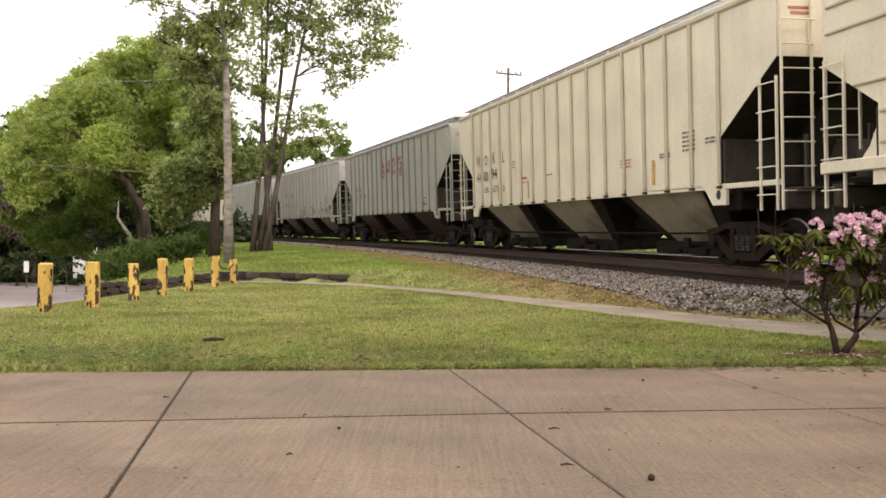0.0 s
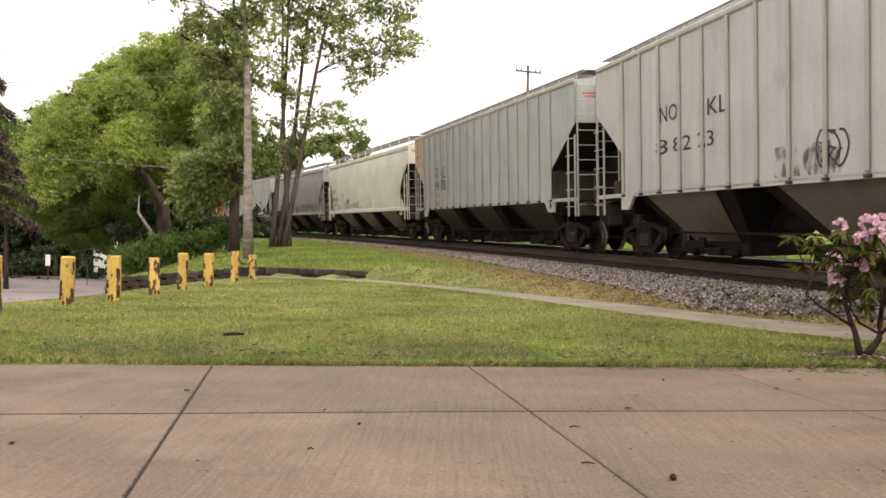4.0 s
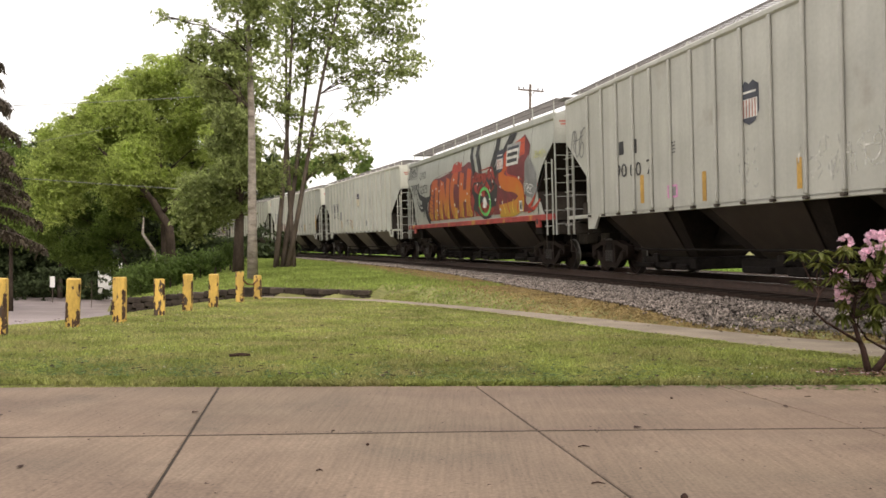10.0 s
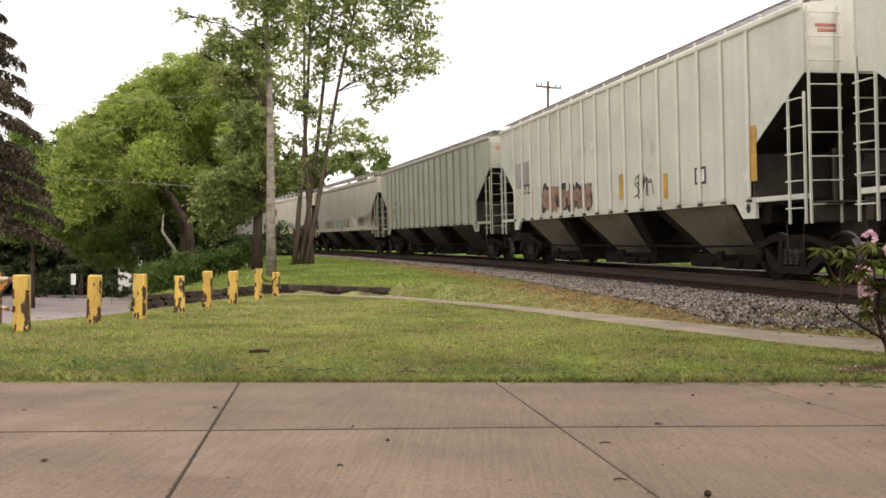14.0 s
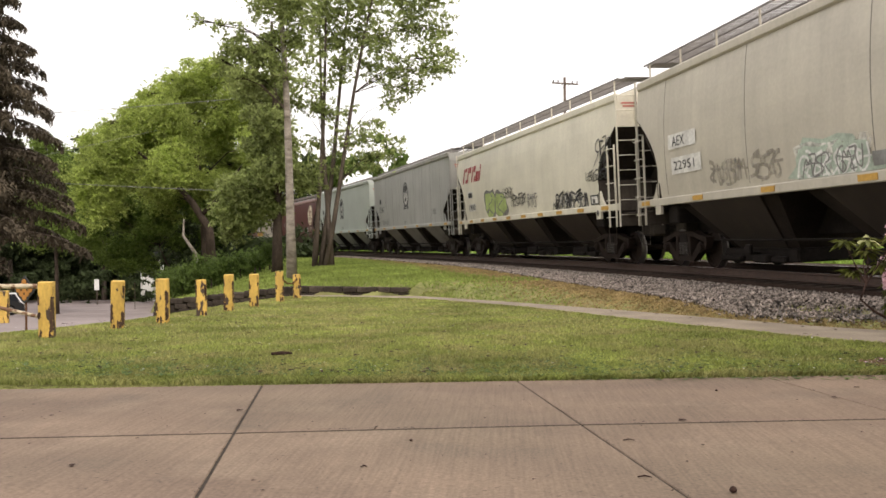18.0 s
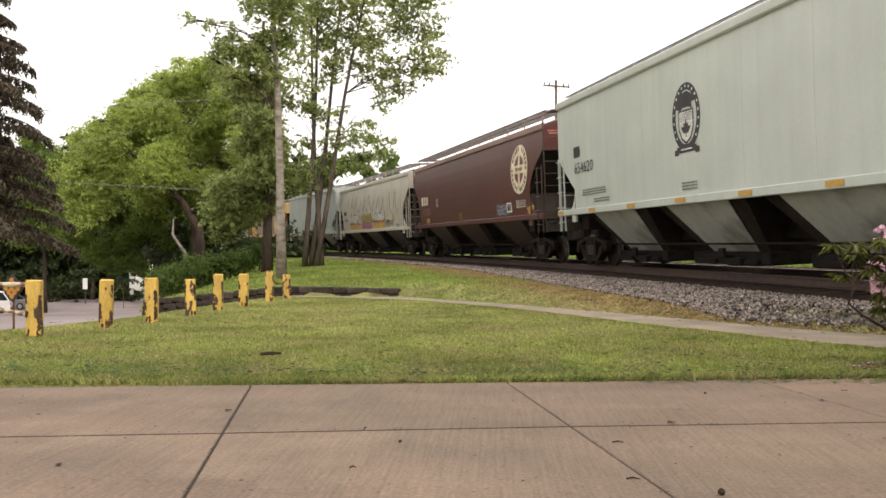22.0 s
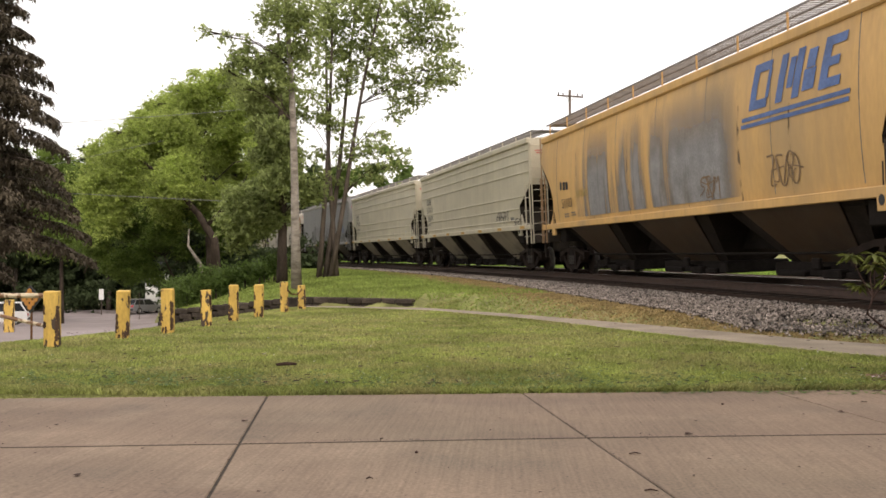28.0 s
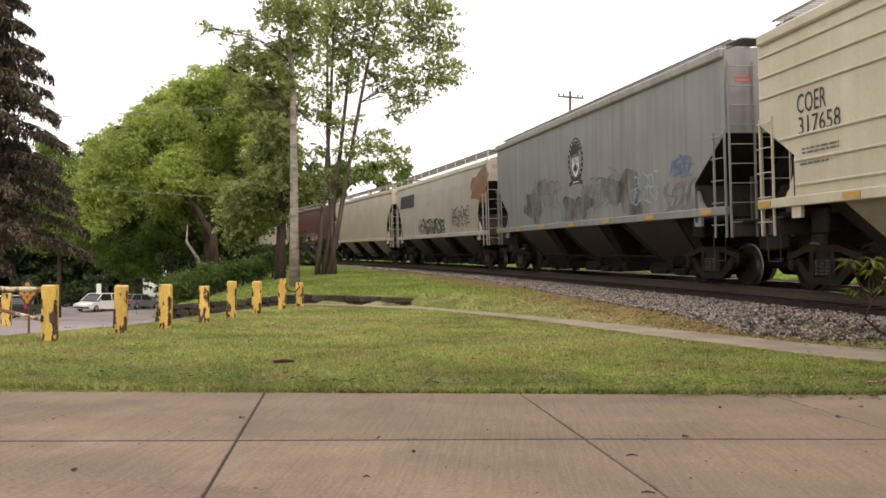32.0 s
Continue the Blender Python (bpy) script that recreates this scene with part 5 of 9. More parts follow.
class Decal:
    """Flat shapes laid onto a wagon's side, following its curve."""

    def __init__(self, car, kind, index):
        self.car, self.sh, self.index, self.layer = car, SHAPES[kind], index, 0

    def put(self, name, pts, faces, ink_name, label=""):
        lift = 0.004 + 0.00016 * self.layer + (0.007 if self.sh["belly"] > 0.1 else 0.002)
        self.layer += 1
        f, pts = Form(), [(x, max(z, self.sh["low"] + 0.07)) for x, z in pts]
        f.add([(x, -side_y(self.sh, min(max(z, self.sh["low"]), self.sh["top"])) - lift, z) for x, z in pts], faces)
        me = f.mesh(name, fix=False)
        part(name, me, INKS[ink_name], self.car, label)

    def rect(self, name, x, z, w, h, ink_name, shear=0.0, rows=2, label=""):
        pts, faces = [], []
        for i in range(rows + 1):
            zz = -h / 2 + h * i / rows
            pts += [(x - w / 2 + shear * zz, z + zz), (x + w / 2 + shear * zz, z + zz)]
        faces = [(2 * i, 2 * i + 1, 2 * i + 3, 2 * i + 2) for i in range(rows)]
        self.put(name, pts, faces, ink_name, label)

    def blob(self, name, x, z, w, h, ink_name, rng, rough=0.18, n=18, power=2.6, label=""):
        pts = [(x, z)]
        ph = [rng.uniform(0, 6.28) for _ in range(4)]
        for k in range(n):
            a = 2 * math.pi * k / n
            r = 1 + rough * (math.sin(2 * a + ph[0]) * 0.5 + math.sin(3 * a + ph[1]) * 0.6 + math.sin(5 * a + ph[2]) * 0.45 + math.sin(8 * a + ph[3]) * 0.3)
            c, s = math.cos(a), math.sin(a)
            k2 = (abs(c) ** power + abs(s) ** power) ** (-1 / power)
            pts.append((x + w / 2 * r * k2 * c, z + h / 2 * r * k2 * s))
        self.put(name, pts, [(0, k + 1, (k + 1) % n + 1) for k in range(n)], ink_name, label)

    def stroke(self, name, line, width, ink_name, label="", taper=0.0):
        if taper:  # rounded, narrowing line
            for _ in range(2):
                line = [line[0]] + [(p[0] * k + q[0] * (1 - k), p[1] * k + q[1] * (1 - k)) for p, q in zip(line, line[1:]) for k in (0.75, 0.25)] + [line[-1]]
        pts, n = [], len(line)
        across = (1, -1) if width < 0.2 else (1, 0.6, 0.2, -0.2, -0.6, -1)  # a broad line follows the bulging side
        for i, (x, z) in enumerate(line):
            ax, az = line[max(0, i - 1)]
            bx, bz = line[min(n - 1, i + 1)]
            L = math.hypot(bx - ax, bz - az) or 1
            nx, nz = -(bz - az) / L * width * (1 - taper * i / (n - 1)) / 2, (bx - ax) / L * width * (1 - taper * i / (n - 1)) / 2
            pts += [(x + nx * k, z + nz * k) for k in across]
        m = len(across)
        self.put(name, pts, [(m * i + j, m * i + j + 1, m * i + m + j + 1, m * i + m + j) for i in range(n - 1) for j in range(m - 1)], ink_name, label)

    def scrawl(self, x, z, w, h, ink_name, rng, heavy=0.0):
        """A sprayed tag: quick slanted strokes with hooks and cross bars."""
        faint = ink_name in ("greywave", "faded_pink", "dust", "white", "haze_white")
        count = max(3, min(13, round(1.7 * w / (0.42 * max(0.5, h) + 0.06))))
        step = w / count
        wide = heavy or (0.035 if ink_name == "greywave" else 0.055 if faint and h > 0.7 else min(0.05, 0.02 + 0.03 * h))
        for k in range(count):
            cx, c = x - w / 2 + step * (k + 0.5), rng.uniform(0.75, 1.05)
            hi, lo = z + h * 0.5 * rng.uniform(0.6, 1.0), z - h * 0.5 * rng.uniform(0.6, 1.0)
            half, q = step * rng.uniform(0.75, 1.15) * rng.choice((-1, 1, 1)), rng.randrange(6)
            slant = rng.uniform(-0.3, 0.9) * step
            line = (
                [(-half, lo), (-half * 0.5, hi), (0.1 * half, z), (half * 0.5, hi), (half, lo)],
                [(half, hi), (-half * 0.6, hi - 0.1 * h), (-half, z + 0.1 * h), (half * 0.7, z - 0.08 * h), (half, lo + 0.1 * h), (-half, lo)],
                [(-half, hi), (-half * 0.7, lo), (half * 0.2, lo + 0.05 * h), (half, z), (half * 0.7, hi)],
                [(-half, lo), (-half * 0.8, hi), (half * 0.5, hi - 0.04 * h), (half * 0.7, z + 0.05 * h), (-half * 0.6, z - 0.03 * h), (half, lo)],
                [(-half, hi - 0.05 * h), (half, hi), (-half * 0.8, lo), (half, lo + 0.06 * h)],
                [(half * 0.8, hi), (0, hi * 0.98 + z * 0.02), (-half, z), (-half * 0.2, lo), (half * 0.9, lo + 0.12 * h), (half * 0.5, z - 0.05 * h), (0, z - 0.04 * h)],
            )[q]
            line = [(cx + a * c + slant * (b - z) / max(h, 0.1), b) for a, b in line]
            self.stroke("graffiti_tag", line, wide, ink_name, "sprayed graffiti scrawl", 0.35)
            if k % 3 == 1:
                self.stroke("graffiti_tag", [(cx - half * 1.3, z + h * rng.uniform(-0.1, 0.2)), (cx, z + h * 0.05), (cx + half * 1.4, z + h * rng.uniform(-0.05, 0.2))], wide * 0.8, ink_name, "", 0.4)

    def bubble(self, x, z, w, h, style, rng):
        """A fat outlined graffiti letter."""
        fill, edge, extra = dict(fire=("fire", "brown", "gold"), fire2=("fire2", "brown", "orange"), black=("ink", "darkgrey", "darkgrey"), brown=("brown", "ink", "rusty_red"),
                                 palegreen=("palegreen", "white", "dust"), green=("green", "ink", "palegreen"), orange=("orange", "ink", "plate"), pinky=("magenta", "ink", "gold"))[style]
        if style == "green":
            edge = "dust"
        if style in ("orange", "pinky") and w > 1.0:  # two-toned round letters, side by side
            n = 2
            for k in range(n):
                q, up = x + (k - (n - 1) / 2) * w * 0.49, rng.uniform(-0.04, 0.04)
                rim = edge if w > 1.42 and style == "orange" and x > 0 else "brown"
                self.blob("graffiti_outline", q, z + up, w * 0.53, h * 1.02, rim, rng, 0.08, 24, 4)
                self.blob("graffiti_letter", q, z - h * 0.2 + up, w * 0.485, h * 0.58, fill, rng, 0.05, 24, 3, "round sprayed graffiti letter")
                self.blob("graffiti_letter", q, z + h * 0.26 + up, w * 0.48, h * 0.45, "plate" if style == "orange" else "olive", rng, 0.22, 28, 4)
                if style == "pinky":
                    self.blob("graffiti_letter", q + 0.06, z - h * 0.1 + up, w * 0.2, h * 0.2, "paleblue", rng, 0.3, 14, 2)
                self.stroke("graffiti_outline", [(q - w * 0.1, z - h * 0.34), (q - w * 0.04, z - h * 0.05), (q + w * 0.09, z - h * 0.02), (q + w * 0.1, z - h * 0.3)], 0.025, rim, "", 0.3)
                for j in (-1, 0, 1):  # hooked inner lines of the upper half
                    g = q + j * w * 0.13
                    self.stroke("graffiti_outline", [(g - w * 0.05, z + h * 0.08), (g - w * 0.03, z + h * 0.4), (g + w * 0.04, z + h * 0.44), (g + w * 0.05, z + h * rng.uniform(0.12, 0.28))], 0.035, "ink", "", 0.4)
            return
        if style == "black":  # dense black writing over a grey haze
            self.blob("graffiti_fill", x, z, w * 1.1, h * 0.9, "haze_black", rng, 0.3, label="sooty sprayed haze")
            self.scrawl(x, z, w * 1.15, h * 1.1, "ink", rng, 0.07)
            self.scrawl(x + 0.03, z - 0.02, w * 0.9, h * 0.7, "haze_white", rng, 0.04)
            return
        if style == "brown":  # pinkish letters, outlined in black, on a brown haze
            n = 3
            for k in range(n):
                q = x + (k - 1) * w * 0.31
                self.blob("graffiti_outline", q, z, w * 0.36, h * rng.uniform(0.85, 1.05), "ink", rng, 0.3, 22, 3.5)
                self.blob("graffiti_letter", q, z, w * 0.30, h * 0.8, "faded_brown", rng, 0.3, 22, 3.5, "sprayed brown graffiti letter")
                self.stroke("graffiti_outline", [(q - w * 0.1, z + h * 0.2), (q, z - h * 0.1), (q + w * 0.1, z + h * 0.15)], 0.04, "ink")
            return
        if style == "palegreen":
            self.blob("graffiti_outline", x, z, w * 1.02, h * 1.02, "haze_white", rng, 0.2, 18, 5)
            self.blob("graffiti_letter", x, z, w * 0.9, h * 0.9, "palegreen", rng, 0.14, 18, 5, "faded green graffiti letter")
            self.scrawl(x, z, w * 0.8, h * 0.7, "white", rng, 0.05)
            self.scrawl(x, z + 0.02, w * 0.6, h * 0.6, "dust", rng, 0.035)
            return
        self.blob("graffiti_outline", x, z, w * 1.02, h * 1.02, edge, rng, 0.16)
        self.blob("graffiti_letter", x, z, w * 0.86, h * 0.88, fill, rng, 0.16, label="fat sprayed graffiti letter")
        if extra in ("gold", "plate", "orange"):
            self.blob("graffiti_letter", x, z + (0.22 if extra == "plate" else -0.25) * h, w * 0.7, h * 0.36, extra, rng, 0.25)
        line = [(x + w * 0.22 * math.sin(i * 0.9 + z), z - h * 0.34 + h * 0.68 * i / 8) for i in range(9)]
        self.stroke("graffiti_outline", line, 0.05, edge)

    def ring(self, name, x, z, w, h, ink_name, thick=0.13, label=""):
        n, pts = 28, []
        for k in range(n):
            c, s = math.cos(2 * math.pi * k / n), math.sin(2 * math.pi * k / n)
            pts += [(x + w / 2 * c, z + h / 2 * s), (x + (w / 2 - thick) * c, z + (h / 2 - thick) * s)]
        self.put(name, pts, [(2 * k, 2 * k + 1, (2 * k + 3) % (2 * n), (2 * k + 2) % (2 * n)) for k in range(n)], ink_name, label)


def fire_wall(d, rng):
    """Tall flaming graffiti letters, a horned black shape and a green ring on one wagon."""
    def poly(name, pts, color, label=""):
        """A filled outline in low bands, so that it follows the bulging side."""
        def cuts(z):
            return sorted(a[0] + (b[0] - a[0]) * (z - a[1]) / (b[1] - a[1]) for a, b in zip(pts, pts[1:] + pts[:1]) if (a[1] > z) != (b[1] > z))
        zs = np.linspace(min(q[1] for q in pts), max(q[1] for q in pts), 20)
        v, f, rows = [], [], []
        for z in zs:
            xs = cuts(min(max(z, zs[0] + 0.004), zs[-1] - 0.004))
            rows.append(range(len(v), len(v) + len(xs)))
            v += [(x, z) for x in xs]
        for lo, hi in zip(rows, rows[1:]):
            if len(lo) == len(hi):
                f += [(lo[k], lo[k + 1], hi[k + 1], hi[k]) for k in range(0, len(lo) - 1, 2)]
            else:  # a notch opens or closes: span it whole
                f.append((lo[0], lo[-1], hi[-1], hi[0]))
        d.put(name, v, f, color, label)
    poly("graffiti_backing", [(-4.7, 1.71), (-4.75, 2.2), (-4.4, 2.8), (-4.3, 3.25), (-3.7, 3.42), (-3.1, 3.36), (-2.6, 3.52), (-1.9, 3.46), (-1.5, 3.5), (-0.8, 3.56), (0.2, 3.6), (0.8, 3.72), (1.35, 3.6), (1.4, 2.9),
                              (1.15, 2.3), (1.3, 1.71)], "magenta_dark", "dark red sprayed backing of the letters")
    for line, w in (([(-4.35, 1.76), (-4.2, 2.4), (-3.95, 3.1)], 0.52), ([(-4.0, 3.12), (-3.6, 3.2), (-3.2, 3.16)], 0.4), ([(-3.55, 1.76), (-3.45, 2.4), (-3.25, 3.1)], 0.46), ([(-2.85, 1.76), (-2.75, 2.5), (-2.55, 3.25)], 0.5),
                    ([(-2.5, 3.15), (-2.25, 2.5), (-2.05, 1.9)], 0.42), ([(-1.9, 1.76), (-1.85, 2.5), (-1.7, 3.3)], 0.46), ([(-0.45, 3.2), (-0.9, 3.3), (-1.2, 3.0), (-1.25, 2.4), (-1.1, 1.95), (-0.6, 1.88)], 0.46),
                    ([(-0.1, 1.76), (-0.05, 2.6), (0.1, 3.38)], 0.5), ([(0.0, 2.5), (0.4, 2.54), (0.8, 2.5)], 0.42), ([(0.75, 1.76), (0.8, 2.6), (0.98, 3.45)], 0.5)):
        d.stroke("graffiti_letter", line, w, "flame", "tall flaming sprayed letter", 0.05)
    for k in range(19):
        x = -4.6 + 0.315 * k
        d.stroke("graffiti_flame", [(x + 0.07 * math.sin(i * 1.4 + k), 1.72 + (0.07 + 0.012 * (k * 7 % 5)) * i) for i in range(6)], 0.085, "fire2" if k % 3 else "gold", "", 0.7)
    for line in ([(6.2, 1.76), (6.7, 1.9), (7.05, 2.15), (7.3, 2.5)], [(6.4, 1.74), (7.0, 1.8), (7.45, 2.05)], [(6.1, 1.9), (6.35, 2.2), (6.5, 2.6)]):
        d.stroke("graffiti_flame", line, 0.17, "fire2", "dark red sprayed flame", 0.7)
    poly("graffiti_letter", [(-1.25, 3.45), (-1.1, 3.75), (-0.85, 3.82), (-0.65, 3.7), (-0.4, 3.84), (-0.15, 3.72), (0.02, 3.8), (0.05, 3.45)], "fire2")
    poly("graffiti_backing", [(1.2, 1.72), (1.0, 2.6), (1.6, 3.3), (2.6, 3.1), (3.4, 3.35), (4.0, 2.6), (4.1, 1.72)], "haze_red", "dark red sprayed haze")
    poly("graffiti_backing", [(3.4, 1.72), (3.5, 2.6), (4.0, 3.1), (4.6, 3.75), (5.6, 3.85), (6.25, 4.05), (6.75, 3.7), (6.6, 3.1), (6.2, 2.5), (6.4, 1.9), (6.9, 1.72)], "magenta_dark", "dark red sprayed haze")
    poly("graffiti_backing", [(6.3, 2.2), (6.35, 3.2), (6.6, 3.4), (6.95, 3.1), (7.25, 2.8), (7.3, 2.3), (6.9, 2.1)], "darkgrey")
    d.stroke("graffiti_letter", [(6.3, 3.72), (5.6, 3.66), (4.9, 3.5), (4.35, 3.2), (4.25, 2.85), (4.7, 2.66), (5.4, 2.62), (6.0, 2.4), (6.0, 2.05), (5.5, 1.86), (4.6, 1.82), (4.0, 1.78)], 0.52, "flame", "large flaming sprayed letter", 0.12)
    d.stroke("graffiti_flame", [(6.2, 3.5), (5.4, 3.42), (4.8, 3.2), (4.75, 2.95), (5.4, 2.85), (6.1, 2.7)], 0.07, "fire2", "", 0.3)
    for k in range(6):
        d.stroke("graffiti_flame", [(4.0 + 0.42 * k + 0.08 * math.sin(i + k), 1.72 + 0.11 * i) for i in range(5)], 0.07, "gold" if k % 2 else "fire2", "", 0.6)
    d.blob("graffiti_shape", 2.6, 2.3, 2.2, 1.5, "ink", rng, 0.3, label="black sprayed shape")
    for line, w in (([(2.0, 2.7), (1.5, 3.3), (1.1, 3.9), (1.2, 4.3)], 0.3), ([(2.3, 2.8), (2.1, 3.4), (1.75, 3.9), (1.9, 4.32)], 0.32), ([(3.0, 2.8), (3.5, 3.4), (3.85, 3.9), (3.9, 4.32)], 0.4),
                    ([(3.2, 2.7), (4.1, 3.3), (4.9, 3.9), (5.4, 4.32)], 0.42)):
        d.stroke("graffiti_arm", line, w, "ink", "curling black sprayed arm")
    for line, w, thin in (([(-5.2, 2.6), (-5.69, 2.72), (-6.12, 2.86), (-6.3, 3.12), (-6.19, 3.42)], 0.34, 0.9), ([(-5.2, 2.58), (-4.75, 2.6), (-4.32, 2.68), (-4.12, 2.9), (-4.22, 3.2)], 0.34, 0.9),
                          ([(-5.3, 2.35), (-5.62, 2.17), (-5.98, 2.24), (-6.3, 2.5), (-6.42, 2.78)], 0.2, 0.85), ([(-5.4, 2.5), (-5.75, 2.38), (-6.0, 2.45), (-6.1, 2.62)], 0.16, 0.8),
                          ([(-5.15, 2.6), (-5.0, 2.17), (-4.85, 1.9), (-4.5, 1.68)], 0.5, 0.5), ([(-5.2, 2.45), (-5.4, 2.1), (-5.45, 1.9)], 0.2, 0.8)):
        d.stroke("graffiti_horn", line, w, "ink", "curved black sprayed horn", thin)
    d.blob("graffiti_shape", -5.2, 2.52, 0.85, 0.5, "ink", rng, 0.2, label="black sprayed shape")
    d.ring("graffiti_ring", 2.6, 2.2, 1.25, 1.0, "lime", 0.11)
    d.blob("graffiti_letter", 2.6, 2.15, 0.42, 0.34, "white", rng, 0.15)
    d.rect("notice_plate", 5.35, 3.62, 1.15, 0.52, "patch_grey", 0.1, label="pale slogan panel")
    for z in (3.73, 3.52):
        d.rect("painted_block", 5.35, z, 0.95, 0.12, "shield", 0.1)
    for _ in range(26):
        d.blob("graffiti_dot", rng.uniform(-4.2, 6.4), rng.uniform(1.85, 3.3), 0.09, 0.1, "white", rng, 0.1, 8)


def dress(index, car, kind, marks, font):
    d, rng = Decal(car, kind, index), random.Random(300 + index)
    if index == 8:
        fire_wall(d, rng)
        marks = [m for m in marks if m[0] not in "GSO"]
    if index == 4:  # rust-stained end above the cut
        d.put("stain", [(-7.5, 3.6), (-8.4, 4.42), (-7.3, 4.42), (-6.8, 4.4), (-6.75, 3.3), (-6.8, 2.45), (-6.9, 2.42), (-8.4, 3.44)], [(0, k, k % 7 + 1) for k in range(1, 8)], "rust_pale", "pale rust stain")
    if index == 2:  # worn lettering, half flaked away
        marks = [m[:5] + ("worn_red",) if m[-1] == "red" else m for m in marks]
    if index == 3:
        for x, z, w, q in ((-0.6, 1.75, 1.6, 0.5), (2.3, 1.8, 1.8, 0.6), (4.4, 1.75, 1.4, 0.45), (6.2, 1.8, 1.3, 0.6), (5.3, 2.45, 0.9, 0.5)):
            d.rect("stain", x, z, w, q, "flecked_rust")
    if index == 17:  # a buffed grey ghost of tall letters
        for k in range(11):
            x = -5.9 + 1.15 * k + rng.uniform(-0.15, 0.15)
            foot, top, w = rng.uniform(2.55, 2.8) - 0.04 * k, rng.uniform(3.6, 4.1) - 0.05 * k, rng.uniform(0.75, 1.15)
            line = [(x - 0.1, foot), (x + w * 0.1, foot + 0.45), (x + w * 0.3, top - 0.25), (x + w * 0.5, top), (x + w * 0.6, foot + 0.5), (x + w * 0.85, foot + 0.1), (x + w * 1.05, foot + 0.35)]
            d.stroke("faded_line", line, 0.10, "buffed", "faded grey ghost of painted-over graffiti")
            d.stroke("faded_line", [(a + 0.04, b - 0.05) for a, b in line[1:5]], 0.045, "buffed_line")
        marks = [m for m in marks if m[-1] != "greywave"]
    if index == 12:  # dark rub marks along the foot
        for x, w in ((-4.2, 1.3), (-2.8, 0.9), (1.4, 1.5), (5.4, 1.6)):
            d.scrawl(x, 1.95, w, 0.55, "buffed", rng, 0.09)
    if index == 22:
        for x, z, w, q in ((-3.5, 2.3, 2.2, 1.1), (0.4, 2.0, 1.8, 0.8), (3.6, 2.2, 2.4, 1.0)):
            d.blob("stain", x, z, w, q, "haze_black", rng, 0.4, 26, 2.2)
    marks = [m for m in marks if m[5:] != ("grey",)]
    if index == 13:  # red slanted word mark, as plain strokes
        marks = [m for m in marks if m[-1] != "redlogo"]
        q = -6.85
        for w, lift, hh in ((0.16, 0, 0.62), (0.3, 0.24, 0.15), (0.3, -0.23, 0.15), (0.0, 0, 0), (0.15, 0, 0.62), (0.3, 0.2, 0.24), (0.22, 0, 0), (0.15, 0, 0.62), (0.3, 0.2, 0.24), (0.16, -0.2, 0.24), (0.3, -0.12, 0.4), (0.12, -0.12, 0.4), (0.12, 0, 0.62)):
            if hh:
                d.rect("painted_logo", q + w / 2 + 0.3 * lift, 3.42 + lift, w, hh, "redlogo", 0.3)
            q += w * (0.45 if abs(lift) > 0.19 and w > 0.2 else 1.0) + 0.055
    if index == 19:  # blue slanted word mark over a double bar
        marks = [m for m in marks if m[-1] != "blue"]
        for x, lift, w, hh in ((4.35, 0, 0.2, 0.8), (4.62, 0.32, 0.4, 0.16), (4.62, -0.32, 0.4, 0.16), (4.80, 0, 0.1, 0.5), (5.2, 0, 0.2, 0.8), (5.47, 0.05, 0.17, 0.5), (5.68, 0, 0.2, 0.8),
                               (6.02, 0.17, 0.24, 0.3), (6.02, -0.16, 0.32, 0.34), (6.42, 0, 0.2, 0.8), (6.66, 0.32, 0.4, 0.15), (6.62, 0.0, 0.3, 0.14), (6.66, -0.32, 0.4, 0.15)):
            d.rect("painted_logo", x + 0.25 * lift, 3.62 + lift, w, hh, "blue", 0.25)
        for z in (3.08, 2.96):
            d.rect("painted_logo", 5.6 + 0.25 * (z - 3.6), z, 3.1, 0.075, "blue")
        d.rect("worn_paint", -0.8, 2.85, 9.2, 2.3, "worn_slate", 0.0, 8, "grey-blue bands where the yellow has worn off")
        for x, w in ((-5.2, 0.05), (-4.0, 0.05), (-1.5, 0.06), (1.6, 0.06), (3.75, 0.08), (5.4, 0.05)):
            d.rect("stain", x, 2.6, w, 2.0, "flecked_rust")
    marks = sorted(marks, key=lambda m: 0 if m[0] == "S" else 1 if m[0] == "G" or m[-1] == "plate" else 3 if m[0] == "T" else 2)
    for what, x, z, w, h, *more in marks:
        if what == "S" and more[0] == "darkgrey" and kind == "rib":
            d.rect("painted_patch", x, z, w, h, "patch_grey")
        elif what == "T":
            v, f = font[more[0]]
            d.put("lettering", [(x + p[0] * w, z + p[1] * h) for p in v], f, more[1])
        elif what == "B" and more[0].startswith("tiny"):
            rows = max(1, min(5, round(h / 0.07)))
            for i in range(rows):
                zz, q = z + h / 2 - h * (i + 0.5) / rows, x - w / 2
                while q < x + w / 2 - 0.03:
                    ln = min(rng.uniform(0.06, 0.2), x + w / 2 - q)
                    d.rect("small_print", q + ln / 2, zz, ln, min(0.035, h / rows * 0.6), more[0], rows=1)
                    q += ln + 0.03
        elif what == "B":
            logo = more[0] in ("redlogo", "blue", "creamy") and h > 0.2
            d.rect("stripe" if more[0] == "amber" else "painted_block", x, z, w * (0.8 if logo else 1), h, more[0], 0.2 if more[0] in ("redlogo", "blue") and h > 0.3 else 0.0)
        elif what == "X":
            d.rect("notice_plate", x, z, w, h, "ink" if more[0] == "box" else more[0] if more[0] in INKS else "plate")
            d.rect("notice_plate", x, z, w * 0.72, h * 0.7, "plate" if more[0] == "box" else "darkgrey", label="small stencilled notice")
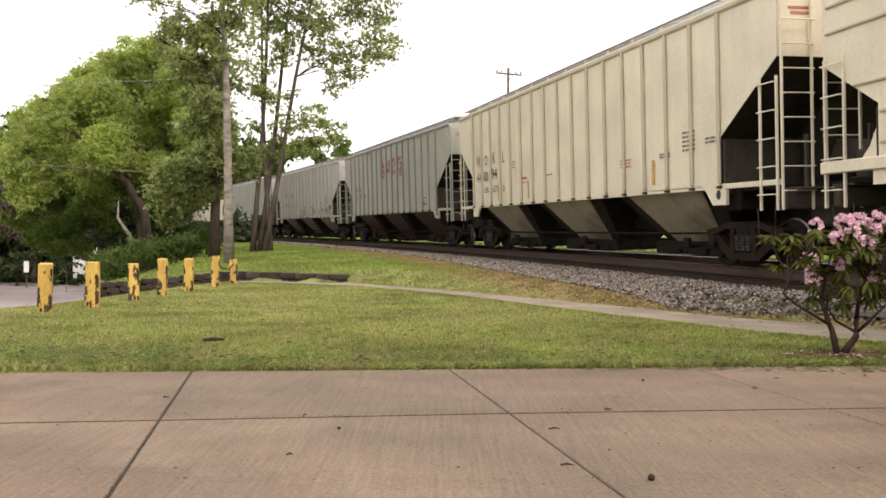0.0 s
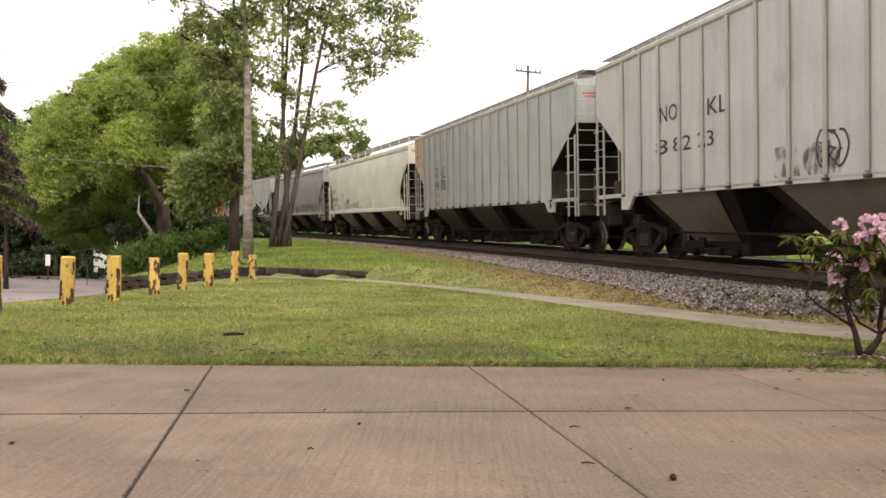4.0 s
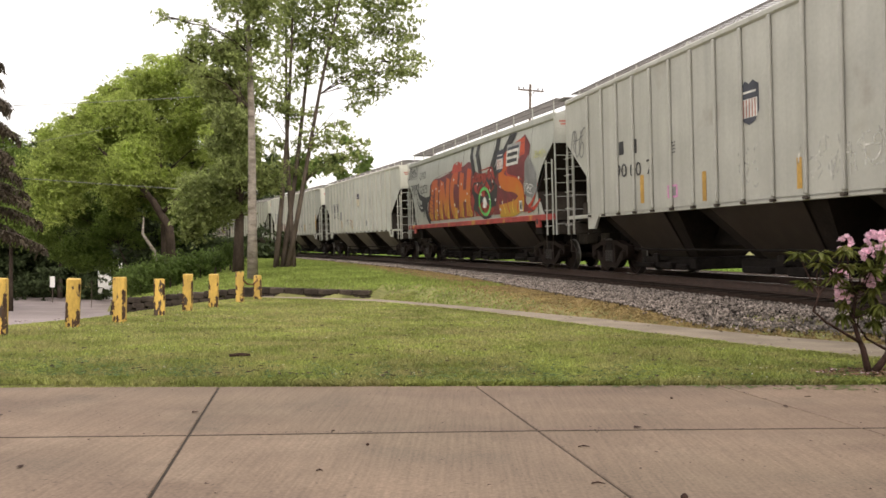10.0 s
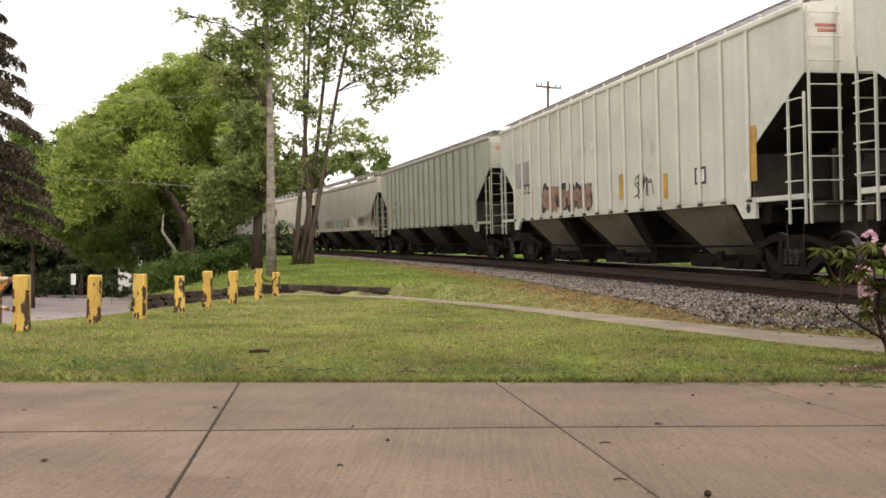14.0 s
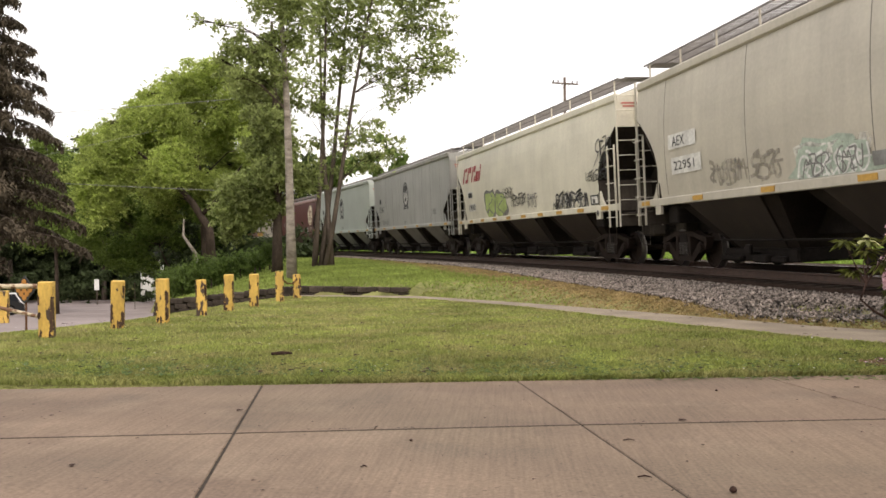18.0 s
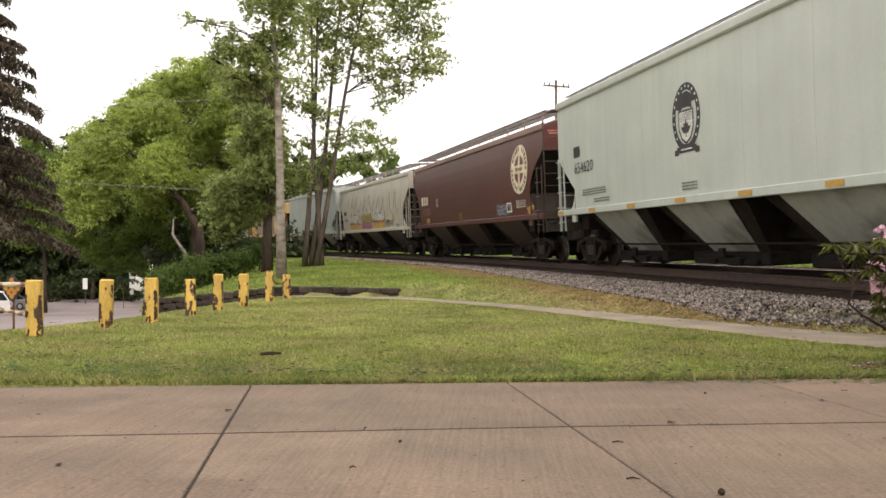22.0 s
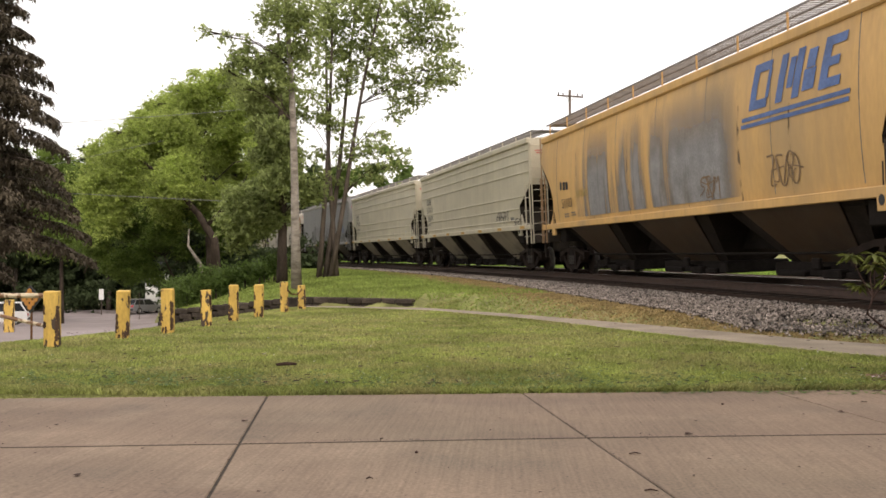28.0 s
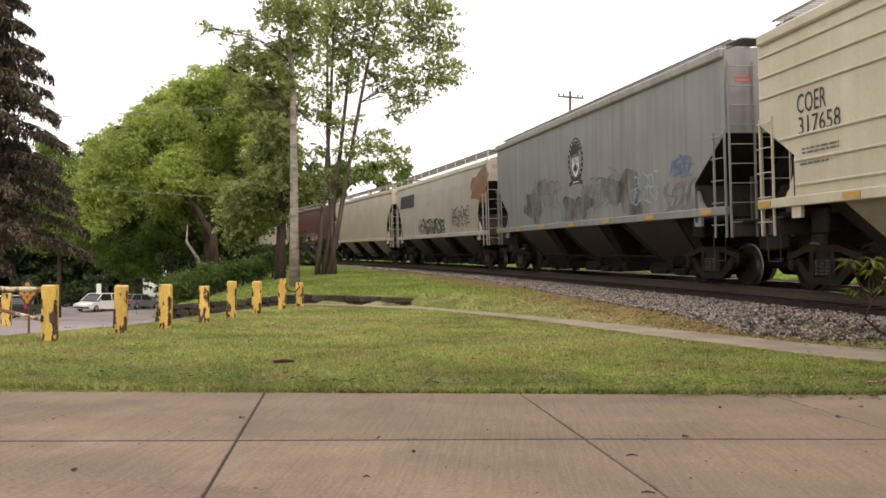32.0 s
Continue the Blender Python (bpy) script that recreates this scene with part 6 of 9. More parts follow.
            d.rect("notice_plate", x - w * 0.12, z - h * 0.1, w * 0.3, h * 0.4, "ink")
        elif what == "S":
            name = more[0].replace("_s", "")
            d.blob("stain" if name in ("rust", "grey", "brownish", "darkgrey") else "painted_patch", x, z, w, h, name, rng, 0.3 if name != "darkgrey" else 0.1, power=3.5)
        elif what == "K":
            d.scrawl(x, z, w, h, more[0], rng)
        elif what == "G":
            d.bubble(x, z, w, h, more[0], rng)
        elif what == "D":
            pts = [(0, 0), (-0.5, 0.38), (-0.36, 0.42), (-0.2, 0.5), (0, 0.42), (0.2, 0.5), (0.36, 0.42), (0.5, 0.38), (0.5, -0.2), (0.3, -0.42), (0, -0.5), (-0.3, -0.42), (-0.5, -0.2)]
            d.put("shield_emblem", [(x + a * w, z + b * h) for a, b in pts], [(0, k, k % 12 + 1) for k in range(1, 13)], "shield", "dark shield emblem with pale lower half")
            d.rect("shield_emblem", x, z - h * 0.12, w * 0.82, h * 0.42, "plate")
            for k in (-2, -1, 0, 1, 2):
                d.rect("shield_emblem", x + k * w * 0.15, z - h * 0.12, w * 0.05, h * 0.4, "rusty_red" if index in (7, 8) else "plate")
            if index == 9:
                low = [(-0.49, 0.1), (0.49, 0.1), (0.48, -0.25), (0.25, -0.4), (0.0, -0.49), (-0.25, -0.4), (-0.48, -0.25)]
                d.put("shield_emblem", [(x + a * w, z + b * h) for a, b in low], [tuple(range(7))], "creamy")
            d.rect("shield_emblem", x, z + h * 0.24, w * 0.7, h * 0.05, "plate")
        elif what == "O" and more[0] == "crest":
            w = min(w, 1.2)
            d.ring("crest_ring", x, z, w, h * 0.93, "ink", 0.15, "dark oval crest")
            for k in range(17):
                q = radians(-40 + 260 * k / 16)
                d.rect("crest_mark", x + (w / 2 - 0.075) * math.cos(q), z + (h * 0.465 - 0.075) * math.sin(q), 0.05, 0.05, "plate", rows=1)
            fan = lambda name, pts, col: d.put(name, [(x, z + sum(p[1] for p in pts) / len(pts) * h)] + [(x + a * w, z + b * h) for a, b in pts], [(0, i + 1, (i + 1) % len(pts) + 1) for i in range(len(pts))], col)
            fan("crest_animal", [(-0.34, 0.14), (-0.3, 0.24), (-0.16, 0.33), (0.04, 0.35), (0.2, 0.3), (0.31, 0.27), (0.34, 0.2), (0.2, 0.18), (0.22, 0.1), (0.1, 0.13), (-0.1, 0.13), (-0.2, 0.09)], "ink")
            fan("crest_shield", [(-0.27, 0.1), (0.27, 0.1), (0.27, -0.16), (0.16, -0.3), (0.0, -0.37), (-0.16, -0.3), (-0.27, -0.16)], "ink")
            fan("crest_shield", [(-0.24, 0.075), (0.24, 0.075), (0.24, -0.15), (0.14, -0.275), (0.0, -0.335), (-0.14, -0.275), (-0.24, -0.15)], "plate")
            for k in range(5):
                d.rect("crest_line", x, z + h * (0.055 - 0.024 * k), w * 0.46, h * 0.008, "ink", rows=1)
            fan("crest_leaf", [(0, -0.02), (0.04, -0.09), (0.09, -0.07), (0.08, -0.13), (0.17, -0.12), (0.14, -0.17), (0.08, -0.22), (0.02, -0.21), (0.015, -0.27), (-0.015, -0.27), (-0.02, -0.21), (-0.08, -0.22),
                               (-0.14, -0.17), (-0.17, -0.12), (-0.08, -0.13), (-0.09, -0.07), (-0.04, -0.09)], "ink")
            d.rect("crest_ribbon", x, z - h * 0.43, w * 0.7, h * 0.085, "ink")
            for e in (-1, 1):
                d.rect("crest_ribbon", x + e * w * 0.37, z - h * 0.46, w * 0.14, h * 0.08, "ink")
            d.rect("crest_mark", x, z - h * 0.43, w * 0.4, h * 0.02, "plate", rows=1)
        elif what == "O":
            d.ring("graffiti_ring", x, z, w, h, "lime", 0.12)
            d.blob("graffiti_letter", x, z + h * 0.35, w * 0.4, h * 0.3, "white", rng, 0.2)
            d.blob("graffiti_letter", x, z - h * 0.1, w * 0.5, h * 0.3, "white", rng, 0.2)
        elif what == "R":
            d.ring("round_emblem", x, z, w, h, "creamy", w * 0.49, "cream round emblem with a dark cross and ring of marks")
            for k in range(26):  # the writing round the rim, as plain bars
                if k % 13 in (5, 12):
                    continue
                q = radians(90 + 360 * (k + 0.5) / 26)
                c, e = math.cos(q), math.sin(q)
                a, b = x + c * w * 0.415, z + e * h * 0.415
                d.stroke("emblem_mark", [(a - c * 0.07, b - e * 0.07), (a + c * 0.07, b + e * 0.07)], 0.10 if k % 3 else 0.07, "brown")
            for a, b in ((-1, -1), (1, -1), (1, 1), (-1, 1)):
                d.put("emblem_quarter", [(x + a * w * 0.055, z + b * h * 0.085), (x + a * w * 0.27, z + b * h * 0.085), (x + a * w * 0.21, z + b * h * 0.2), (x + a * w * 0.12, z + b * h * 0.26), (x + a * w * 0.055, z + b * h * 0.28)],
                      [(0, 1, 2, 3, 4)], "brown")
            for k in range(7):
                d.rect("emblem_mark", x + (k - 3) * w * 0.062, z, w * 0.04, h * (0.085 if k in (0, 5) else 0.06), "brown", rows=1)


MARKS = {}
MARKS[1] = [
    ('T', -6.5, 2.89, 0.26, 0.36, 'N', 'ink'), ('T', -5.73, 2.87, 0.27, 0.34, 'O', 'ink'), ('T', -4.95, 2.9, 0.25, 0.34, 'K', 'ink'),
    ('T', -4.07, 2.86, 0.19, 0.34, 'L', 'ink'), ('T', -6.47, 2.37, 0.43, 0.3, '44', 'ink'), ('T', -5.77, 2.37, 0.43, 0.32, '00', 'ink'),
    ('T', -4.96, 2.41, 0.5, 0.33, '94', 'ink'), ('B', -4.66, 1.81, 0.12, 0.48, 'amber'), ('B', -2.12, 1.8, 0.11, 0.49, 'amber'),
    ('B', -3.26, 2.56, 0.24, 0.24, 'tiny'), ('B', -2.44, 2.13, 0.43, 0.06, 'red'), ('B', -2.44, 2.01, 0.51, 0.09, 'tiny_red'),
    ('B', -5.75, 1.94, 0.43, 0.19, 'tiny'), ('B', -4.94, 1.95, 0.39, 0.22, 'tiny'), ('B', -4.13, 1.93, 0.22, 0.21, 'tiny'),
    ('B', -0.68, 2.12, 0.55, 0.08, 'tiny'), ('B', 6.13, 2.33, 0.43, 0.41, 'tiny'), ('B', 6.84, 2.28, 0.32, 0.14, 'tiny'),
    ('B', 7.11, 2.08, 0.09, 0.97, 'amber'), ('B', 4.81, 1.83, 0.11, 0.49, 'amber'), ('B', 3.65, 2.09, 0.51, 0.21, 'tiny_red'),
    ('B', 5.27, 2.13, 0.39, 0.11, 'tiny'),
]
MARKS[2] = [
    ('B', -0.89, 3.45, 0.77, 0.79, 'red'), ('B', 0.08, 3.5, 0.65, 0.55, 'red'), ('B', 1.0, 3.45, 0.69, 0.74, 'red'),
    ('B', 1.93, 3.43, 0.68, 0.86, 'red'), ('T', -5.65, 2.72, 1.29, 0.26, 'NOKL', 'ink'), ('T', -6.11, 2.33, 0.52, 0.29, '83', 'ink'),
    ('T', -5.22, 2.32, 0.48, 0.28, '39', 'ink'), ('T', -4.35, 2.36, 0.45, 0.25, '96', 'ink'), ('X', 5.32, 1.81, 0.44, 0.29, 'box'),
    ('B', -3.72, 1.95, 0.18, 0.53, 'amber'), ('B', -1.15, 1.92, 0.14, 0.49, 'amber'), ('B', 1.3, 1.93, 0.11, 0.46, 'amber'),
    ('B', 4.69, 1.91, 0.11, 0.48, 'amber'),
]
MARKS[3] = [
    ('T', -5.04, 3.01, 0.76, 0.33, 'NO', 'ink'), ('T', -3.16, 2.93, 0.67, 0.31, 'KL', 'ink'), ('T', -5.36, 2.36, 0.56, 0.3, '8', 'ink'),
    ('T', -4.49, 2.36, 0.73, 0.29, '82', 'ink'), ('T', -3.58, 2.36, 0.59, 0.28, '23', 'ink'), ('X', 5.31, 1.93, 0.42, 0.37, 'box'),
    ('B', 3.92, 1.84, 0.13, 0.42, 'amber'), ('B', 7.08, 2.17, 0.15, 0.77, 'amber'), ('B', 1.36, 1.82, 0.17, 0.45, 'amber'),
    ('K', 0.01, 1.88, 0.67, 0.61, 'ink'), ('K', 4.5, 2.17, 0.6, 0.45, 'dust'), ('S', 6.13, 1.83, 0.63, 0.31, 'rust'),
    ('S', 6.93, 1.68, 0.39, 0.24, 'rust'),
]
MARKS[4] = [
    ('T', -4.98, 2.86, 0.52, 0.37, 'NO', 'ink'), ('T', -4.04, 2.82, 0.56, 0.43, 'KL', 'ink'), ('T', -4.93, 2.34, 0.52, 0.34, '84', 'ink'),
    ('T', -4.04, 2.33, 0.6, 0.42, '78', 'ink'), ('K', -7.79, 3.64, 0.77, 0.79, 'rusty_red'), ('K', -6.38, 2.12, 0.48, 0.32, 'pink'),
    ('K', -4.86, 1.64, 0.59, 0.19, 'rusty_red'), ('B', -6.91, 2.06, 0.14, 1.03, 'amber'),
    ('B', -4.56, 1.81, 0.12, 0.5, 'amber'), ('B', -5.72, 2.06, 0.44, 0.1, 'tiny'), ('B', -4.9, 1.95, 0.44, 0.08, 'tiny'),
]
MARKS[5] = [
    ('T', -6.88, 2.77, 0.92, 0.24, 'NOKL', 'ink'), ('T', -6.56, 2.31, 1.37, 0.24, '846002', 'ink'), ('K', -3.47, 1.98, 0.91, 0.71, 'ink'),
    ('K', -1.67, 1.86, 1.15, 0.33, 'ink'), ('B', -4.21, 1.88, 0.19, 0.44, 'amber'), ('B', -1.06, 1.87, 0.13, 0.45, 'amber'),
    ('B', 1.67, 1.87, 0.1, 0.46, 'amber'), ('B', -7.66, 2.31, 0.13, 0.55, 'amber'), ('B', -4.73, 2.51, 0.3, 0.28, 'tiny'),
    ('B', -6.69, 1.99, 0.96, 0.17, 'tiny'), ('B', -5.82, 1.79, 0.39, 0.27, 'tiny'), ('B', -2.73, 1.81, 0.56, 0.14, 'tiny_red'),
    ('B', -0.31, 1.72, 0.61, 0.08, 'tiny'), ('B', 0.99, 1.71, 0.36, 0.06, 'tiny'),
]
MARKS[6] = [
    ('B', -5.94, 3.48, 1.11, 0.36, 'plate'), ('T', -5.94, 3.47, 0.83, 0.23, 'CMO', 'ink'), ('B', -5.87, 3.02, 1.19, 0.3, 'plate'),
    ('T', -5.87, 3.02, 0.92, 0.2, '23277', 'ink'), ('K', -0.71, 3.48, 3.76, 1.15, 'faded_pink'), ('K', -4.91, 1.95, 1.71, 0.41, 'ink'),
    ('K', -3.38, 1.88, 1.29, 0.36, 'ink'), ('K', -1.86, 1.88, 1.46, 0.57, 'ink'), ('K', 0.36, 1.86, 1.41, 0.51, 'ink'),
    ('K', 2.21, 1.92, 1.34, 0.59, 'ink'), ('K', 3.66, 1.91, 1.07, 0.54, 'ink'), ('K', 5.17, 1.88, 1.33, 0.57, 'ink'),
    ('B', 6.95, 2.18, 0.11, 0.98, 'amber'), ('B', 1.77, 1.9, 0.16, 0.6, 'amber'), ('B', 4.32, 1.96, 0.14, 0.49, 'amber'),
    ('B', 6.76, 3.97, 0.84, 0.11, 'tiny'), ('B', 6.11, 1.87, 0.84, 0.12, 'tiny'), ('X', -4.37, 2.72, 0.33, 0.28, 'box'),
]
MARKS[7] = [
    ('B', -5.1, 2.91, 0.25, 0.3, 'ink'), ('B', -4.42, 2.88, 0.26, 0.31, 'ink'), ('T', -5.13, 2.4, 0.61, 0.32, '90', 'ink'),
    ('T', -4.37, 2.37, 0.57, 0.31, '00', 'ink'), ('T', -3.67, 2.37, 0.29, 0.32, '7', 'ink'), ('D', 0.12, 3.11, 0.58, 0.75, 'dark_shield'),
    ('B', -4.07, 1.92, 0.18, 0.61, 'amber'), ('B', -1.43, 1.81, 0.15, 0.55, 'amber'), ('B', 1.45, 1.82, 0.13, 0.48, 'amber'),
    ('K', 0.08, 2.02, 0.5, 0.77, 'haze_white'), ('K', 2.05, 2.0, 1.1, 0.7, 'haze_white'), ('K', 3.2, 2.05, 0.9, 0.7, 'haze_white'), ('K', -7.75, 3.35, 0.8, 0.9, 'darkgrey'),
    ('B', -2.65, 2.66, 0.26, 0.26, 'tiny'), ('X', -2.68, 1.79, 0.43, 0.26, 'pink'),
]
MARKS[8] = [
    ('T', -5.55, 3.7, 1.01, 0.33, 'CMO', 'ink'), ('T', -5.32, 3.09, 1.17, 0.36, '12373', 'ink'), ('K', -7.35, 3.9, 1.63, 0.63, 'ink'),
    ('K', -6.9, 3.15, 1.16, 0.66, 'ink'), ('G', -2.71, 2.62, 2.25, 2.05, 'fire'), ('G', -0.96, 2.62, 1.61, 1.9, 'fire'),
    ('G', 0.55, 2.55, 1.69, 2.25, 'fire'), ('G', 1.81, 2.5, 0.99, 1.45, 'fire'), ('G', 4.9, 2.69, 1.94, 1.78, 'fire2'),
    ('G', 5.98, 3.05, 0.92, 1.31, 'fire2'), ('G', -5.43, 2.61, 2.04, 1.37, 'black'), ('G', 2.58, 2.7, 1.6, 1.49, 'black'),
    ('S', 2.15, 3.62, 0.38, 1.42, 'ink'), ('S', 3.7, 3.69, 0.48, 1.2, 'ink'), ('S', 4.94, 3.86, 0.45, 0.84, 'ink'),
    ('S', 6.66, 2.7, 0.51, 0.92, 'darkgrey'), ('O', 2.59, 2.22, 1.69, 0.96, 'green_ring'), ('D', 4.19, 3.43, 0.69, 0.78, 'dark_shield'),
    ('B', 5.3, 3.45, 1.04, 0.49, 'plate'), ('B', 5.31, 3.55, 0.87, 0.11, 'ink'), ('B', 5.3, 3.35, 0.84, 0.11, 'ink'),
    ('K', 6.67, 2.4, 0.48, 0.33, 'white'), ('K', 7.52, 3.34, 0.75, 0.24, 'yellowish'), ('X', 5.92, 1.91, 0.25, 0.32, 'plate'),
]
MARKS[9] = [
    ('D', 0.24, 3.22, 0.67, 0.79, 'dark_shield'), ('T', -5.71, 2.98, 0.57, 0.3, 'AT', 'ink'), ('T', -5.02, 2.99, 0.46, 0.29, 'W', 'ink'),
    ('T', -5.74, 2.49, 0.57, 0.3, '87', 'ink'), ('T', -4.98, 2.49, 0.73, 0.32, '215', 'ink'), ('B', 1.55, 1.9, 0.12, 0.51, 'amber'),
    ('B', -1.23, 1.87, 0.16, 0.5, 'amber'), ('B', -3.94, 1.93, 0.15, 0.45, 'amber'), ('X', 2.01, 1.9, 0.26, 0.23, 'box'),
    ('K', -2.57, 2.06, 0.67, 0.35, 'ink'), ('K', -1.57, 1.99, 0.46, 0.44, 'rusty_red'), ('S', -5.63, 2.97, 2.11, 0.54, 'darkgrey'),
    ('S', -4.09, 2.45, 0.91, 0.51, 'darkgrey'),
]
MARKS[10] = [
    ('G', -3.44, 1.98, 2.21, 0.76, 'brown'), ('G', -1.44, 1.91, 1.81, 0.68, 'brown'), ('K', 2.37, 1.97, 0.82, 0.63, 'ink'),
    ('B', 1.24, 2.02, 0.28, 0.6, 'amber'), ('B', 3.43, 1.9, 0.18, 0.54, 'amber'), ('B', 6.72, 2.26, 0.19, 0.97, 'amber'),
    ('X', 4.88, 2.01, 0.43, 0.34, 'box'), ('S', -6.25, 2.85, 1.36, 0.81, 'darkgrey'), ('S', -0.42, 3.06, 0.53, 0.39, 'white'),
    ('T', -5.83, 2.39, 0.61, 0.32, '32', 'ink'), ('B', 6.47, 1.89, 0.26, 0.23, 'plate'),
]
MARKS[11] = [
    ('T', -6.09, 2.73, 0.35, 0.24, 'NO', 'ink'), ('T', -5.32, 2.71, 0.4, 0.28, 'KL', 'ink'), ('T', -6.11, 2.33, 0.38, 0.23, '83', 'ink'),
    ('T', -5.31, 2.35, 0.38, 0.23, '39', 'ink'), ('T', -4.49, 2.36, 0.36, 0.25, '93', 'ink'), ('B', -6.99, 2.2, 0.15, 0.96, 'amber'),
    ('B', -3.88, 1.95, 0.12, 0.46, 'amber'), ('B', -1.69, 1.95, 0.11, 0.49, 'amber'), ('B', -6.16, 1.89, 0.36, 0.2, 'tiny'),
    ('B', -5.38, 1.87, 0.33, 0.23, 'tiny'), ('X', -5.38, 1.65, 0.33, 0.16, 'box'),
]
MARKS[12] = [
    ('B', -6.06, 2.78, 1.33, 0.32, 'plate'), ('T', -6.21, 2.78, 0.6, 0.21, 'AEX', 'ink'), ('B', -5.91, 2.25, 1.41, 0.36, 'plate'),
    ('T', -5.99, 2.25, 0.98, 0.19, '22951', 'ink'), ('G', -1.28, 1.8, 1.09, 0.72, 'palegreen'), ('G', -0.44, 1.8, 0.97, 0.71, 'palegreen'),
    ('B', 0.25, 1.77, 0.35, 0.21, 'darkgrey'), ('S', 3.58, 1.8, 1.22, 0.84, 'white'), ('S', -0.88, 1.82, 2.04, 0.75, 'palegreen_s'),
    ('K', 5.1, 2.05, 1.34, 0.49, 'ink'), ('K', 6.76, 2.15, 1.0, 0.51, 'dust'), ('X', 6.93, 1.75, 0.59, 0.28, 'box'),
    ('S', 7.61, 1.98, 0.4, 0.77, 'rust'),
]
MARKS[13] = [
    ('B', -6.44, 3.44, 0.59, 0.7, 'redlogo'), ('B', -5.79, 3.45, 0.56, 0.67, 'redlogo'), ('B', -5.14, 3.42, 0.44, 0.63, 'redlogo'),
    ('B', -5.82, 2.6, 0.74, 0.27, 'plate'), ('B', -5.82, 2.58, 0.54, 0.19, 'ink'), ('B', -5.59, 2.07, 0.95, 0.29, 'plate'),
    ('T', -5.59, 2.08, 0.88, 0.24, '118160', 'ink'), ('G', -3.04, 2.09, 1.51, 1.12, 'green'), ('G', -1.78, 2.02, 1.48, 1.0, 'green'),
    ('K', -0.73, 2.39, 1.04, 0.45, 'ink'), ('K', 0.34, 2.11, 1.55, 0.47, 'ink'), ('K', 1.71, 2.02, 0.89, 0.55, 'dust'),
    ('K', 3.81, 1.72, 0.34, 0.29, 'ink'), ('G', 4.47, 1.79, 0.94, 0.74, 'black'), ('G', 5.22, 1.79, 0.85, 0.67, 'black'),
    ('G', 5.9, 1.79, 0.64, 0.58, 'black'), ('K', 7.52, 3.02, 0.96, 0.87, 'ink'), ('K', 7.03, 2.41, 1.34, 0.32, 'ink'),
    ('X', 6.78, 1.76, 0.55, 0.27, 'box'),
]
MARKS[14] = [
    ('O', 0.13, 3.23, 1.44, 1.52, 'crest'), ('T', -5.64, 2.67, 1.24, 0.34, '653467', 'ink'), ('B', -6.0, 3.16, 0.44, 0.28, 'ink'),
    ('B', -4.56, 2.96, 0.21, 0.3, 'tiny'), ('B', -5.25, 1.9, 0.78, 0.27, 'tiny'), ('B', -4.38, 1.87, 0.58, 0.2, 'tiny'),
    ('B', -0.12, 1.79, 0.4, 0.13, 'tiny'), ('B', 5.56, 2.17, 0.6, 0.28, 'tiny'),
]
MARKS[15] = [
    ('O', 0.24, 3.21, 1.35, 1.51, 'crest'), ('T', -5.65, 2.72, 1.38, 0.3, '654620', 'ink'), ('B', -6.16, 3.16, 0.48, 0.3, 'ink'),
    ('B', -4.98, 2.02, 1.67, 0.19, 'tiny'), ('B', -4.47, 1.78, 1.04, 0.13, 'tiny'), ('B', 0.3, 1.81, 0.65, 0.19, 'tiny'),
]
MARKS[16] = [
    ('R', 6.74, 3.13, 1.61, 1.64, 'emblem'), ('K', 4.83, 1.83, 1.2, 0.45, 'paleblue'), ('X', 5.6, 1.9, 0.51, 0.34, 'plateline'),
    ('B', 6.82, 1.98, 0.89, 0.27, 'tiny_pale'), ('S', 7.61, 1.76, 0.53, 0.26, 'amber'), ('B', -6.68, 2.69, 0.42, 0.4, 'creamy'),
    ('B', -6.24, 2.68, 0.35, 0.39, 'creamy'), ('B', -5.79, 2.67, 0.38, 0.38, 'creamy'), ('T', -5.96, 2.17, 1.46, 0.34, '472086', 'creamy_t'),
    ('X', -3.92, 2.51, 0.31, 0.32, 'plateline'), ('B', -0.39, 1.79, 0.48, 0.3, 'tiny_amber'), ('B', -5.8, 1.75, 0.53, 0.21, 'amber'),
]
MARKS[17] = [
    ('G', -4.46, 2.05, 1.5, 1.22, 'orange'), ('G', -2.88, 1.99, 1.44, 1.07, 'orange'), ('G', -1.21, 2.0, 1.29, 1.01, 'pinky'),
    ('G', 0.11, 1.99, 1.37, 1.01, 'pinky'), ('G', 1.7, 2.05, 1.45, 1.21, 'orange'), ('G', 3.04, 2.02, 1.41, 1.21, 'orange'),
    ('B', -6.52, 2.74, 0.8, 0.24, 'ink'), ('T', -6.31, 2.28, 1.05, 0.2, '98806', 'ink'), ('K', 4.6, 1.85, 1.04, 0.37, 'ink'),
    ('K', 6.56, 1.65, 0.65, 0.29, 'ink'), ('B', 3.89, 2.21, 0.16, 0.51, 'amber'), ('B', 5.74, 2.19, 0.16, 0.5, 'amber'),
    ('S', 5.38, 1.87, 0.44, 0.29, 'darkgrey'), ('K', -2.87, 3.65, 3.95, 2.14, 'greywave'), ('K', 1.38, 3.32, 3.45, 2.04, 'greywave'),
    ('K', 4.97, 2.85, 2.2, 1.47, 'greywave'), ('K', -7.7, 3.77, 0.97, 0.92, 'ink'),
]
MARKS[18] = [
    ('O', 0.08, 3.26, 1.52, 1.4, 'crest'), ('K', 1.68, 2.12, 1.96, 0.57, 'rusty_red'), ('K', 3.85, 2.07, 1.61, 0.38, 'rusty_red'),
    ('B', -5.88, 2.74, 1.43, 0.25, 'ink'), ('B', 5.74, 2.13, 1.1, 0.54, 'tiny'),
]
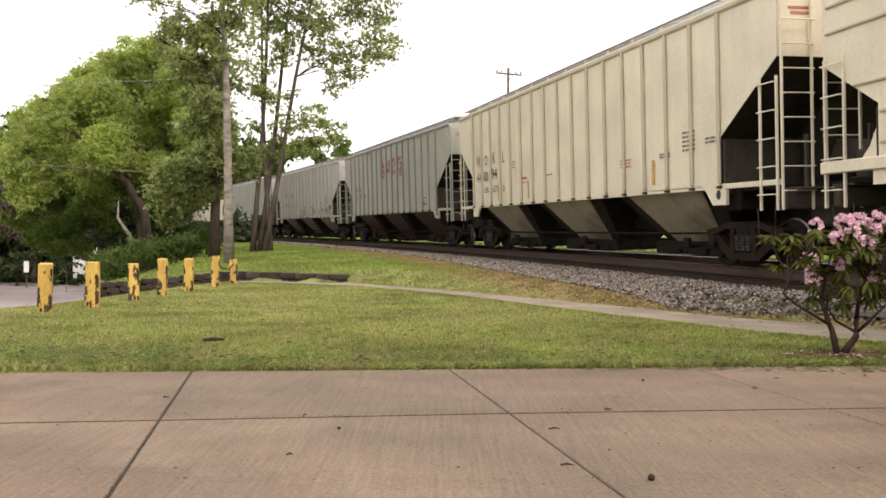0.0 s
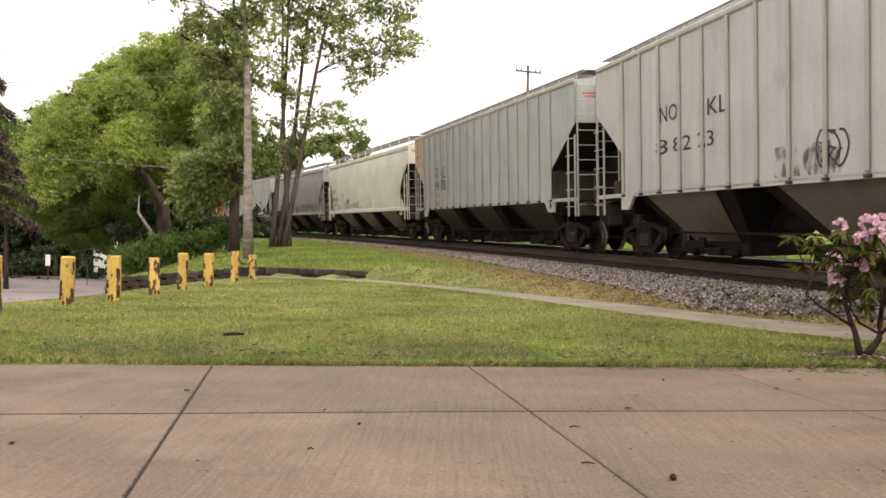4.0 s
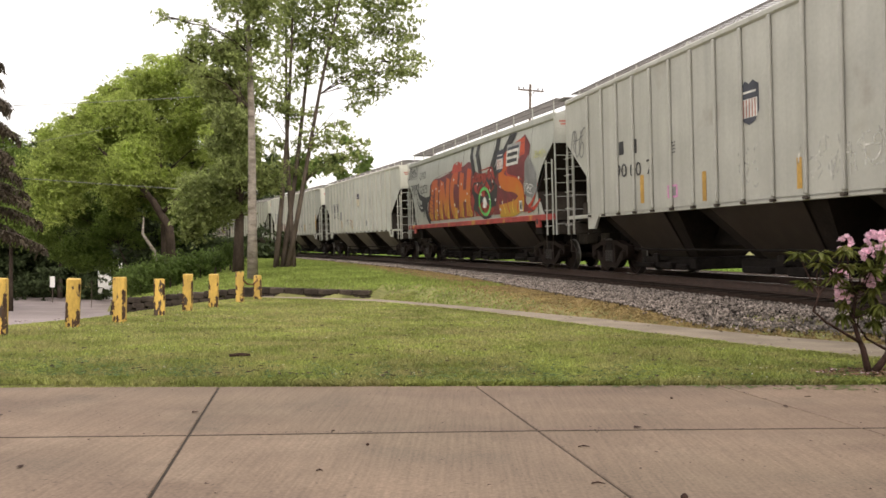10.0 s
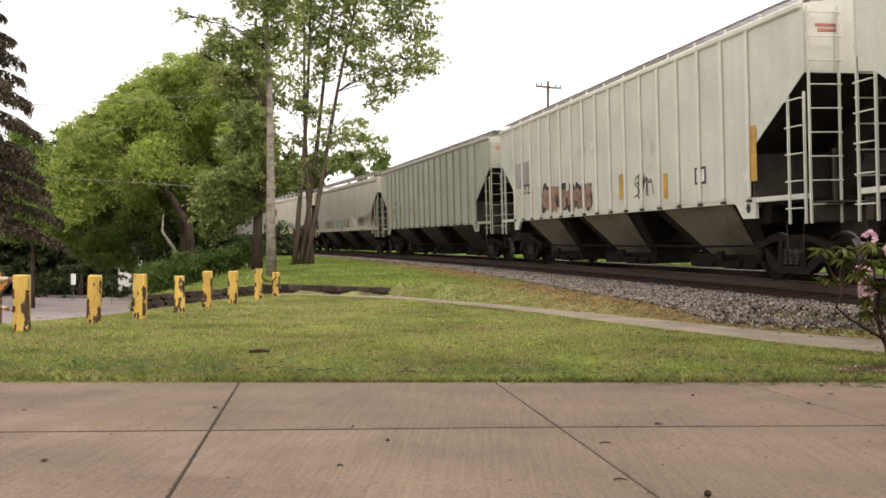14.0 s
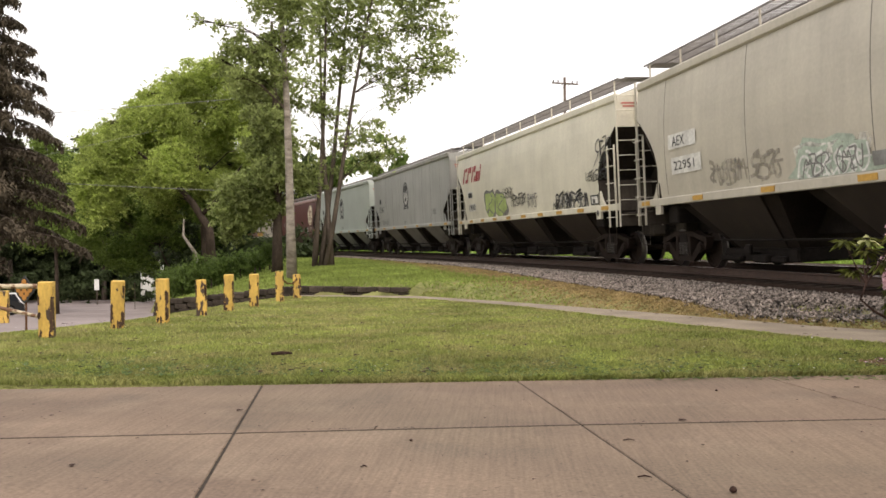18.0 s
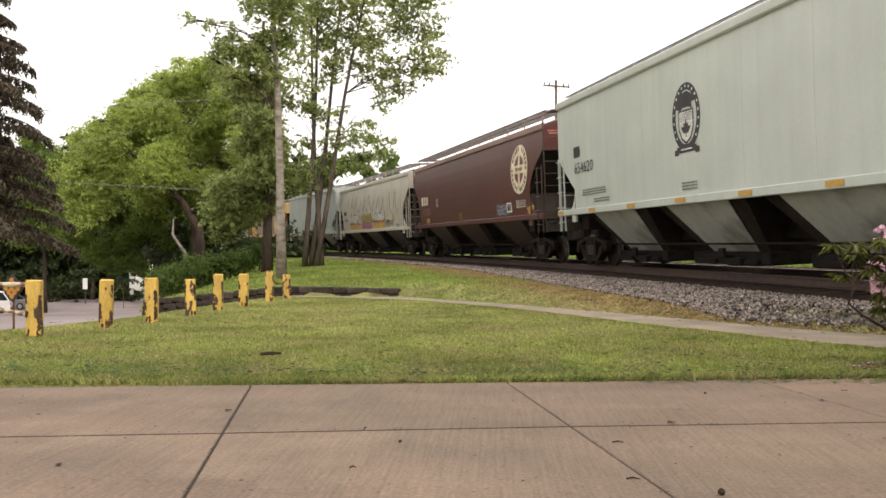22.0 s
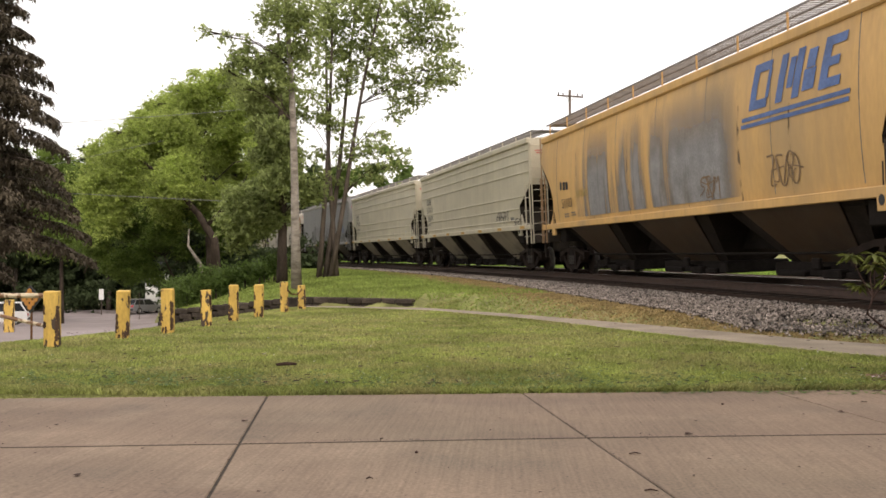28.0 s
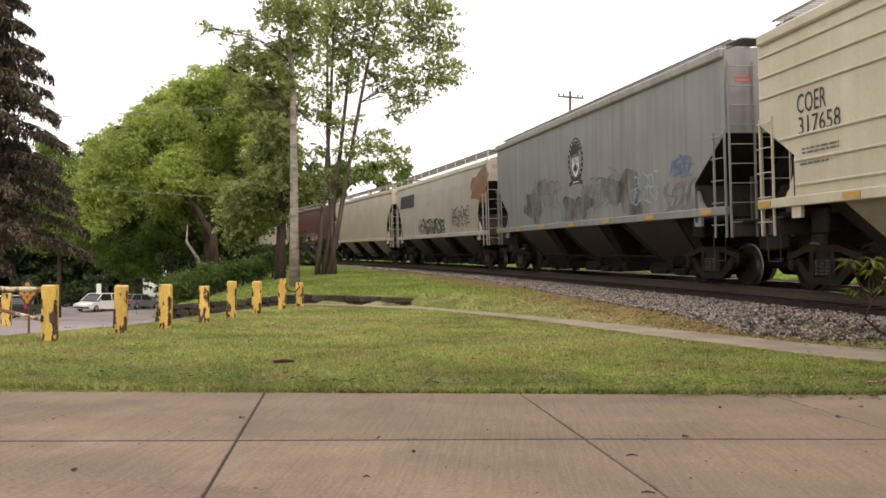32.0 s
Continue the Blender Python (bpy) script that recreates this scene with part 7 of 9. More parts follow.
MARKS[19] = [
    ('B', 4.58, 3.58, 0.65, 0.81, 'blue'), ('B', 5.45, 3.59, 0.71, 0.77, 'blue'), ('B', 6.16, 3.56, 0.38, 0.59, 'blue'),
    ('B', 6.76, 3.61, 0.54, 0.77, 'blue'), ('B', 5.67, 3.19, 3.02, 0.09, 'blue'), ('S', -2.82, 2.18, 1.18, 1.76, 'grey'),
    ('S', -0.2, 2.2, 1.11, 1.82, 'grey'), ('S', 1.4, 2.43, 1.05, 2.16, 'grey'), ('S', 3.42, 2.56, 1.05, 2.25, 'grey'),
    ('K', 5.18, 2.07, 0.9, 0.6, 'brownish'), ('T', -6.08, 2.16, 0.88, 0.28, '51103', 'ink'), ('B', -6.55, 2.7, 0.16, 0.24, 'ink'),
    ('B', -6.26, 2.68, 0.19, 0.24, 'ink'), ('B', -6.0, 2.67, 0.18, 0.23, 'ink'), ('B', -4.79, 2.37, 0.88, 0.2, 'tiny_amber'),
    ('B', -6.19, 1.8, 0.4, 0.15, 'tiny'), ('B', -5.57, 1.82, 0.42, 0.14, 'tiny'), ('K', 2.6, 1.98, 0.69, 0.56, 'brownish'),
]
MARKS[20] = [
    ('T', -6.08, 3.24, 0.93, 0.28, 'COER', 'ink'), ('T', -5.98, 2.84, 1.15, 0.26, '317417', 'ink'), ('B', -5.93, 2.45, 1.09, 0.19, 'tiny'),
    ('B', -6.13, 2.21, 0.64, 0.26, 'tiny'), ('K', 5.21, 2.0, 1.39, 0.46, 'ink'), ('K', 6.84, 1.78, 0.71, 0.27, 'ink'),
    ('X', 6.32, 1.89, 0.35, 0.16, 'tiny'),
]
MARKS[21] = [
    ('T', -6.23, 3.17, 0.84, 0.33, 'COER', 'ink'), ('T', -6.03, 2.8, 1.17, 0.3, '317658', 'ink'), ('B', -6.03, 2.38, 1.04, 0.13, 'tiny'),
    ('B', -6.2, 2.2, 0.81, 0.13, 'tiny'), ('B', 3.41, 1.85, 0.4, 0.11, 'tiny'), ('B', 6.17, 1.88, 0.25, 0.21, 'plate'),
]
MARKS[22] = [
    ('O', 0.31, 3.34, 1.7, 1.41, 'crest'), ('K', -2.39, 2.54, 2.52, 1.07, 'dust'), ('K', -0.17, 1.9, 1.39, 0.82, 'dust'),
    ('K', 2.0, 2.33, 2.34, 1.2, 'dust'), ('K', 4.75, 2.21, 1.52, 0.93, 'paleblue'), ('K', 6.59, 2.57, 0.86, 0.53, 'blue'),
    ('K', 6.42, 1.91, 1.29, 0.74, 'dust'),
]
MARKS[23] = [
    ('B', -5.3, 3.46, 3.18, 0.67, 'ink'), ('G', -1.54, 1.91, 2.26, 0.96, 'black'), ('G', 0.83, 1.93, 2.03, 0.81, 'black'),
    ('K', 4.66, 2.24, 2.53, 0.98, 'ink'), ('S', 7.37, 3.4, 2.49, 1.14, 'rust'),
]
MARKS[25] = [
    ('K', -0.47, 1.78, 8.24, 1.28, 'white'),
]


def reflectors(car, kind, h, count, color="amber"):
    """Reflective plates along the side sill."""
    sh = SHAPES[kind]
    me = cached("reflector", lambda: Form().box(0, 0, 0, 0.45, 0.012, 0.10, 0.003).mesh("reflector"))
    for i in range(count):
        part("reflector", me, INKS[color], car, "orange reflective plate", pose(-h + 0.7 + (2 * h - 1.4) * i / (count - 1), -side_y(sh, sh["low"]) - 0.088, sh["low"] - 0.03))


# ---- trees ----
EYE_Z = 0.96


def sight(a, b, depth):
    """The place at that depth that lies a thousandths of it to the side and b above the eye."""
    return Vector((a * depth / 1000, depth, EYE_Z + b * depth / 1000))


def leaves(rng, blobs, count, size, clump=26, loose=0.22, twiggy=0.0):
    """Leaf quads in clumps inside balls given as (centre, radius)."""
    vol = np.array([r ** 2.2 for _, r in blobs])
    out = []
    for (c, r), k in zip(blobs, (vol / vol.sum() * count).astype(int)):
        m = max(3, k // clump)
        d = rng.normal(size=(m, 3))
        d /= np.linalg.norm(d, axis=1)[:, None]
        heart = np.array(c) + d * (r * rng.uniform(0.15, 1.15, (m, 1)))
        pick = rng.integers(0, m, k)
        if twiggy:  # strung out along short drooping twigs
            way = rng.normal(size=(m, 3)) * (1, 1, 0.35) - (0, 0, 0.25)
            way /= np.linalg.norm(way, axis=1)[:, None]
            along = rng.uniform(-1, 1, (k, 1)) * twiggy
            out.append(heart[pick] + way[pick] * along + (0, 0, -0.25) * along ** 2 / max(twiggy, 0.01) + rng.normal(0, 0.045, (k, 3)))
            continue
        out.append(heart[pick] + rng.normal(0, loose * r ** 0.6, (k, 3)) * (1, 1, 0.6))
    p = np.concatenate(out)
    n = len(p)
    s = size * rng.uniform(0.6, 1.3, n)
    R = turned(rng, n)
    base = np.array([(0, -0.75, 0), (0.36, -0.1, 0.06), (0, 0.85, 0), (-0.36, -0.1, 0.06)])
    return np.einsum("nij,kj->nki", R, base) * s[:, None, None] + p[:, None]


def tree(name, label, foot, top, radius, blobs, depth, count, size, mat, bark_mat, seed, stems=None, deep=0.8, clump=26, loose=0.22, split=1, twiggy=0.0):
    """A tree: tapered trunk or stems, limbs to the crown's parts, a crown of many leaves."""
    rng = np.random.default_rng(seed)
    t = thing(name, label, "tree", pose(*foot))
    o = Vector(foot)
    balls = []
    for a, b, r in blobs:
        c = sight(a, b, depth + float(rng.normal(0, deep)) * r * depth / 1000)
        balls.append((c - o, r * depth / 1000))
    sprays = balls
    if split > 1:  # each part of the crown breaks into smaller, drooping sprays
        sprays = []
        for c, r in balls:
            for k in range(split):
                d = Vector(rng.normal(size=3)).normalized() * r * float(rng.uniform(0.2, 1.05))
                sprays.append((c + Vector((d.x, d.y, d.z * 0.9)), r * float(rng.uniform(0.4, 0.8))))
    tops = stems or [top]
    lines = []
    for k, tp in enumerate(tops):
        tp = Vector(tp) - o
        start = Vector((0.22 * (k - (len(tops) - 1) / 2) * (len(tops) > 1), 0.1 * (k % 2), -0.1))
        pts = [start.lerp(tp, q) + Vector((math.sin(q * 5 + k) * 0.12, math.cos(q * 4 + k) * 0.1, 0)) * q for q in np.linspace(0, 1, 8)]
        f = Form().tube(pts, [radius * (1.15 if i == 0 else 1) * (1 - 0.75 * i / 7) for i in range(8)], 9)
        part("trunk", f, bark_mat, t, smooth=True)
        lines.append(pts)
    for c, r in balls:
        f = Form()
        best = min((q for pts in lines for q in pts[2:]), key=lambda q: (q - c).length + max(0, q.z - c.z + 0.4) * 2)
        mid = best.lerp(c, 0.5) + Vector((0, 0, 0.12 * (c - best).length))
        f.tube([best, mid, c], [radius * 0.16, radius * 0.1, radius * 0.04], 5)
        for _ in range(4):
            d = Vector(rng.normal(size=3)).normalized() * r * 0.8
            f.tube([mid.lerp(c, 0.6), c + d * 0.5, c + d], [radius * 0.11, radius * 0.07, 0.008], 4)
        part("limb", f, dark_bark, t)
    part("crown", spread("crown", range(4), [(0, 1, 2, 3)], leaves(rng, sprays, count, size, clump, loose, twiggy), mat), mat, t)
    return t


MAPLE = [(-212, 257, 22), (-194, 239, 22), (-167, 239, 22), (-136, 239, 23), (-105, 248, 22), (-78, 246, 18), (-185, 210, 18), (-150, 208, 17), (-118, 199, 17), (-91, 199, 18), (-69, 203, 13), (-127, 179, 10), (-219, 217, 16), (-199, 190, 14), (-176, 132, 12), (-154, 123, 16), (-136, 102, 12), (-163, 96, 12), (-147, 141, 10), (-176, 154, 8), (-199, 154, 13), (-217, 161, 15), (-215, 118, 13), (-199, 89, 12), (-221, 82, 13), (-228, 188, 15), (-203, 284, 31), (-159, 284, 31), (-114, 284, 27), (-78, 280, 22), (-60, 217, 12), (-82, 217, 16), (-109, 179, 13), (-132, 165, 11), (-125, 116, 10), (-185, 114, 11), (-239, 163, 12)]
BIRCH = [(-266, 239, 16), (-311, 224, 13), (-329, 217, 7), (-307, 199, 12), (-284, 217, 14), (-275, 185, 14), (-257, 208, 15), (-298, 239, 7), (-239, 239, 16), (-244, 280, 27), (-275, 284, 18), (-354, 264, 6), (-329, 258, 7), (-305, 252, 8), (-320, 205, 10), (-298, 190, 12), (-286, 200, 13), (-316, 232, 11), (-270, 222, 15), (-292, 226, 12)]
DARK = [(-266, 167, 21), (-264, 141, 20), (-284, 69, 20), (-307, 55, 19), (-316, 33, 17), (-257, 114, 17), (-273, 93, 19), (-230, 69, 14), (-318, 69, 11), (-293, 33, 18), (-264, 51, 13), (-244, 87, 12), (-288, 176, 15), (-304, 186, 12), (-278, 150, 15), (-283, 118, 16), (-270, 70, 15), (-282, 48, 15), (-262, 190, 14), (-318, 14, 12)]
BIG = [(-356, 199, 18), (-379, 188, 20), (-401, 174, 19), (-334, 192, 21), (-428, 152, 20), (-451, 136, 20), (-473, 116, 20), (-482, 93, 22), (-451, 105, 30), (-410, 132, 34), (-365, 158, 34), (-320, 163, 30), (-293, 136, 27), (-356, 118, 36), (-401, 91, 34), (-446, 73, 31), (-478, 64, 27), (-311, 96, 27), (-392, 55, 25), (-316, 210, 12), (-298, 174, 21), (-282, 152, 20), (-417, 179, 8), (-390, 199, 7), (-365, 216, 6), (-343, 213, 7), (-464, 145, 7), (-491, 123, 10), (-442, 158, 6), (-280, 114, 22), (-338, 69, 25), (-300, 194, 13), (-384, 146, 26), (-436, 128, 22), (-332, 134, 24), (-372, 84, 26), (-420, 108, 22)]
SIDE_TREE = [(-545, 122, 13), (-528, 106, 17), (-512, 92, 15), (-540, 84, 20), (-518, 66, 20), (-545, 55, 22), (-505, 48, 18), (-525, 32, 22), (-550, 20, 20), (-510, 14, 18)]
UNDER = [(-460, 33, 27), (-428, 37, 25), (-482, 15, 20), (-433, 1, 20), (-455, -12, 13), (-496, 42, 18), (-361, 42, 20), (-405, 12, 22), (-378, 2, 16), (-340, 14, 19), (-420, -16, 15), (-328, 40, 19), (-398, 34, 22), (-474, -8, 16), (-440, -24, 12), (-350, 62, 17)]


def woods():
    p = sight(-209, -20, 33)
    x, y = p.x, p.y
    tree("maple_tree", "slender maple with four grey stems and open green crown", (x, y, gz(x, y)), None, 0.108, [(a, b, r * 1.2) for a, b, r in MAPLE], 33, 15000, 0.115, leaf_d, bark, 1, clump=14, twiggy=0.42,
         stems=[sight(-195, 330, 33), sight(-165, 340, 34), sight(-140, 330, 32.5), sight(-215, 300, 33.5)])
    p = sight(-246, -36, 26)
    tree("birch_tree", "tall tree with pale mottled bark on the bank", (p.x, p.y, gz(p.x, p.y)), sight(-258, 420, 26), 0.15, [(a, b, r * 1.15) for a, b, r in BIRCH], 26, 9000, 0.095, leaf_d, birch_bark, 2, clump=14, twiggy=0.34)
    p = sight(-263, -30, 32)
    tree("shade_tree", "dark trunked tree with low green foliage", (p.x, p.y, gz(p.x, p.y)), sight(-262, 260, 32), 0.2, DARK, 32, 40000, 0.11, leaf_d, dark_bark, 3, clump=16, split=4, twiggy=0.45)
    p = sight(-345, -40, 55)
    willow = tree("willow_tree", "large rounded bright green tree above the road", (p.x, p.y, gz(p.x, p.y)), sight(-360, 170, 55), 0.3, BIG, 55, 260000, 0.115, leaf_b, dark_bark, 4, deep=1.5, clump=18, split=8, twiggy=0.6)
    # lower part of the large crown, its shade put into darker leaves
    p = sight(-384, -40, 57)
    tree("lower_crown_tree", "darker foliage below the large crown, shade in its leaf colour", (p.x, p.y, gz(p.x, p.y)), sight(-400, 0, 57), 0.14, UNDER, 56, 84000, 0.12, leaf_e, dark_bark, 6, deep=1.0, clump=14, split=4)
    p = sight(-528, -55, 72)
    tree("roadside_tree", "hazy mid-green tree behind the spruce", (p.x, p.y, gz(p.x, p.y)), sight(-530, 100, 72), 0.2, SIDE_TREE, 72, 26000, 0.2, leaf_e, dark_bark, 12, deep=0.8, clump=14, loose=0.3)
    # dark limb leaning across the large crown; a bent stem, pale to look lit
    o = willow.matrix_basis.translation
    for name, pts, rad in (("limb", ((-338, -45, 53), (-343, 20, 52.3), (-362, 50, 52), (-392, 84, 51.6), (-428, 112, 52), (-452, 125, 53)), (0.36, 0.28, 0.2, 0.13, 0.08, 0.03)),
                           ("limb", ((-352, 36, 52.2), (-322, 64, 52), (-302, 96, 52.5)), (0.15, 0.1, 0.04)),
                           ("stem", ((-355, -42, 52), (-360, -8, 51), (-374, 12, 50.6), (-373, 32, 51)), (0.13, 0.11, 0.08, 0.03))):
        part(name, Form().tube([sight(*q) - o for q in pts], rad, 8), dark_bark if name == "limb" else birch_bark, willow, smooth=True)
    rng = np.random.default_rng(21)
    # dark woods behind the road
    spots = [(-760, 95), (-700, 88), (-640, 97), (-585, 92), (-530, 99), (-470, 94), (-415, 101), (-360, 96), (-305, 104), (-250, 98), (-560, 125), (-480, 128), (-400, 124), (-330, 130), (-640, 120)]
    for k, (a, dep) in enumerate(spots):
        foot = Vector((a * dep / 1000, dep, 0))
        foot.z = gz(foot.x, foot.y) - 0.3
        hi = (92 if dep < 110 else 104) * rng.uniform(0.85, 1.1)
        bl = [(a + rng.uniform(-38, 38), hi * q + rng.uniform(-14, 14) - 22, rng.uniform(20, 34)) for q in np.linspace(0.0, 1.3, 11)]
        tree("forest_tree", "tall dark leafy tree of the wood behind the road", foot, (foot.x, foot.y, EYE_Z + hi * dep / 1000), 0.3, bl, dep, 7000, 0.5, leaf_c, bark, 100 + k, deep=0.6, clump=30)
    # spruce
    foot = sight(-615, -70, 36)
    foot.z = gz(foot.x, foot.y)
    spruce(foot, 20.0, 3.9, 7)
    foot = sight(-690, -80, 47)
    foot.z = gz(foot.x, foot.y)
    spruce(foot, 22.0, 4.6, 8)
    # hedge above the road
    hb = []
    for k in range(22):
        q = k / 21
        d = 37 + 3 * math.sin(k * 2.1)
        c = sight(-388 + 122 * q, -45 + 34 * q + 2 * math.sin(k * 1.3), d)
        hb.append((Vector((c.x, c.y, max(c.z, gz(c.x, c.y) + 0.35))), 0.62 - 0.27 * q + 0.15 * math.sin(k * 2.9)))
    rng = np.random.default_rng(9)
    h = thing("hedge", "rough dark green shrubs on the slope above the road", "shrub", pose(*sight(-305, -50, 39)))
    o = h.matrix_basis.translation.copy()
    part("foliage", spread("foliage", range(4), [(0, 1, 2, 3)], leaves(rng, [(c - o, r) for c, r in hb], 20000, 0.10), leaf_f), leaf_f, h)
    for c, r in hb:
        b = c - o
        part("stem", Form().tube([(b.x, b.y, gz(c.x, c.y) - o.z - 0.1), (b.x, b.y, b.z)], [0.05, 0.02], 5), bark, h)
    # undergrowth: dark leaves as the shade below the large tree, and along the wood's edge
    ub = []
    for k in range(26):
        a, d = -395 + 165 * k / 25, 62 + 6 * math.sin(k * 1.7)
        ub.append((sight(a, -14 + 10 * math.sin(k * 2.3), d), 1.7))
    for k in range(34):
        a, d = -810 + 368 * k / 33, 93 + 4 * math.sin(k * 1.9)
        ub.append((sight(a, -46 + 9 * math.sin(k * 2.6), d), 2.1))
    for k in range(44):
        a, d = -830 + 455 * k / 43, 98 + 2 * math.sin(k * 1.3)
        ub.append((sight(a, -40 + 6 * math.sin(k * 2.1), d), 2.3))
    for k in range(30):
        a, d = -700 + 470 * k / 29, 112 + 5 * math.sin(k * 1.9)
        ub.append((sight(a, 10 + 25 * math.sin(k * 2.2), d), 5.0))
    for a, b, d in ((-432, -24, 84), (-396, -22, 82), (-412, -10, 84), (-420, -31, 86), (-405, -36, 86), (-430, -52, 92), (-416, -50, 91), (-402, -52, 92), (-440, -60, 92), (-408, -62, 91), (-424, -64, 92)):
        ub.append((sight(a, b, d), 0.9 if d < 90 else 1.3))
    tagged(new("undergrowth", spread("undergrowth", range(4), [(0, 1, 2, 3)], leaves(rng, ub, 100000, 0.37), leaf_c)), "dark leafy undergrowth at the wood's edge, some standing in for shade", "shrubs", kind="stuff")
    # wooded hill far behind
    bl = [(Vector((x, 300 + 25 * math.sin(x * 0.05), 5 + 26 * math.exp(-((x + 100) / 85) ** 2) + 3 * math.sin(x * 0.11))), 11.0) for x in range(-330, 60, 9)]
    bl += [(Vector((x, 285, 2.0)), 10.0) for x in range(-330, 120, 11)]
    tagged(new("wooded_hill", spread("wooded_hill", range(4), [(0, 1, 2, 3)], leaves(rng, bl, 34000, 2.0), leaf_f)), "distant wooded green hill", "hill", kind="stuff")


def spruce(foot, height, reach, seed):
    rng = np.random.default_rng(seed)
    t = thing("spruce_tree", "tall dark spruce with drooping branches", "tree", pose(*foot))
    part("trunk", Form().tube([(0, 0, -0.2), (0, 0, height * 0.5), (0, 0, height)], [0.32, 0.2, 0.03], 9), bark, t, smooth=True)
    quads = []
    for k in range(120):
        q = (k + rng.random()) / 120
        z = 3.6 + (height - 3.9) * q
        r = reach * (1 - q) ** 0.75 * rng.uniform(0.75, 1.1) + 0.2
        a = k * 2.4 + rng.uniform(-0.3, 0.3)
        c, s = math.cos(a), math.sin(a)
        pts = [Vector((c * r * w, s * r * w, z - 0.5 * r * w * w * 0.75 + 0.18 * r * w)) for w in (0, 0.35, 0.7, 1)]
        part("branch", Form().tube(pts, [0.05, 0.035, 0.02, 0.008], 4), bark, t)
        n = int(150 * r)
        w = rng.random(n) ** 0.8
        base = np.stack([c * r * w, s * r * w, z - 0.375 * r * w * w + 0.18 * r * w], 1)
        side = rng.normal(0, 0.16, n) * r * (1.1 - w) * 1.2
        base += np.stack([-s * side, c * side, -np.abs(rng.normal(0, 0.16, n)) - 0.12 * np.abs(side)], 1)
        quads.append(base)
    p = np.concatenate(quads)
    n = len(p)
    a = rng.random(n) * 6.283
    ln, wd = rng.uniform(0.16, 0.32, n), rng.uniform(0.03, 0.06, n)
    d = np.stack([np.cos(a) * 0.6, np.sin(a) * 0.6, -rng.uniform(0.3, 1.1, n)], 1) * ln[:, None]
    x = np.stack([-np.sin(a), np.cos(a), 0 * a], 1) * wd[:, None]
    part("crown", spread("crown", range(4), [(0, 1, 2, 3)], np.stack([p - x, p + x, p + d + x * 0.4, p + d - x * 0.4], 1), needle), needle, t)


# ---- posts, wall, pole, bush ----
def guard_post(x, y, height=0.66, turn=0.0, lean=0.0, wide=0.175):
    p = thing("guard_post", "chipped yellow painted timber guard post in the grass", "post", pose(x, y, gz(x, y) - 0.05, lean, lean * 0.5, turn), "yellow guard posts")
    part("timber", Form().box(0, 0, height / 2, wide, wide * 0.82, height + 0.1, 0.012), yellow_paint, p)
    rng = random.Random(round(x * 100) + round(y * 10))
    for k in range(13):  # bare wood where the paint has split off, mostly along the edges
        e = (1, 1, 1, -1)[k % 4]
        L, w = rng.uniform(0.04, 0.17), rng.uniform(0.018, 0.05)
        z = rng.uniform(0.08, height - L / 2 - 0.01) if k > 2 else rng.uniform(0.06, 0.11)
        cx = e * (wide / 2 - w / 2 + 0.003) if k > 2 else rng.uniform(-0.4, 0.4) * wide
        zz = [(-w / 2, -L / 2), (w * 0.35, -L * 0.46), (w / 2, -L * 0.1), (w * 0.42, L * 0.3), (0.0, L / 2), (-w * 0.45, L * 0.2), (-w * 0.25, -L * 0.15)]
        part("bare_patch", Form().prism([(cx + a * (1 if e > 0 else -1), z + b) for a, b in zz], "y", -wide * 0.41 - 0.0025, -wide * 0.41 + (0.06 if k > 2 else 0.01)), bare_wood, p)
    return p


def posts():
    for k, (x, y, h) in enumerate([(-5.72, 10.5, 0.69), (-5.45, 11.9, 0.66), (-5.18, 12.87, 0.66), (-5.15, 14.5, 0.6), (-5.1, 15.8, 0.66), (-5.0, 17.1, 0.64), (-5.0, 19.15, 0.66), (-4.88, 20.3, 0.56)]):
        guard_post(x, y, h, 12 + 7 * math.sin(k * 2.3), 3.0 * math.sin(k * 1.7))
    c = thing("sagging_chain", "rusty chain sagging between two guard posts", "chain", pose(-5.0, 19.1, gz(-5.0, 19.1)))
    part("links", Form().tube([(0.02, 0.1, 0.5), (0.05, 0.5, 0.36), (0.08, 0.9, 0.34), (0.12, 1.12, 0.42)], 0.018, 6), rust, c)


def low_wall():
    w = new("retaining_wall", None)
    tagged(w, "low dark stone retaining wall below the grassy bank", "wall", kind="structure")
    rng = random.Random(4)
    line = [(-2.3, 20.95, -0.09, -0.36), (-4.95, 21.55, -0.07, -0.42), (-5.45, 21.85, -0.1, -0.55), (-7.5, 22.85, -0.33, -0.9), (-9.55, 23.85, -0.55, -1.2)]
    for (ax, ay, at, ab), (bx, by, bt, bb) in zip(line, line[1:]):
        ln = math.hypot(bx - ax, by - ay)
        turn = math.degrees(math.atan2(by - ay, bx - ax))
        rows = max(2, round((at - ab) / 0.15))
        for r in range(rows):
            q = -rng.random() * 0.3
            while q < ln:
                L = rng.uniform(0.3, 0.55)
                m = min(max(q + L / 2, 0), ln) / ln
                lo, hi = ab + (bb - ab) * m, at + (bt - at) * m
                hh = (hi - lo) / rows
                f = Form().box(0, 0, 0, L - 0.015, 0.26 + rng.uniform(-0.03, 0.03), hh - 0.012, 0.02)
                part("stone", f, wall_stone, w, m=pose(ax + (bx - ax) * m, ay + (by - ay) * m, lo + hh * (r + 0.5), 0, rng.uniform(-1, 1), turn))
                q += L


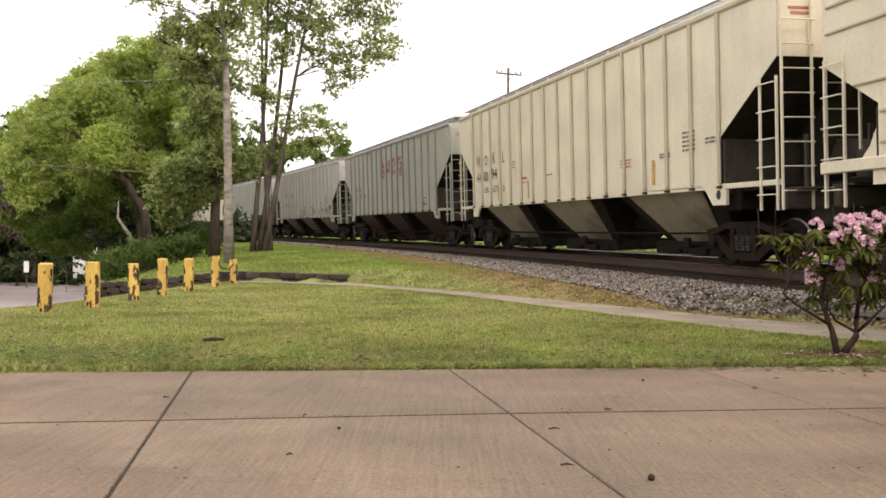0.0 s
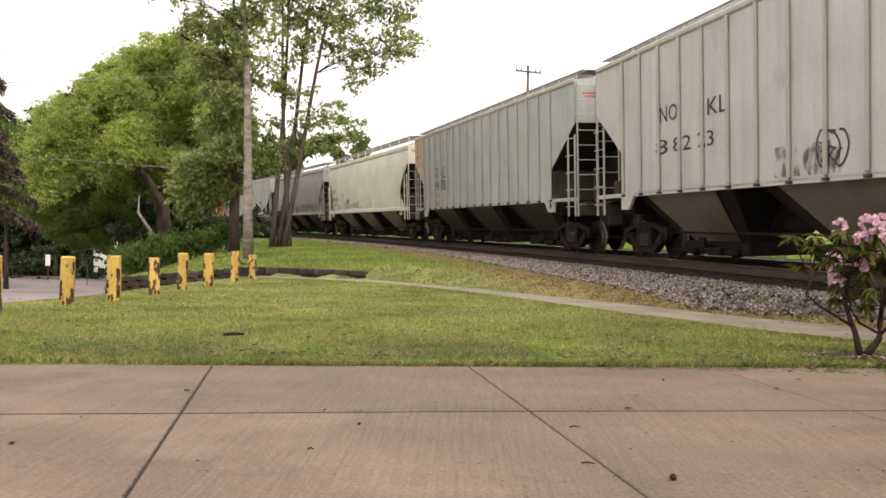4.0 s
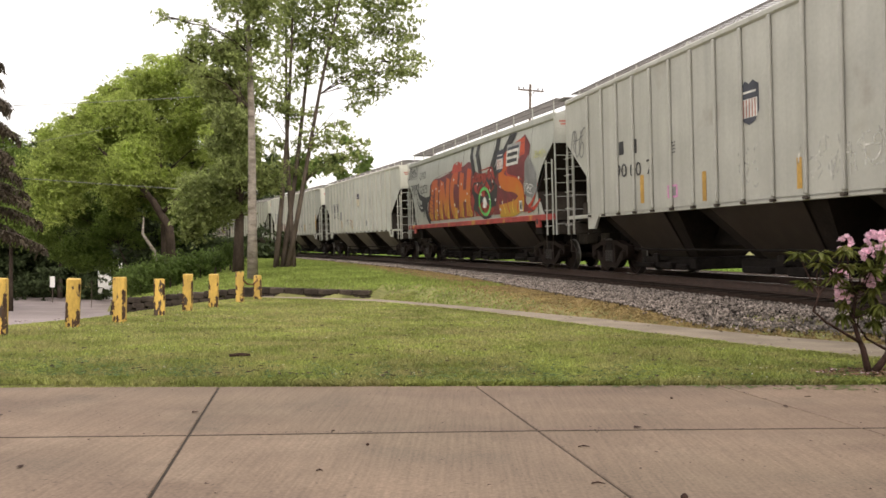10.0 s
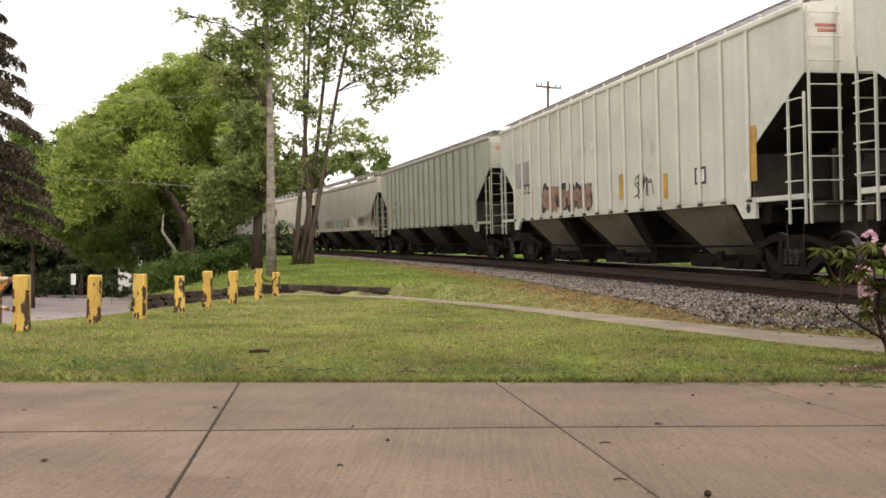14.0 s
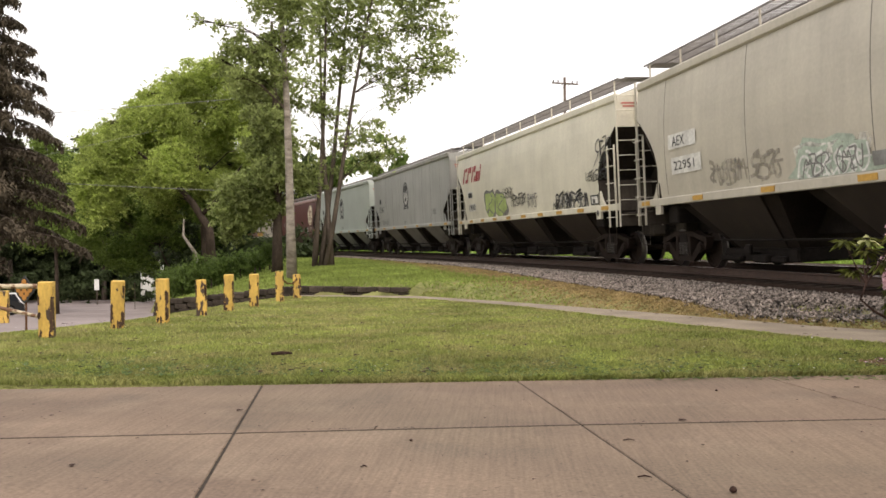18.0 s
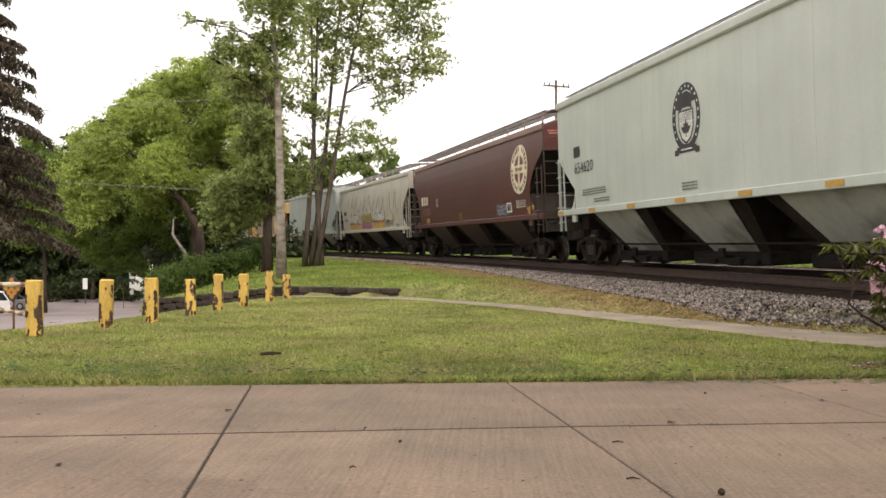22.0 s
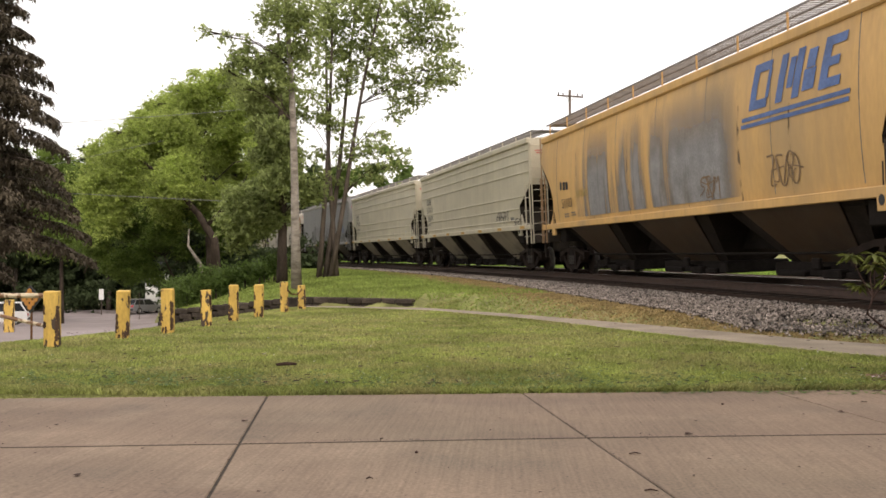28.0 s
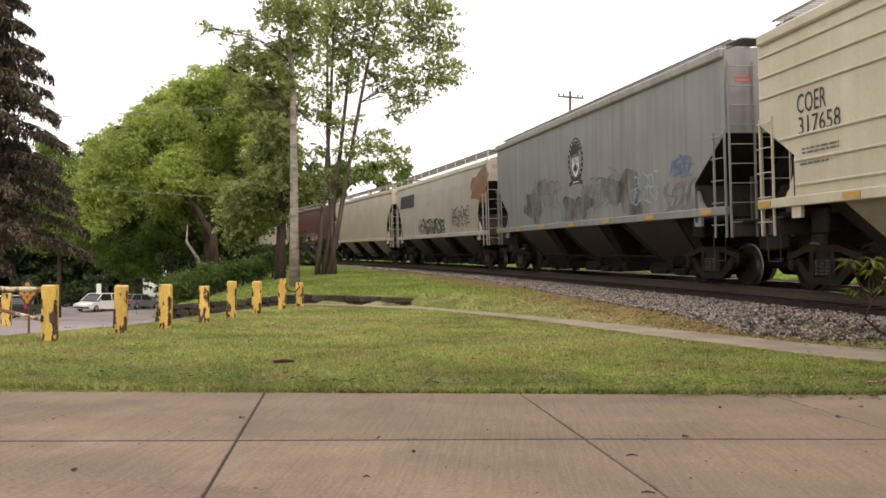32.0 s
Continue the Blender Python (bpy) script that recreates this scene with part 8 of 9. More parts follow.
def utility_pole():
    c = sight(73, 0, 75)
    z = gz(c.x, c.y) - 0.3
    p = thing("utility_pole", "brown wooden utility pole with a single crossarm beyond the track", "utility pole", pose(c.x, c.y, z, 0, 0, 25))
    top = EYE_Z + 188 * 75 / 1000 - z
    part("pole", Form().tube([(0, 0, 0), (0, 0, top)], [0.17, 0.11], 8), pole_wood, p, smooth=True)
    part("crossarm", Form().box(0, -0.1, top - 0.55, 2.5, 0.1, 0.13, 0.01), pole_wood, p)
    for x in (-1.15, -0.7, 0.7, 1.15):
        part("insulator", Form().lathe([(0.02, top - 0.48), (0.06, top - 0.42), (0.05, top - 0.3), (0.02, top - 0.27)], "z", 8, (x, -0.1, 0)), under_dark, p)
    for x in (-0.45, 0.45):
        part("brace", Form().tube([(x, -0.1, top - 0.55), (0, -0.05, top - 1.1)], 0.02, 4), under_dark, p)


def wires():
    for a0, b0, d0, a1, b1, d1, r in ((-740, 150, 38, -240, 176, 38, 0.012), (-740, 91, 38, -240, 60, 38, 0.012), (-740, 72, 38, -290, 160, 58, 0.009), (-740, 131, 37, -520, 161, 37.9, 0.009)):
        A, B = sight(a0, b0, d0), sight(a1, b1, d1)
        pts = [A.lerp(B, q) + Vector((0, 0, -0.25 * q * (1 - q))) for q in np.linspace(0, 1, 12)]
        w = thing("overhead_wire", "thin grey overhead wire sagging before the trees", "wire", pose(*A))
        part("cable", Form().tube([p - A for p in pts], r, 5), wire_mat, w)


def flowering_bush():
    """Two crooked trunks, bare lower limbs, whorls of narrow leaves, flower heads on the upper tips."""
    rng = np.random.default_rng(31)
    x, y = 3.56, 7.80
    b = thing("flowering_bush", "small rhododendron with pink flower heads and bare lower stems", "bush", pose(x, y, gz(x, y) - 0.02))
    trunks = [[(0.0, 0, 0), (-0.03, 0, 0.12), (-0.05, 0.02, 0.24), (-0.09, 0.03, 0.34), (-0.13, 0.05, 0.5), (-0.12, 0.02, 0.72)],
              [(0.02, 0, 0), (0.08, -0.02, 0.1), (0.16, 0.0, 0.2), (0.17, 0.03, 0.3), (0.2, 0.06, 0.48), (0.24, 0.02, 0.7)],
              [(-0.07, 0.02, 0.29), (-0.22, -0.04, 0.37), (-0.42, -0.08, 0.48), (-0.54, -0.1, 0.58), (-0.5, -0.12, 0.72)],
              [(0.16, 0.01, 0.22), (0.27, -0.05, 0.36), (0.4, -0.08, 0.5), (0.46, -0.06, 0.72)],
              [(0.14, 0.0, 0.24), (0.02, 0.1, 0.32), (-0.04, 0.16, 0.44), (0.02, 0.2, 0.68)],
              [(0.18, 0.04, 0.36), (0.1, -0.14, 0.52), (0.06, -0.2, 0.72)]]
    radii = ((0.034, 0.013), (0.038, 0.013), (0.015, 0.007), (0.017, 0.007), (0.013, 0.006), (0.014, 0.006))
    for line, (r0, r1) in zip(trunks, radii):
        part("stem", Form().tube(line, [r0 + (r1 - r0) * i / (len(line) - 1) for i in range(len(line))], 7), twig, b, "bare brown twisting stem", smooth=True)
    heads = [(-0.14, 1.16), (-0.02, 1.17), (0.05, 1.2), (0.15, 1.22), (0.37, 1.22), (0.0, 1.08), (0.1, 1.0), (0.18, 1.0), (-0.17, 0.86), (-0.03, 0.82), (-0.22, 0.66), (-0.16, 0.72), (0.2, 0.9), (-0.1, 1.05),
             (0.26, 1.14), (0.44, 1.12), (0.55, 1.16), (0.5, 0.95), (0.62, 0.9), (0.36, 0.88), (0.4, 0.68)]
    whorls = [(0.0, 0.98), (0.16, 0.8), (-0.16, 0.78), (0.34, 0.62), (0.44, 0.85), (0.0, 0.74), (0.14, 1.1), (-0.08, 0.6), (0.24, 0.86), (-0.6, 1.08), (-0.54, 0.82), (-0.36, 0.89), (-0.3, 1.12), (-0.45, 1.0), (-0.42, 1.09), (-0.2, 0.55), (0.08, 0.62), (0.05, 0.5), (0.3, 0.54), (0.37, 0.76), (0.3, 0.98), (0.1, 0.89), (-0.1, 0.95),
              (0.27, 1.1), (0.42, 1.02), (0.55, 0.72), (0.62, 1.02), (0.66, 0.84), (0.22, 0.7), (-0.24, 0.98), (0.5, 0.6), (-0.04, 0.66)]
    tips = []
    for k, (a, h) in enumerate(heads + whorls):
        t = Vector((a, float(rng.uniform(-0.22, 0.2)) * (1.3 - abs(a)), h))
        root = min((Vector(q) for line in trunks for q in line[3:]), key=lambda q: (q - t).length + max(0, q.z - t.z) * 3)
        mid = root.lerp(t, 0.5) + Vector((0.03 * math.sin(k * 2.1), 0.03 * math.cos(k * 1.3), -0.02))
        part("twig", Form().tube([root, mid, t], [0.008, 0.006, 0.004], 5), twig, b)
        tips.append((t, k < len(heads)))
    vs = []
    for t, flower in tips:
        n = 12 if flower else 19
        for k in range(n):
            a = k * 2.4 + rng.uniform(-0.3, 0.3)
            droop = rng.uniform(-0.9, 0.25) if t.z > 0.75 and not flower else rng.uniform(-2.2, -0.5)
            d = Vector((math.cos(a), math.sin(a), droop)).normalized()
            L, w = rng.uniform(0.10, 0.17), rng.uniform(0.015, 0.024)
            c = d.cross(Vector((0, 0, 1))).normalized()
            mid, tip = t + d * L * 0.5 + Vector((0, 0, 0.012)), t + d * L + Vector((0, 0, -0.018))
            vs.append([t, t + d * L * 0.25 + c * w, mid + c * w, tip, mid - c * w, t + d * L * 0.25 - c * w])
    part("leaves", spread("leaves", range(6), [(0, 1, 2, 3, 4, 5)], np.array([[tuple(p) for p in q] for q in vs]), bush_leaf), bush_leaf, b, "narrow leathery leaves in whorls")
    for t, flower in tips:
        if not flower:
            continue
        fl = []
        for k in range(18):  # small open bells in an upright dome
            d = Vector(rng.normal(size=3) * (1, 1, 0.8)) + Vector((0, 0, 0.7))
            d.normalize()
            c = t + Vector((0, 0, 0.02)) + d * float(rng.uniform(0.025, 0.062))
            a1 = d.cross(Vector((0.3, 0.2, 1))).normalized()
            a2 = d.cross(a1)
            for j in range(5):
                q0, q1 = j * 1.2566, (j + 1) * 1.2566
                r, p = 0.025, c + d * 0.026
                e0, e1 = (a1 * math.cos(q0) + a2 * math.sin(q0)) * r, (a1 * math.cos(q1) + a2 * math.sin(q1)) * r
                fl.append([c, p + e0 * 0.85, p + (e0 + e1) * 0.62 + d * 0.01, p + e1 * 0.85])
        part("flower_head", spread("flower_head", range(4), [(0, 1, 2, 3)], np.array([[tuple(p) for p in q] for q in fl]), petal), petal, b, "pink rhododendron flower head")


def barrier():
    """Swing gate and marker left of the posts."""
    g = thing("barrier_gate", "rusty yellow pipe gate hinged on the guard post", "gate", pose(-5.85, 10.53, gz(-5.85, 10.53) + 0.03))
    part("top_bar", Form().tube([(0.0, 0, 0.60), (-3.0, 0.5, 0.58)], 0.032, 8), rust_yellow, g)
    part("brace", Form().tube([(0.0, 0.02, 0.22), (-1.6, 0.26, 0.52), (-3.0, 0.5, 0.56)], 0.024, 8), rust_yellow, g)
    guard_post(-12.5, 21.0, 0.86, 20, 1, 0.22)
    s = thing("marker_sign", "dark diamond marker sign with amber reflectors on a thin post", "sign", pose(-7.42, 13.0, gz(-7.42, 13.0) + 0.16, 0, 0, -18) @ Matrix.Diagonal((1.1, 1.1, 1.1, 1)))
    part("sign_post", Form().box(0, 0.02, 0.1, 0.025, 0.025, 0.7, 0.004), rust, s)
    part("plate", Form().prism([(-0.2, 0.56), (0, 0.36), (0.2, 0.56), (0, 0.76)], "y", -0.006, 0.006), ink, s)
    for a in (-1, 0, 1):
        for b in (-1, 0, 1):
            part("reflector", Form().lathe([(0.04, -0.016), (0.04, -0.007)], "y", 12, ((a + b) * 0.055, 0, 0.56 + (a - b) * 0.055)), sign_amber, s)


def street_bits():
    s = thing("sapling", "thin young street tree by the junction", "tree", pose(-34.2, 79, gz(-34.2, 79)))
    part("trunk", Form().tube([(0, 0, 0), (0, 0, 2.6)], [0.03, 0.02], 6), bark, s)
    rng = np.random.default_rng(3)
    part("crown", spread("crown", range(4), [(0, 1, 2, 3)], leaves(rng, [(Vector((0, 0, 2.6)), 0.3)], 120, 0.08), leaf_c), leaf_c, s)
    h = thing("white_house", "narrow white house half hidden behind trees", "house", pose(-38.7, 94, gz(-38.7, 94), 0, 0, 24))
    part("wall", Form().box(0, 0, 2.4, 2.4, 3, 5.0, 0.02), white_paint, h)
    part("roof", Form().prism([(-1.8, 4.85), (1.8, 4.85), (0, 5.4)], "x", -1.4, 1.4), ink, h)
    for x in (-0.5, 0.6):
        w = part("window", Form().box(x, -1.52, 3.6, 0.4, 0.08, 1.3, 0.01), glass_dark, h)
        part("frame", Form().box(x, -1.55, 2.9, 0.5, 0.1, 0.06, 0.01), white_paint, w)
    c = Vector((-13.95, 60.0, 0))
    c.z = gz(c.x, c.y)
    k = thing("concrete_marker", "small grey concrete block beside the track", "marker", pose(c.x, c.y, c.z, 0, 0, 15))
    part("block", Form().box(0, 0, 0.42, 0.5, 0.45, 0.94, 0.03), wall_stone, k)
    b = thing("notice_board", "small white notice on a post at the wood's edge", "sign", pose(-41.2, 86, gz(-41.2, 86)))
    part("post", Form().box(0, 0.05, 1.2, 0.08, 0.08, 2.6, 0.01), bark, b)
    part("board", Form().box(0, 0, 2.1, 0.5, 0.03, 1.1, 0.005), white_paint, b)


sign_amber = material("sign_amber", (0.42, 0.18, 0.03), 0.5, spread=0.15, bump=0)
rust_yellow = material("rusty_yellow_paint", (0.5, 0.42, 0.3), 0.7, spread=0.2, grain=6, second=(0.16, 0.08, 0.04), second_at=0.5, second_soft=0.03, second_scale=9.0)


# ---- the train: one call for each wagon ----
LENGTHS = [18.1, 18.1, 18.22, 18.84, 18.01, 18.51, 17.55, 18.22, 17.89, 18.33, 18.13, 19.20, 18.76, 17.58, 17.39, 17.33, 18.76, 18.54, 18.06, 18.75, 17.37, 17.68, 17.72, 17.53, 17.48, 17.6, 17.6]
WAGONS = []


def build_train():
    inks()
    worn = dict(second=(0.25, 0.20, 0.15), second_at=0.69, soft=0.08)
    cream = paint("cream_paint", (0.69, 0.625, 0.49), 0.1)
    ivory = paint("ivory_paint", (0.71, 0.67, 0.555), 0.06)
    cream_rib = paint("cream_rib_paint", (0.50, 0.45, 0.34), 0.2)
    grey = paint("grey_paint", (0.38, 0.355, 0.32), 0.32, **worn)
    grey_rib = paint("grey_rib_paint", (0.30, 0.29, 0.265), 0.45)
    green_grey = paint("green_grey_paint", (0.35, 0.34, 0.295), 0.3, **worn)
    dark_grey = paint("dark_grey_paint", (0.235, 0.235, 0.232), 0.45)
    pale = paint("pale_grey_paint", (0.43, 0.40, 0.345), 0.24, **worn)
    mint = paint("pale_green_paint", (0.425, 0.435, 0.39), 0.2)
    brown = paint("brown_paint", (0.10, 0.031, 0.027), 0.25)
    # light along the roof edge painted in, paler than the brown body
    brown_edge = paint("lit_brown_edge_paint", (0.30, 0.19, 0.17), 0.2)
    h_brown = paint("brown_hopper", (0.05, 0.03, 0.025), 0.4)
    yellow = material("yellow_wagon_paint", (0.58, 0.35, 0.13), 0.6, spread=0.12, grain=0.8, fine=14, bump=0.04, streak=0.16, second=(0.36, 0.25, 0.13), second_at=0.62, second_soft=0.12, second_scale=0.5, stretch=(1, 1, 0.3))
    tan = paint("tan_paint", (0.53, 0.48, 0.37), 0.15)
    beige = paint("beige_paint", (0.47, 0.435, 0.365), 0.16)
    light = paint("light_grey_paint", (0.60, 0.605, 0.535), 0.12, **worn)
    faded_green = paint("faded_green_paint", (0.39, 0.395, 0.34), 0.2, **worn)
    silver = paint("silver_grey_paint", (0.48, 0.465, 0.44), 0.22, **worn)
    blue_grey = paint("blue_grey_paint", (0.40, 0.42, 0.395), 0.24, **worn)
    sage = paint("sage_paint", (0.43, 0.44, 0.36), 0.18, **worn)
    slate = paint("slate_grey_paint", (0.365, 0.365, 0.345), 0.25)
    chalk = paint("chalky_grey_paint", (0.455, 0.45, 0.405), 0.2, **worn)
    aqua = paint("pale_aqua_paint", (0.48, 0.52, 0.475), 0.10, spread_=0.06)
    sea = paint("grey_green_paint", (0.365, 0.40, 0.375), 0.15)
    aqua_seam = paint("aqua_seam_paint", (0.40, 0.425, 0.39), 0.2)
    sprayed = material("sprayed_sill", (0.33, 0.05, 0.042), 0.6, spread=0.35, grain=2.0, fine=12, bump=0, second=(0.46, 0.24, 0.05), second_at=0.6, second_soft=0.04, second_scale=1.3)
    # rib highlight put into the paint, paler than the panels
    light_rib = paint("highlit_rib_paint", (0.68, 0.665, 0.59), 0.1)
    rusty = paint("rusty_paint", (0.33, 0.20, 0.10), 0.3)
    white = paint("off_white_paint", (0.66, 0.625, 0.52), 0.1)
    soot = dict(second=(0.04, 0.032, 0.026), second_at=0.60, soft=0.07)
    # hopper sheet paints, toned down to carry the shade below the wagons
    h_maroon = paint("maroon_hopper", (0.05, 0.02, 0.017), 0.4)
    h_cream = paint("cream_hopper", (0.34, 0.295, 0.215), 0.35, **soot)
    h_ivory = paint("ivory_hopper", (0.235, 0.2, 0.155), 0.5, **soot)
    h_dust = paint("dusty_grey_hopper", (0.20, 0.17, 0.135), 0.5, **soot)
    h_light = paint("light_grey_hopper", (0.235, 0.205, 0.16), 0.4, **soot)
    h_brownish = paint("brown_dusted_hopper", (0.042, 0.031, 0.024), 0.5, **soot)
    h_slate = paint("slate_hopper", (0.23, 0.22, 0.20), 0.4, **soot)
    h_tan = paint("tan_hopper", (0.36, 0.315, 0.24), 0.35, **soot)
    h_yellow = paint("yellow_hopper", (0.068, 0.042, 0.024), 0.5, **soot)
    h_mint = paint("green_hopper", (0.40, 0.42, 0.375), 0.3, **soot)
    h_dark = paint("dark_shaded_hopper", (0.036, 0.029, 0.0245), 0.4)
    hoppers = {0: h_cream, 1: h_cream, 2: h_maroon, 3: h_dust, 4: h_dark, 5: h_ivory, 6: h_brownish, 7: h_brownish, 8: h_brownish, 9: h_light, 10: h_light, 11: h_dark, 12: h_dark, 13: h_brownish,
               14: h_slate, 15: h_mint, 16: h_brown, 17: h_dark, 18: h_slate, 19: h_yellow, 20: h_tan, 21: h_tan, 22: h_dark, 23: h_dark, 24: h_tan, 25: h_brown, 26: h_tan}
    rows = [
        ("line", cream, cream_rib, "cream ribbed covered hopper wagon", dict(lines=6)),
        ("rib", cream, cream_rib, "cream ribbed covered hopper wagon with black lettering", dict(ribs=17)),
        ("rib", faded_green, grey_rib, "grey-green ribbed hopper wagon with faded red lettering", dict()),
        ("rib", silver, pale, "weathered grey ribbed hopper wagon", dict()),
        ("rib", blue_grey, pale, "grey-green ribbed hopper wagon with rust-stained end", dict()),
        ("smooth", ivory, white, "ivory smooth-sided hopper wagon with black graffiti tags", dict(sill=white)),
        ("smooth", grey, pale, "grey smooth-sided hopper wagon with a row of black tags", dict(seams=7, sill=pale)),
        ("rib", chalk, chalk, "weathered grey ribbed hopper wagon with a shield emblem", dict()),
        ("smooth", mint, mint, "pale green-grey smooth hopper wagon covered with orange and red graffiti", dict(seams=5, sill=sprayed)),
        ("rib", light, light_rib, "pale ribbed hopper wagon with a shield emblem", dict()),
        ("rib", light, light_rib, "pale grey ribbed hopper wagon with brown graffiti", dict()),
        ("rib", sage, green_grey, "grey-green ribbed hopper wagon", dict()),
        ("smooth", beige, beige, "beige smooth hopper wagon with faded graffiti", dict(seams=5)),
        ("smooth", white, white, "off-white smooth hopper wagon with red lettering and graffiti", dict()),
        ("flat", slate, grey_rib, "grey flat-sided hopper wagon with an oval crest", dict(seams=9)),
        ("flat", aqua, aqua, "pale green flat-sided hopper wagon with an oval crest", dict(seams=7, seam_paint=aqua_seam)),
        ("smooth", brown, brown_edge, "dark red-brown hopper wagon with a round cream emblem", dict(sill=brown, end_paint=h_brown)),
        ("smooth", beige, beige, "beige-grey smooth hopper wagon with coloured graffiti along its foot", dict(seams=6)),
        ("flat", sea, sea, "pale green hopper wagon with an oval crest and red scrawl", dict(seams=7)),
        ("smooth", yellow, yellow, "yellow hopper wagon with blue lettering and grey worn stripes", dict(seams=7, end_paint=rusty)),
        ("line", tan, tan, "tan hopper wagon with horizontal ribs", dict(lines=6)),
        ("line", tan, tan, "tan hopper wagon with horizontal ribs", dict(lines=6)),
        ("flat", dark_grey, grey_rib, "dark grey hopper wagon with a crest and scrawled graffiti", dict(seams=9)),
        ("smooth", pale, white, "pale hopper wagon with rusty end and graffiti", dict()),
        ("smooth", tan, tan, "tan smooth hopper wagon", dict()),
        ("smooth", brown, brown, "red-brown hopper wagon with white graffiti", dict()),
        ("smooth", tan, tan, "tan smooth hopper wagon", dict()),
    ]
    font = letters(sorted({m[5] for q in MARKS.values() for m in q if m[0] == "T"}))
    for k, (kind, skin, skin2, label, more) in enumerate(rows):
        car = wagon(k, kind, LENGTHS[k], skin, skin2, label, hopper=hoppers[k], **more)
        WAGONS.append(car)
        dress(k, car, kind, MARKS.get(k, ()), font)
        if k in (12, 13, 14, 15, 18, 20, 21, 22):
            reflectors(car, kind, HALF[k], 7 if k != 13 else 10)


# ---- road vehicles ----
def road_car(label, color, kind, name="car"):
    """A car with its nose to +x, standing on z = 0."""
    c = thing(name, label, "car")
    skin = material("car_paint", color, 0.3, spread=0.04, grain=1, bump=0)
    L, W, Hh, waist = {"hatch": (4.4, 1.8, 1.5, 0.92), "suv": (4.6, 1.85, 1.68, 1.02), "van": (5.0, 1.95, 1.75, 1.05), "sedan": (4.7, 1.8, 1.45, 0.92)}[kind]
    a = L / 2
    low = [(-a, 0.35), (-a + 0.08, 0.28), (a - 0.1, 0.26), (a, 0.36), (a - 0.02, 0.66), (a - 0.25, 0.78), (a * 0.42, waist), (-a + 0.12, waist + 0.04), (-a, 0.8)]
    body = Form().prism(low, "y", -W / 2, W / 2)
    part("body", body, skin, c)
    rear = {"hatch": -a + 0.1, "suv": -a + 0.08, "van": -a + 0.08, "sedan": -a + 0.75}[kind]
    front = a * (0.46 if kind != "van" else 0.6)
    top0, top1 = rear + (0.45 if kind != "sedan" else 0.8), front - (0.75 if kind != "van" else 0.9)
    cab, roof = Form(), Form()
    w0, w1 = W / 2 - 0.04, W / 2 - 0.2
    v = [(rear, -w0, waist), (front, -w0, waist), (front, w0, waist), (rear, w0, waist), (top0, -w1, Hh - 0.04), (top1, -w1, Hh - 0.04), (top1, w1, Hh - 0.04), (top0, w1, Hh - 0.04)]
    part("glazing", cab.add(v, [(0, 1, 5, 4), (1, 2, 6, 5), (2, 3, 7, 6), (3, 0, 4, 7), (4, 5, 6, 7), (0, 3, 2, 1)]), glass_dark, c, "dark glass windows")
    part("roof", roof.box((top0 + top1) / 2, 0, Hh - 0.02, top1 - top0 + 0.12, 2 * w1 + 0.06, 0.06, 0.02), skin, c)
    for s in (-1, 1):
        for x in (rear, (top0 + top1) / 2, front):
            xt = top0 if x == rear else top1 if x == front else x
            part("pillar", Form().tube([(x, s * (w0 + 0.005), waist), (xt, s * (w1 + 0.012), Hh - 0.03)], 0.045, 5), skin, c)
        part("taillight", Form().box(-a + 0.01, s * (W / 2 - 0.2), 0.8, 0.06, 0.3, 0.2, 0.01), tail_red, c, "red tail light")
        part("headlight", Form().box(a - 0.06, s * (W / 2 - 0.25), 0.66, 0.12, 0.4, 0.14, 0.02), white_paint, c, "clear headlight")
        part("mirror", Form().box(front - 0.35, s * (W / 2 + 0.08), waist + 0.08, 0.12, 0.18, 0.12, 0.02), skin, c)
        for x in (-a + 0.85, a - 0.9):
            wheel = part("wheel", cached("tyre", lambda: Form().lathe([(0.2, -0.1), (0.31, -0.1), (0.33, -0.06), (0.33, 0.06), (0.31, 0.1), (0.2, 0.1)], "y", 18).mesh("wheel")), rubber, c, m=pose(x, s * (W / 2 - 0.09), 0.33))
            part("rim", cached("rim", lambda: Form().lathe([(0.2, -0.105), (0.2, 0.105)], "y", 14).mesh("rim")), galv, wheel)
    part("bumper", Form().box(a - 0.02, 0, 0.42, 0.1, W - 0.1, 0.16, 0.03), ink, c)
    part("rear_bumper", Form().box(-a + 0.0, 0, 0.45, 0.1, W - 0.1, 0.18, 0.03), ink, c)
    return c


tail_red = material("tail_light_red", (0.5, 0.02, 0.02), 0.3, spread=0.05, bump=0)
CARS = {}


def vehicles():
    CARS["dark"] = road_car("dark grey sport utility car driving away on the road", (0.03, 0.032, 0.036), "suv")
    CARS["silver"] = road_car("silver hatchback car waiting at the junction", (0.2, 0.2, 0.21), "hatch")
    CARS["van"] = road_car("white minivan turning at the junction", (0.75, 0.75, 0.74), "van", "minivan")
    CARS["coupe"] = road_car("black car braking on the road", (0.015, 0.015, 0.018), "sedan")
    parked = road_car("white car parked beside the road", (0.72, 0.72, 0.71), "suv")
    parked.matrix_basis = on_road(-38.6, 63.4, 200)


def on_road(x, y, turn):
    return pose(x, y, gz(x, y) + 0.05, 0, 0, turn) @ pose(0, 0, 0, 0, 2.0 * math.sin(radians(turn)), 0)


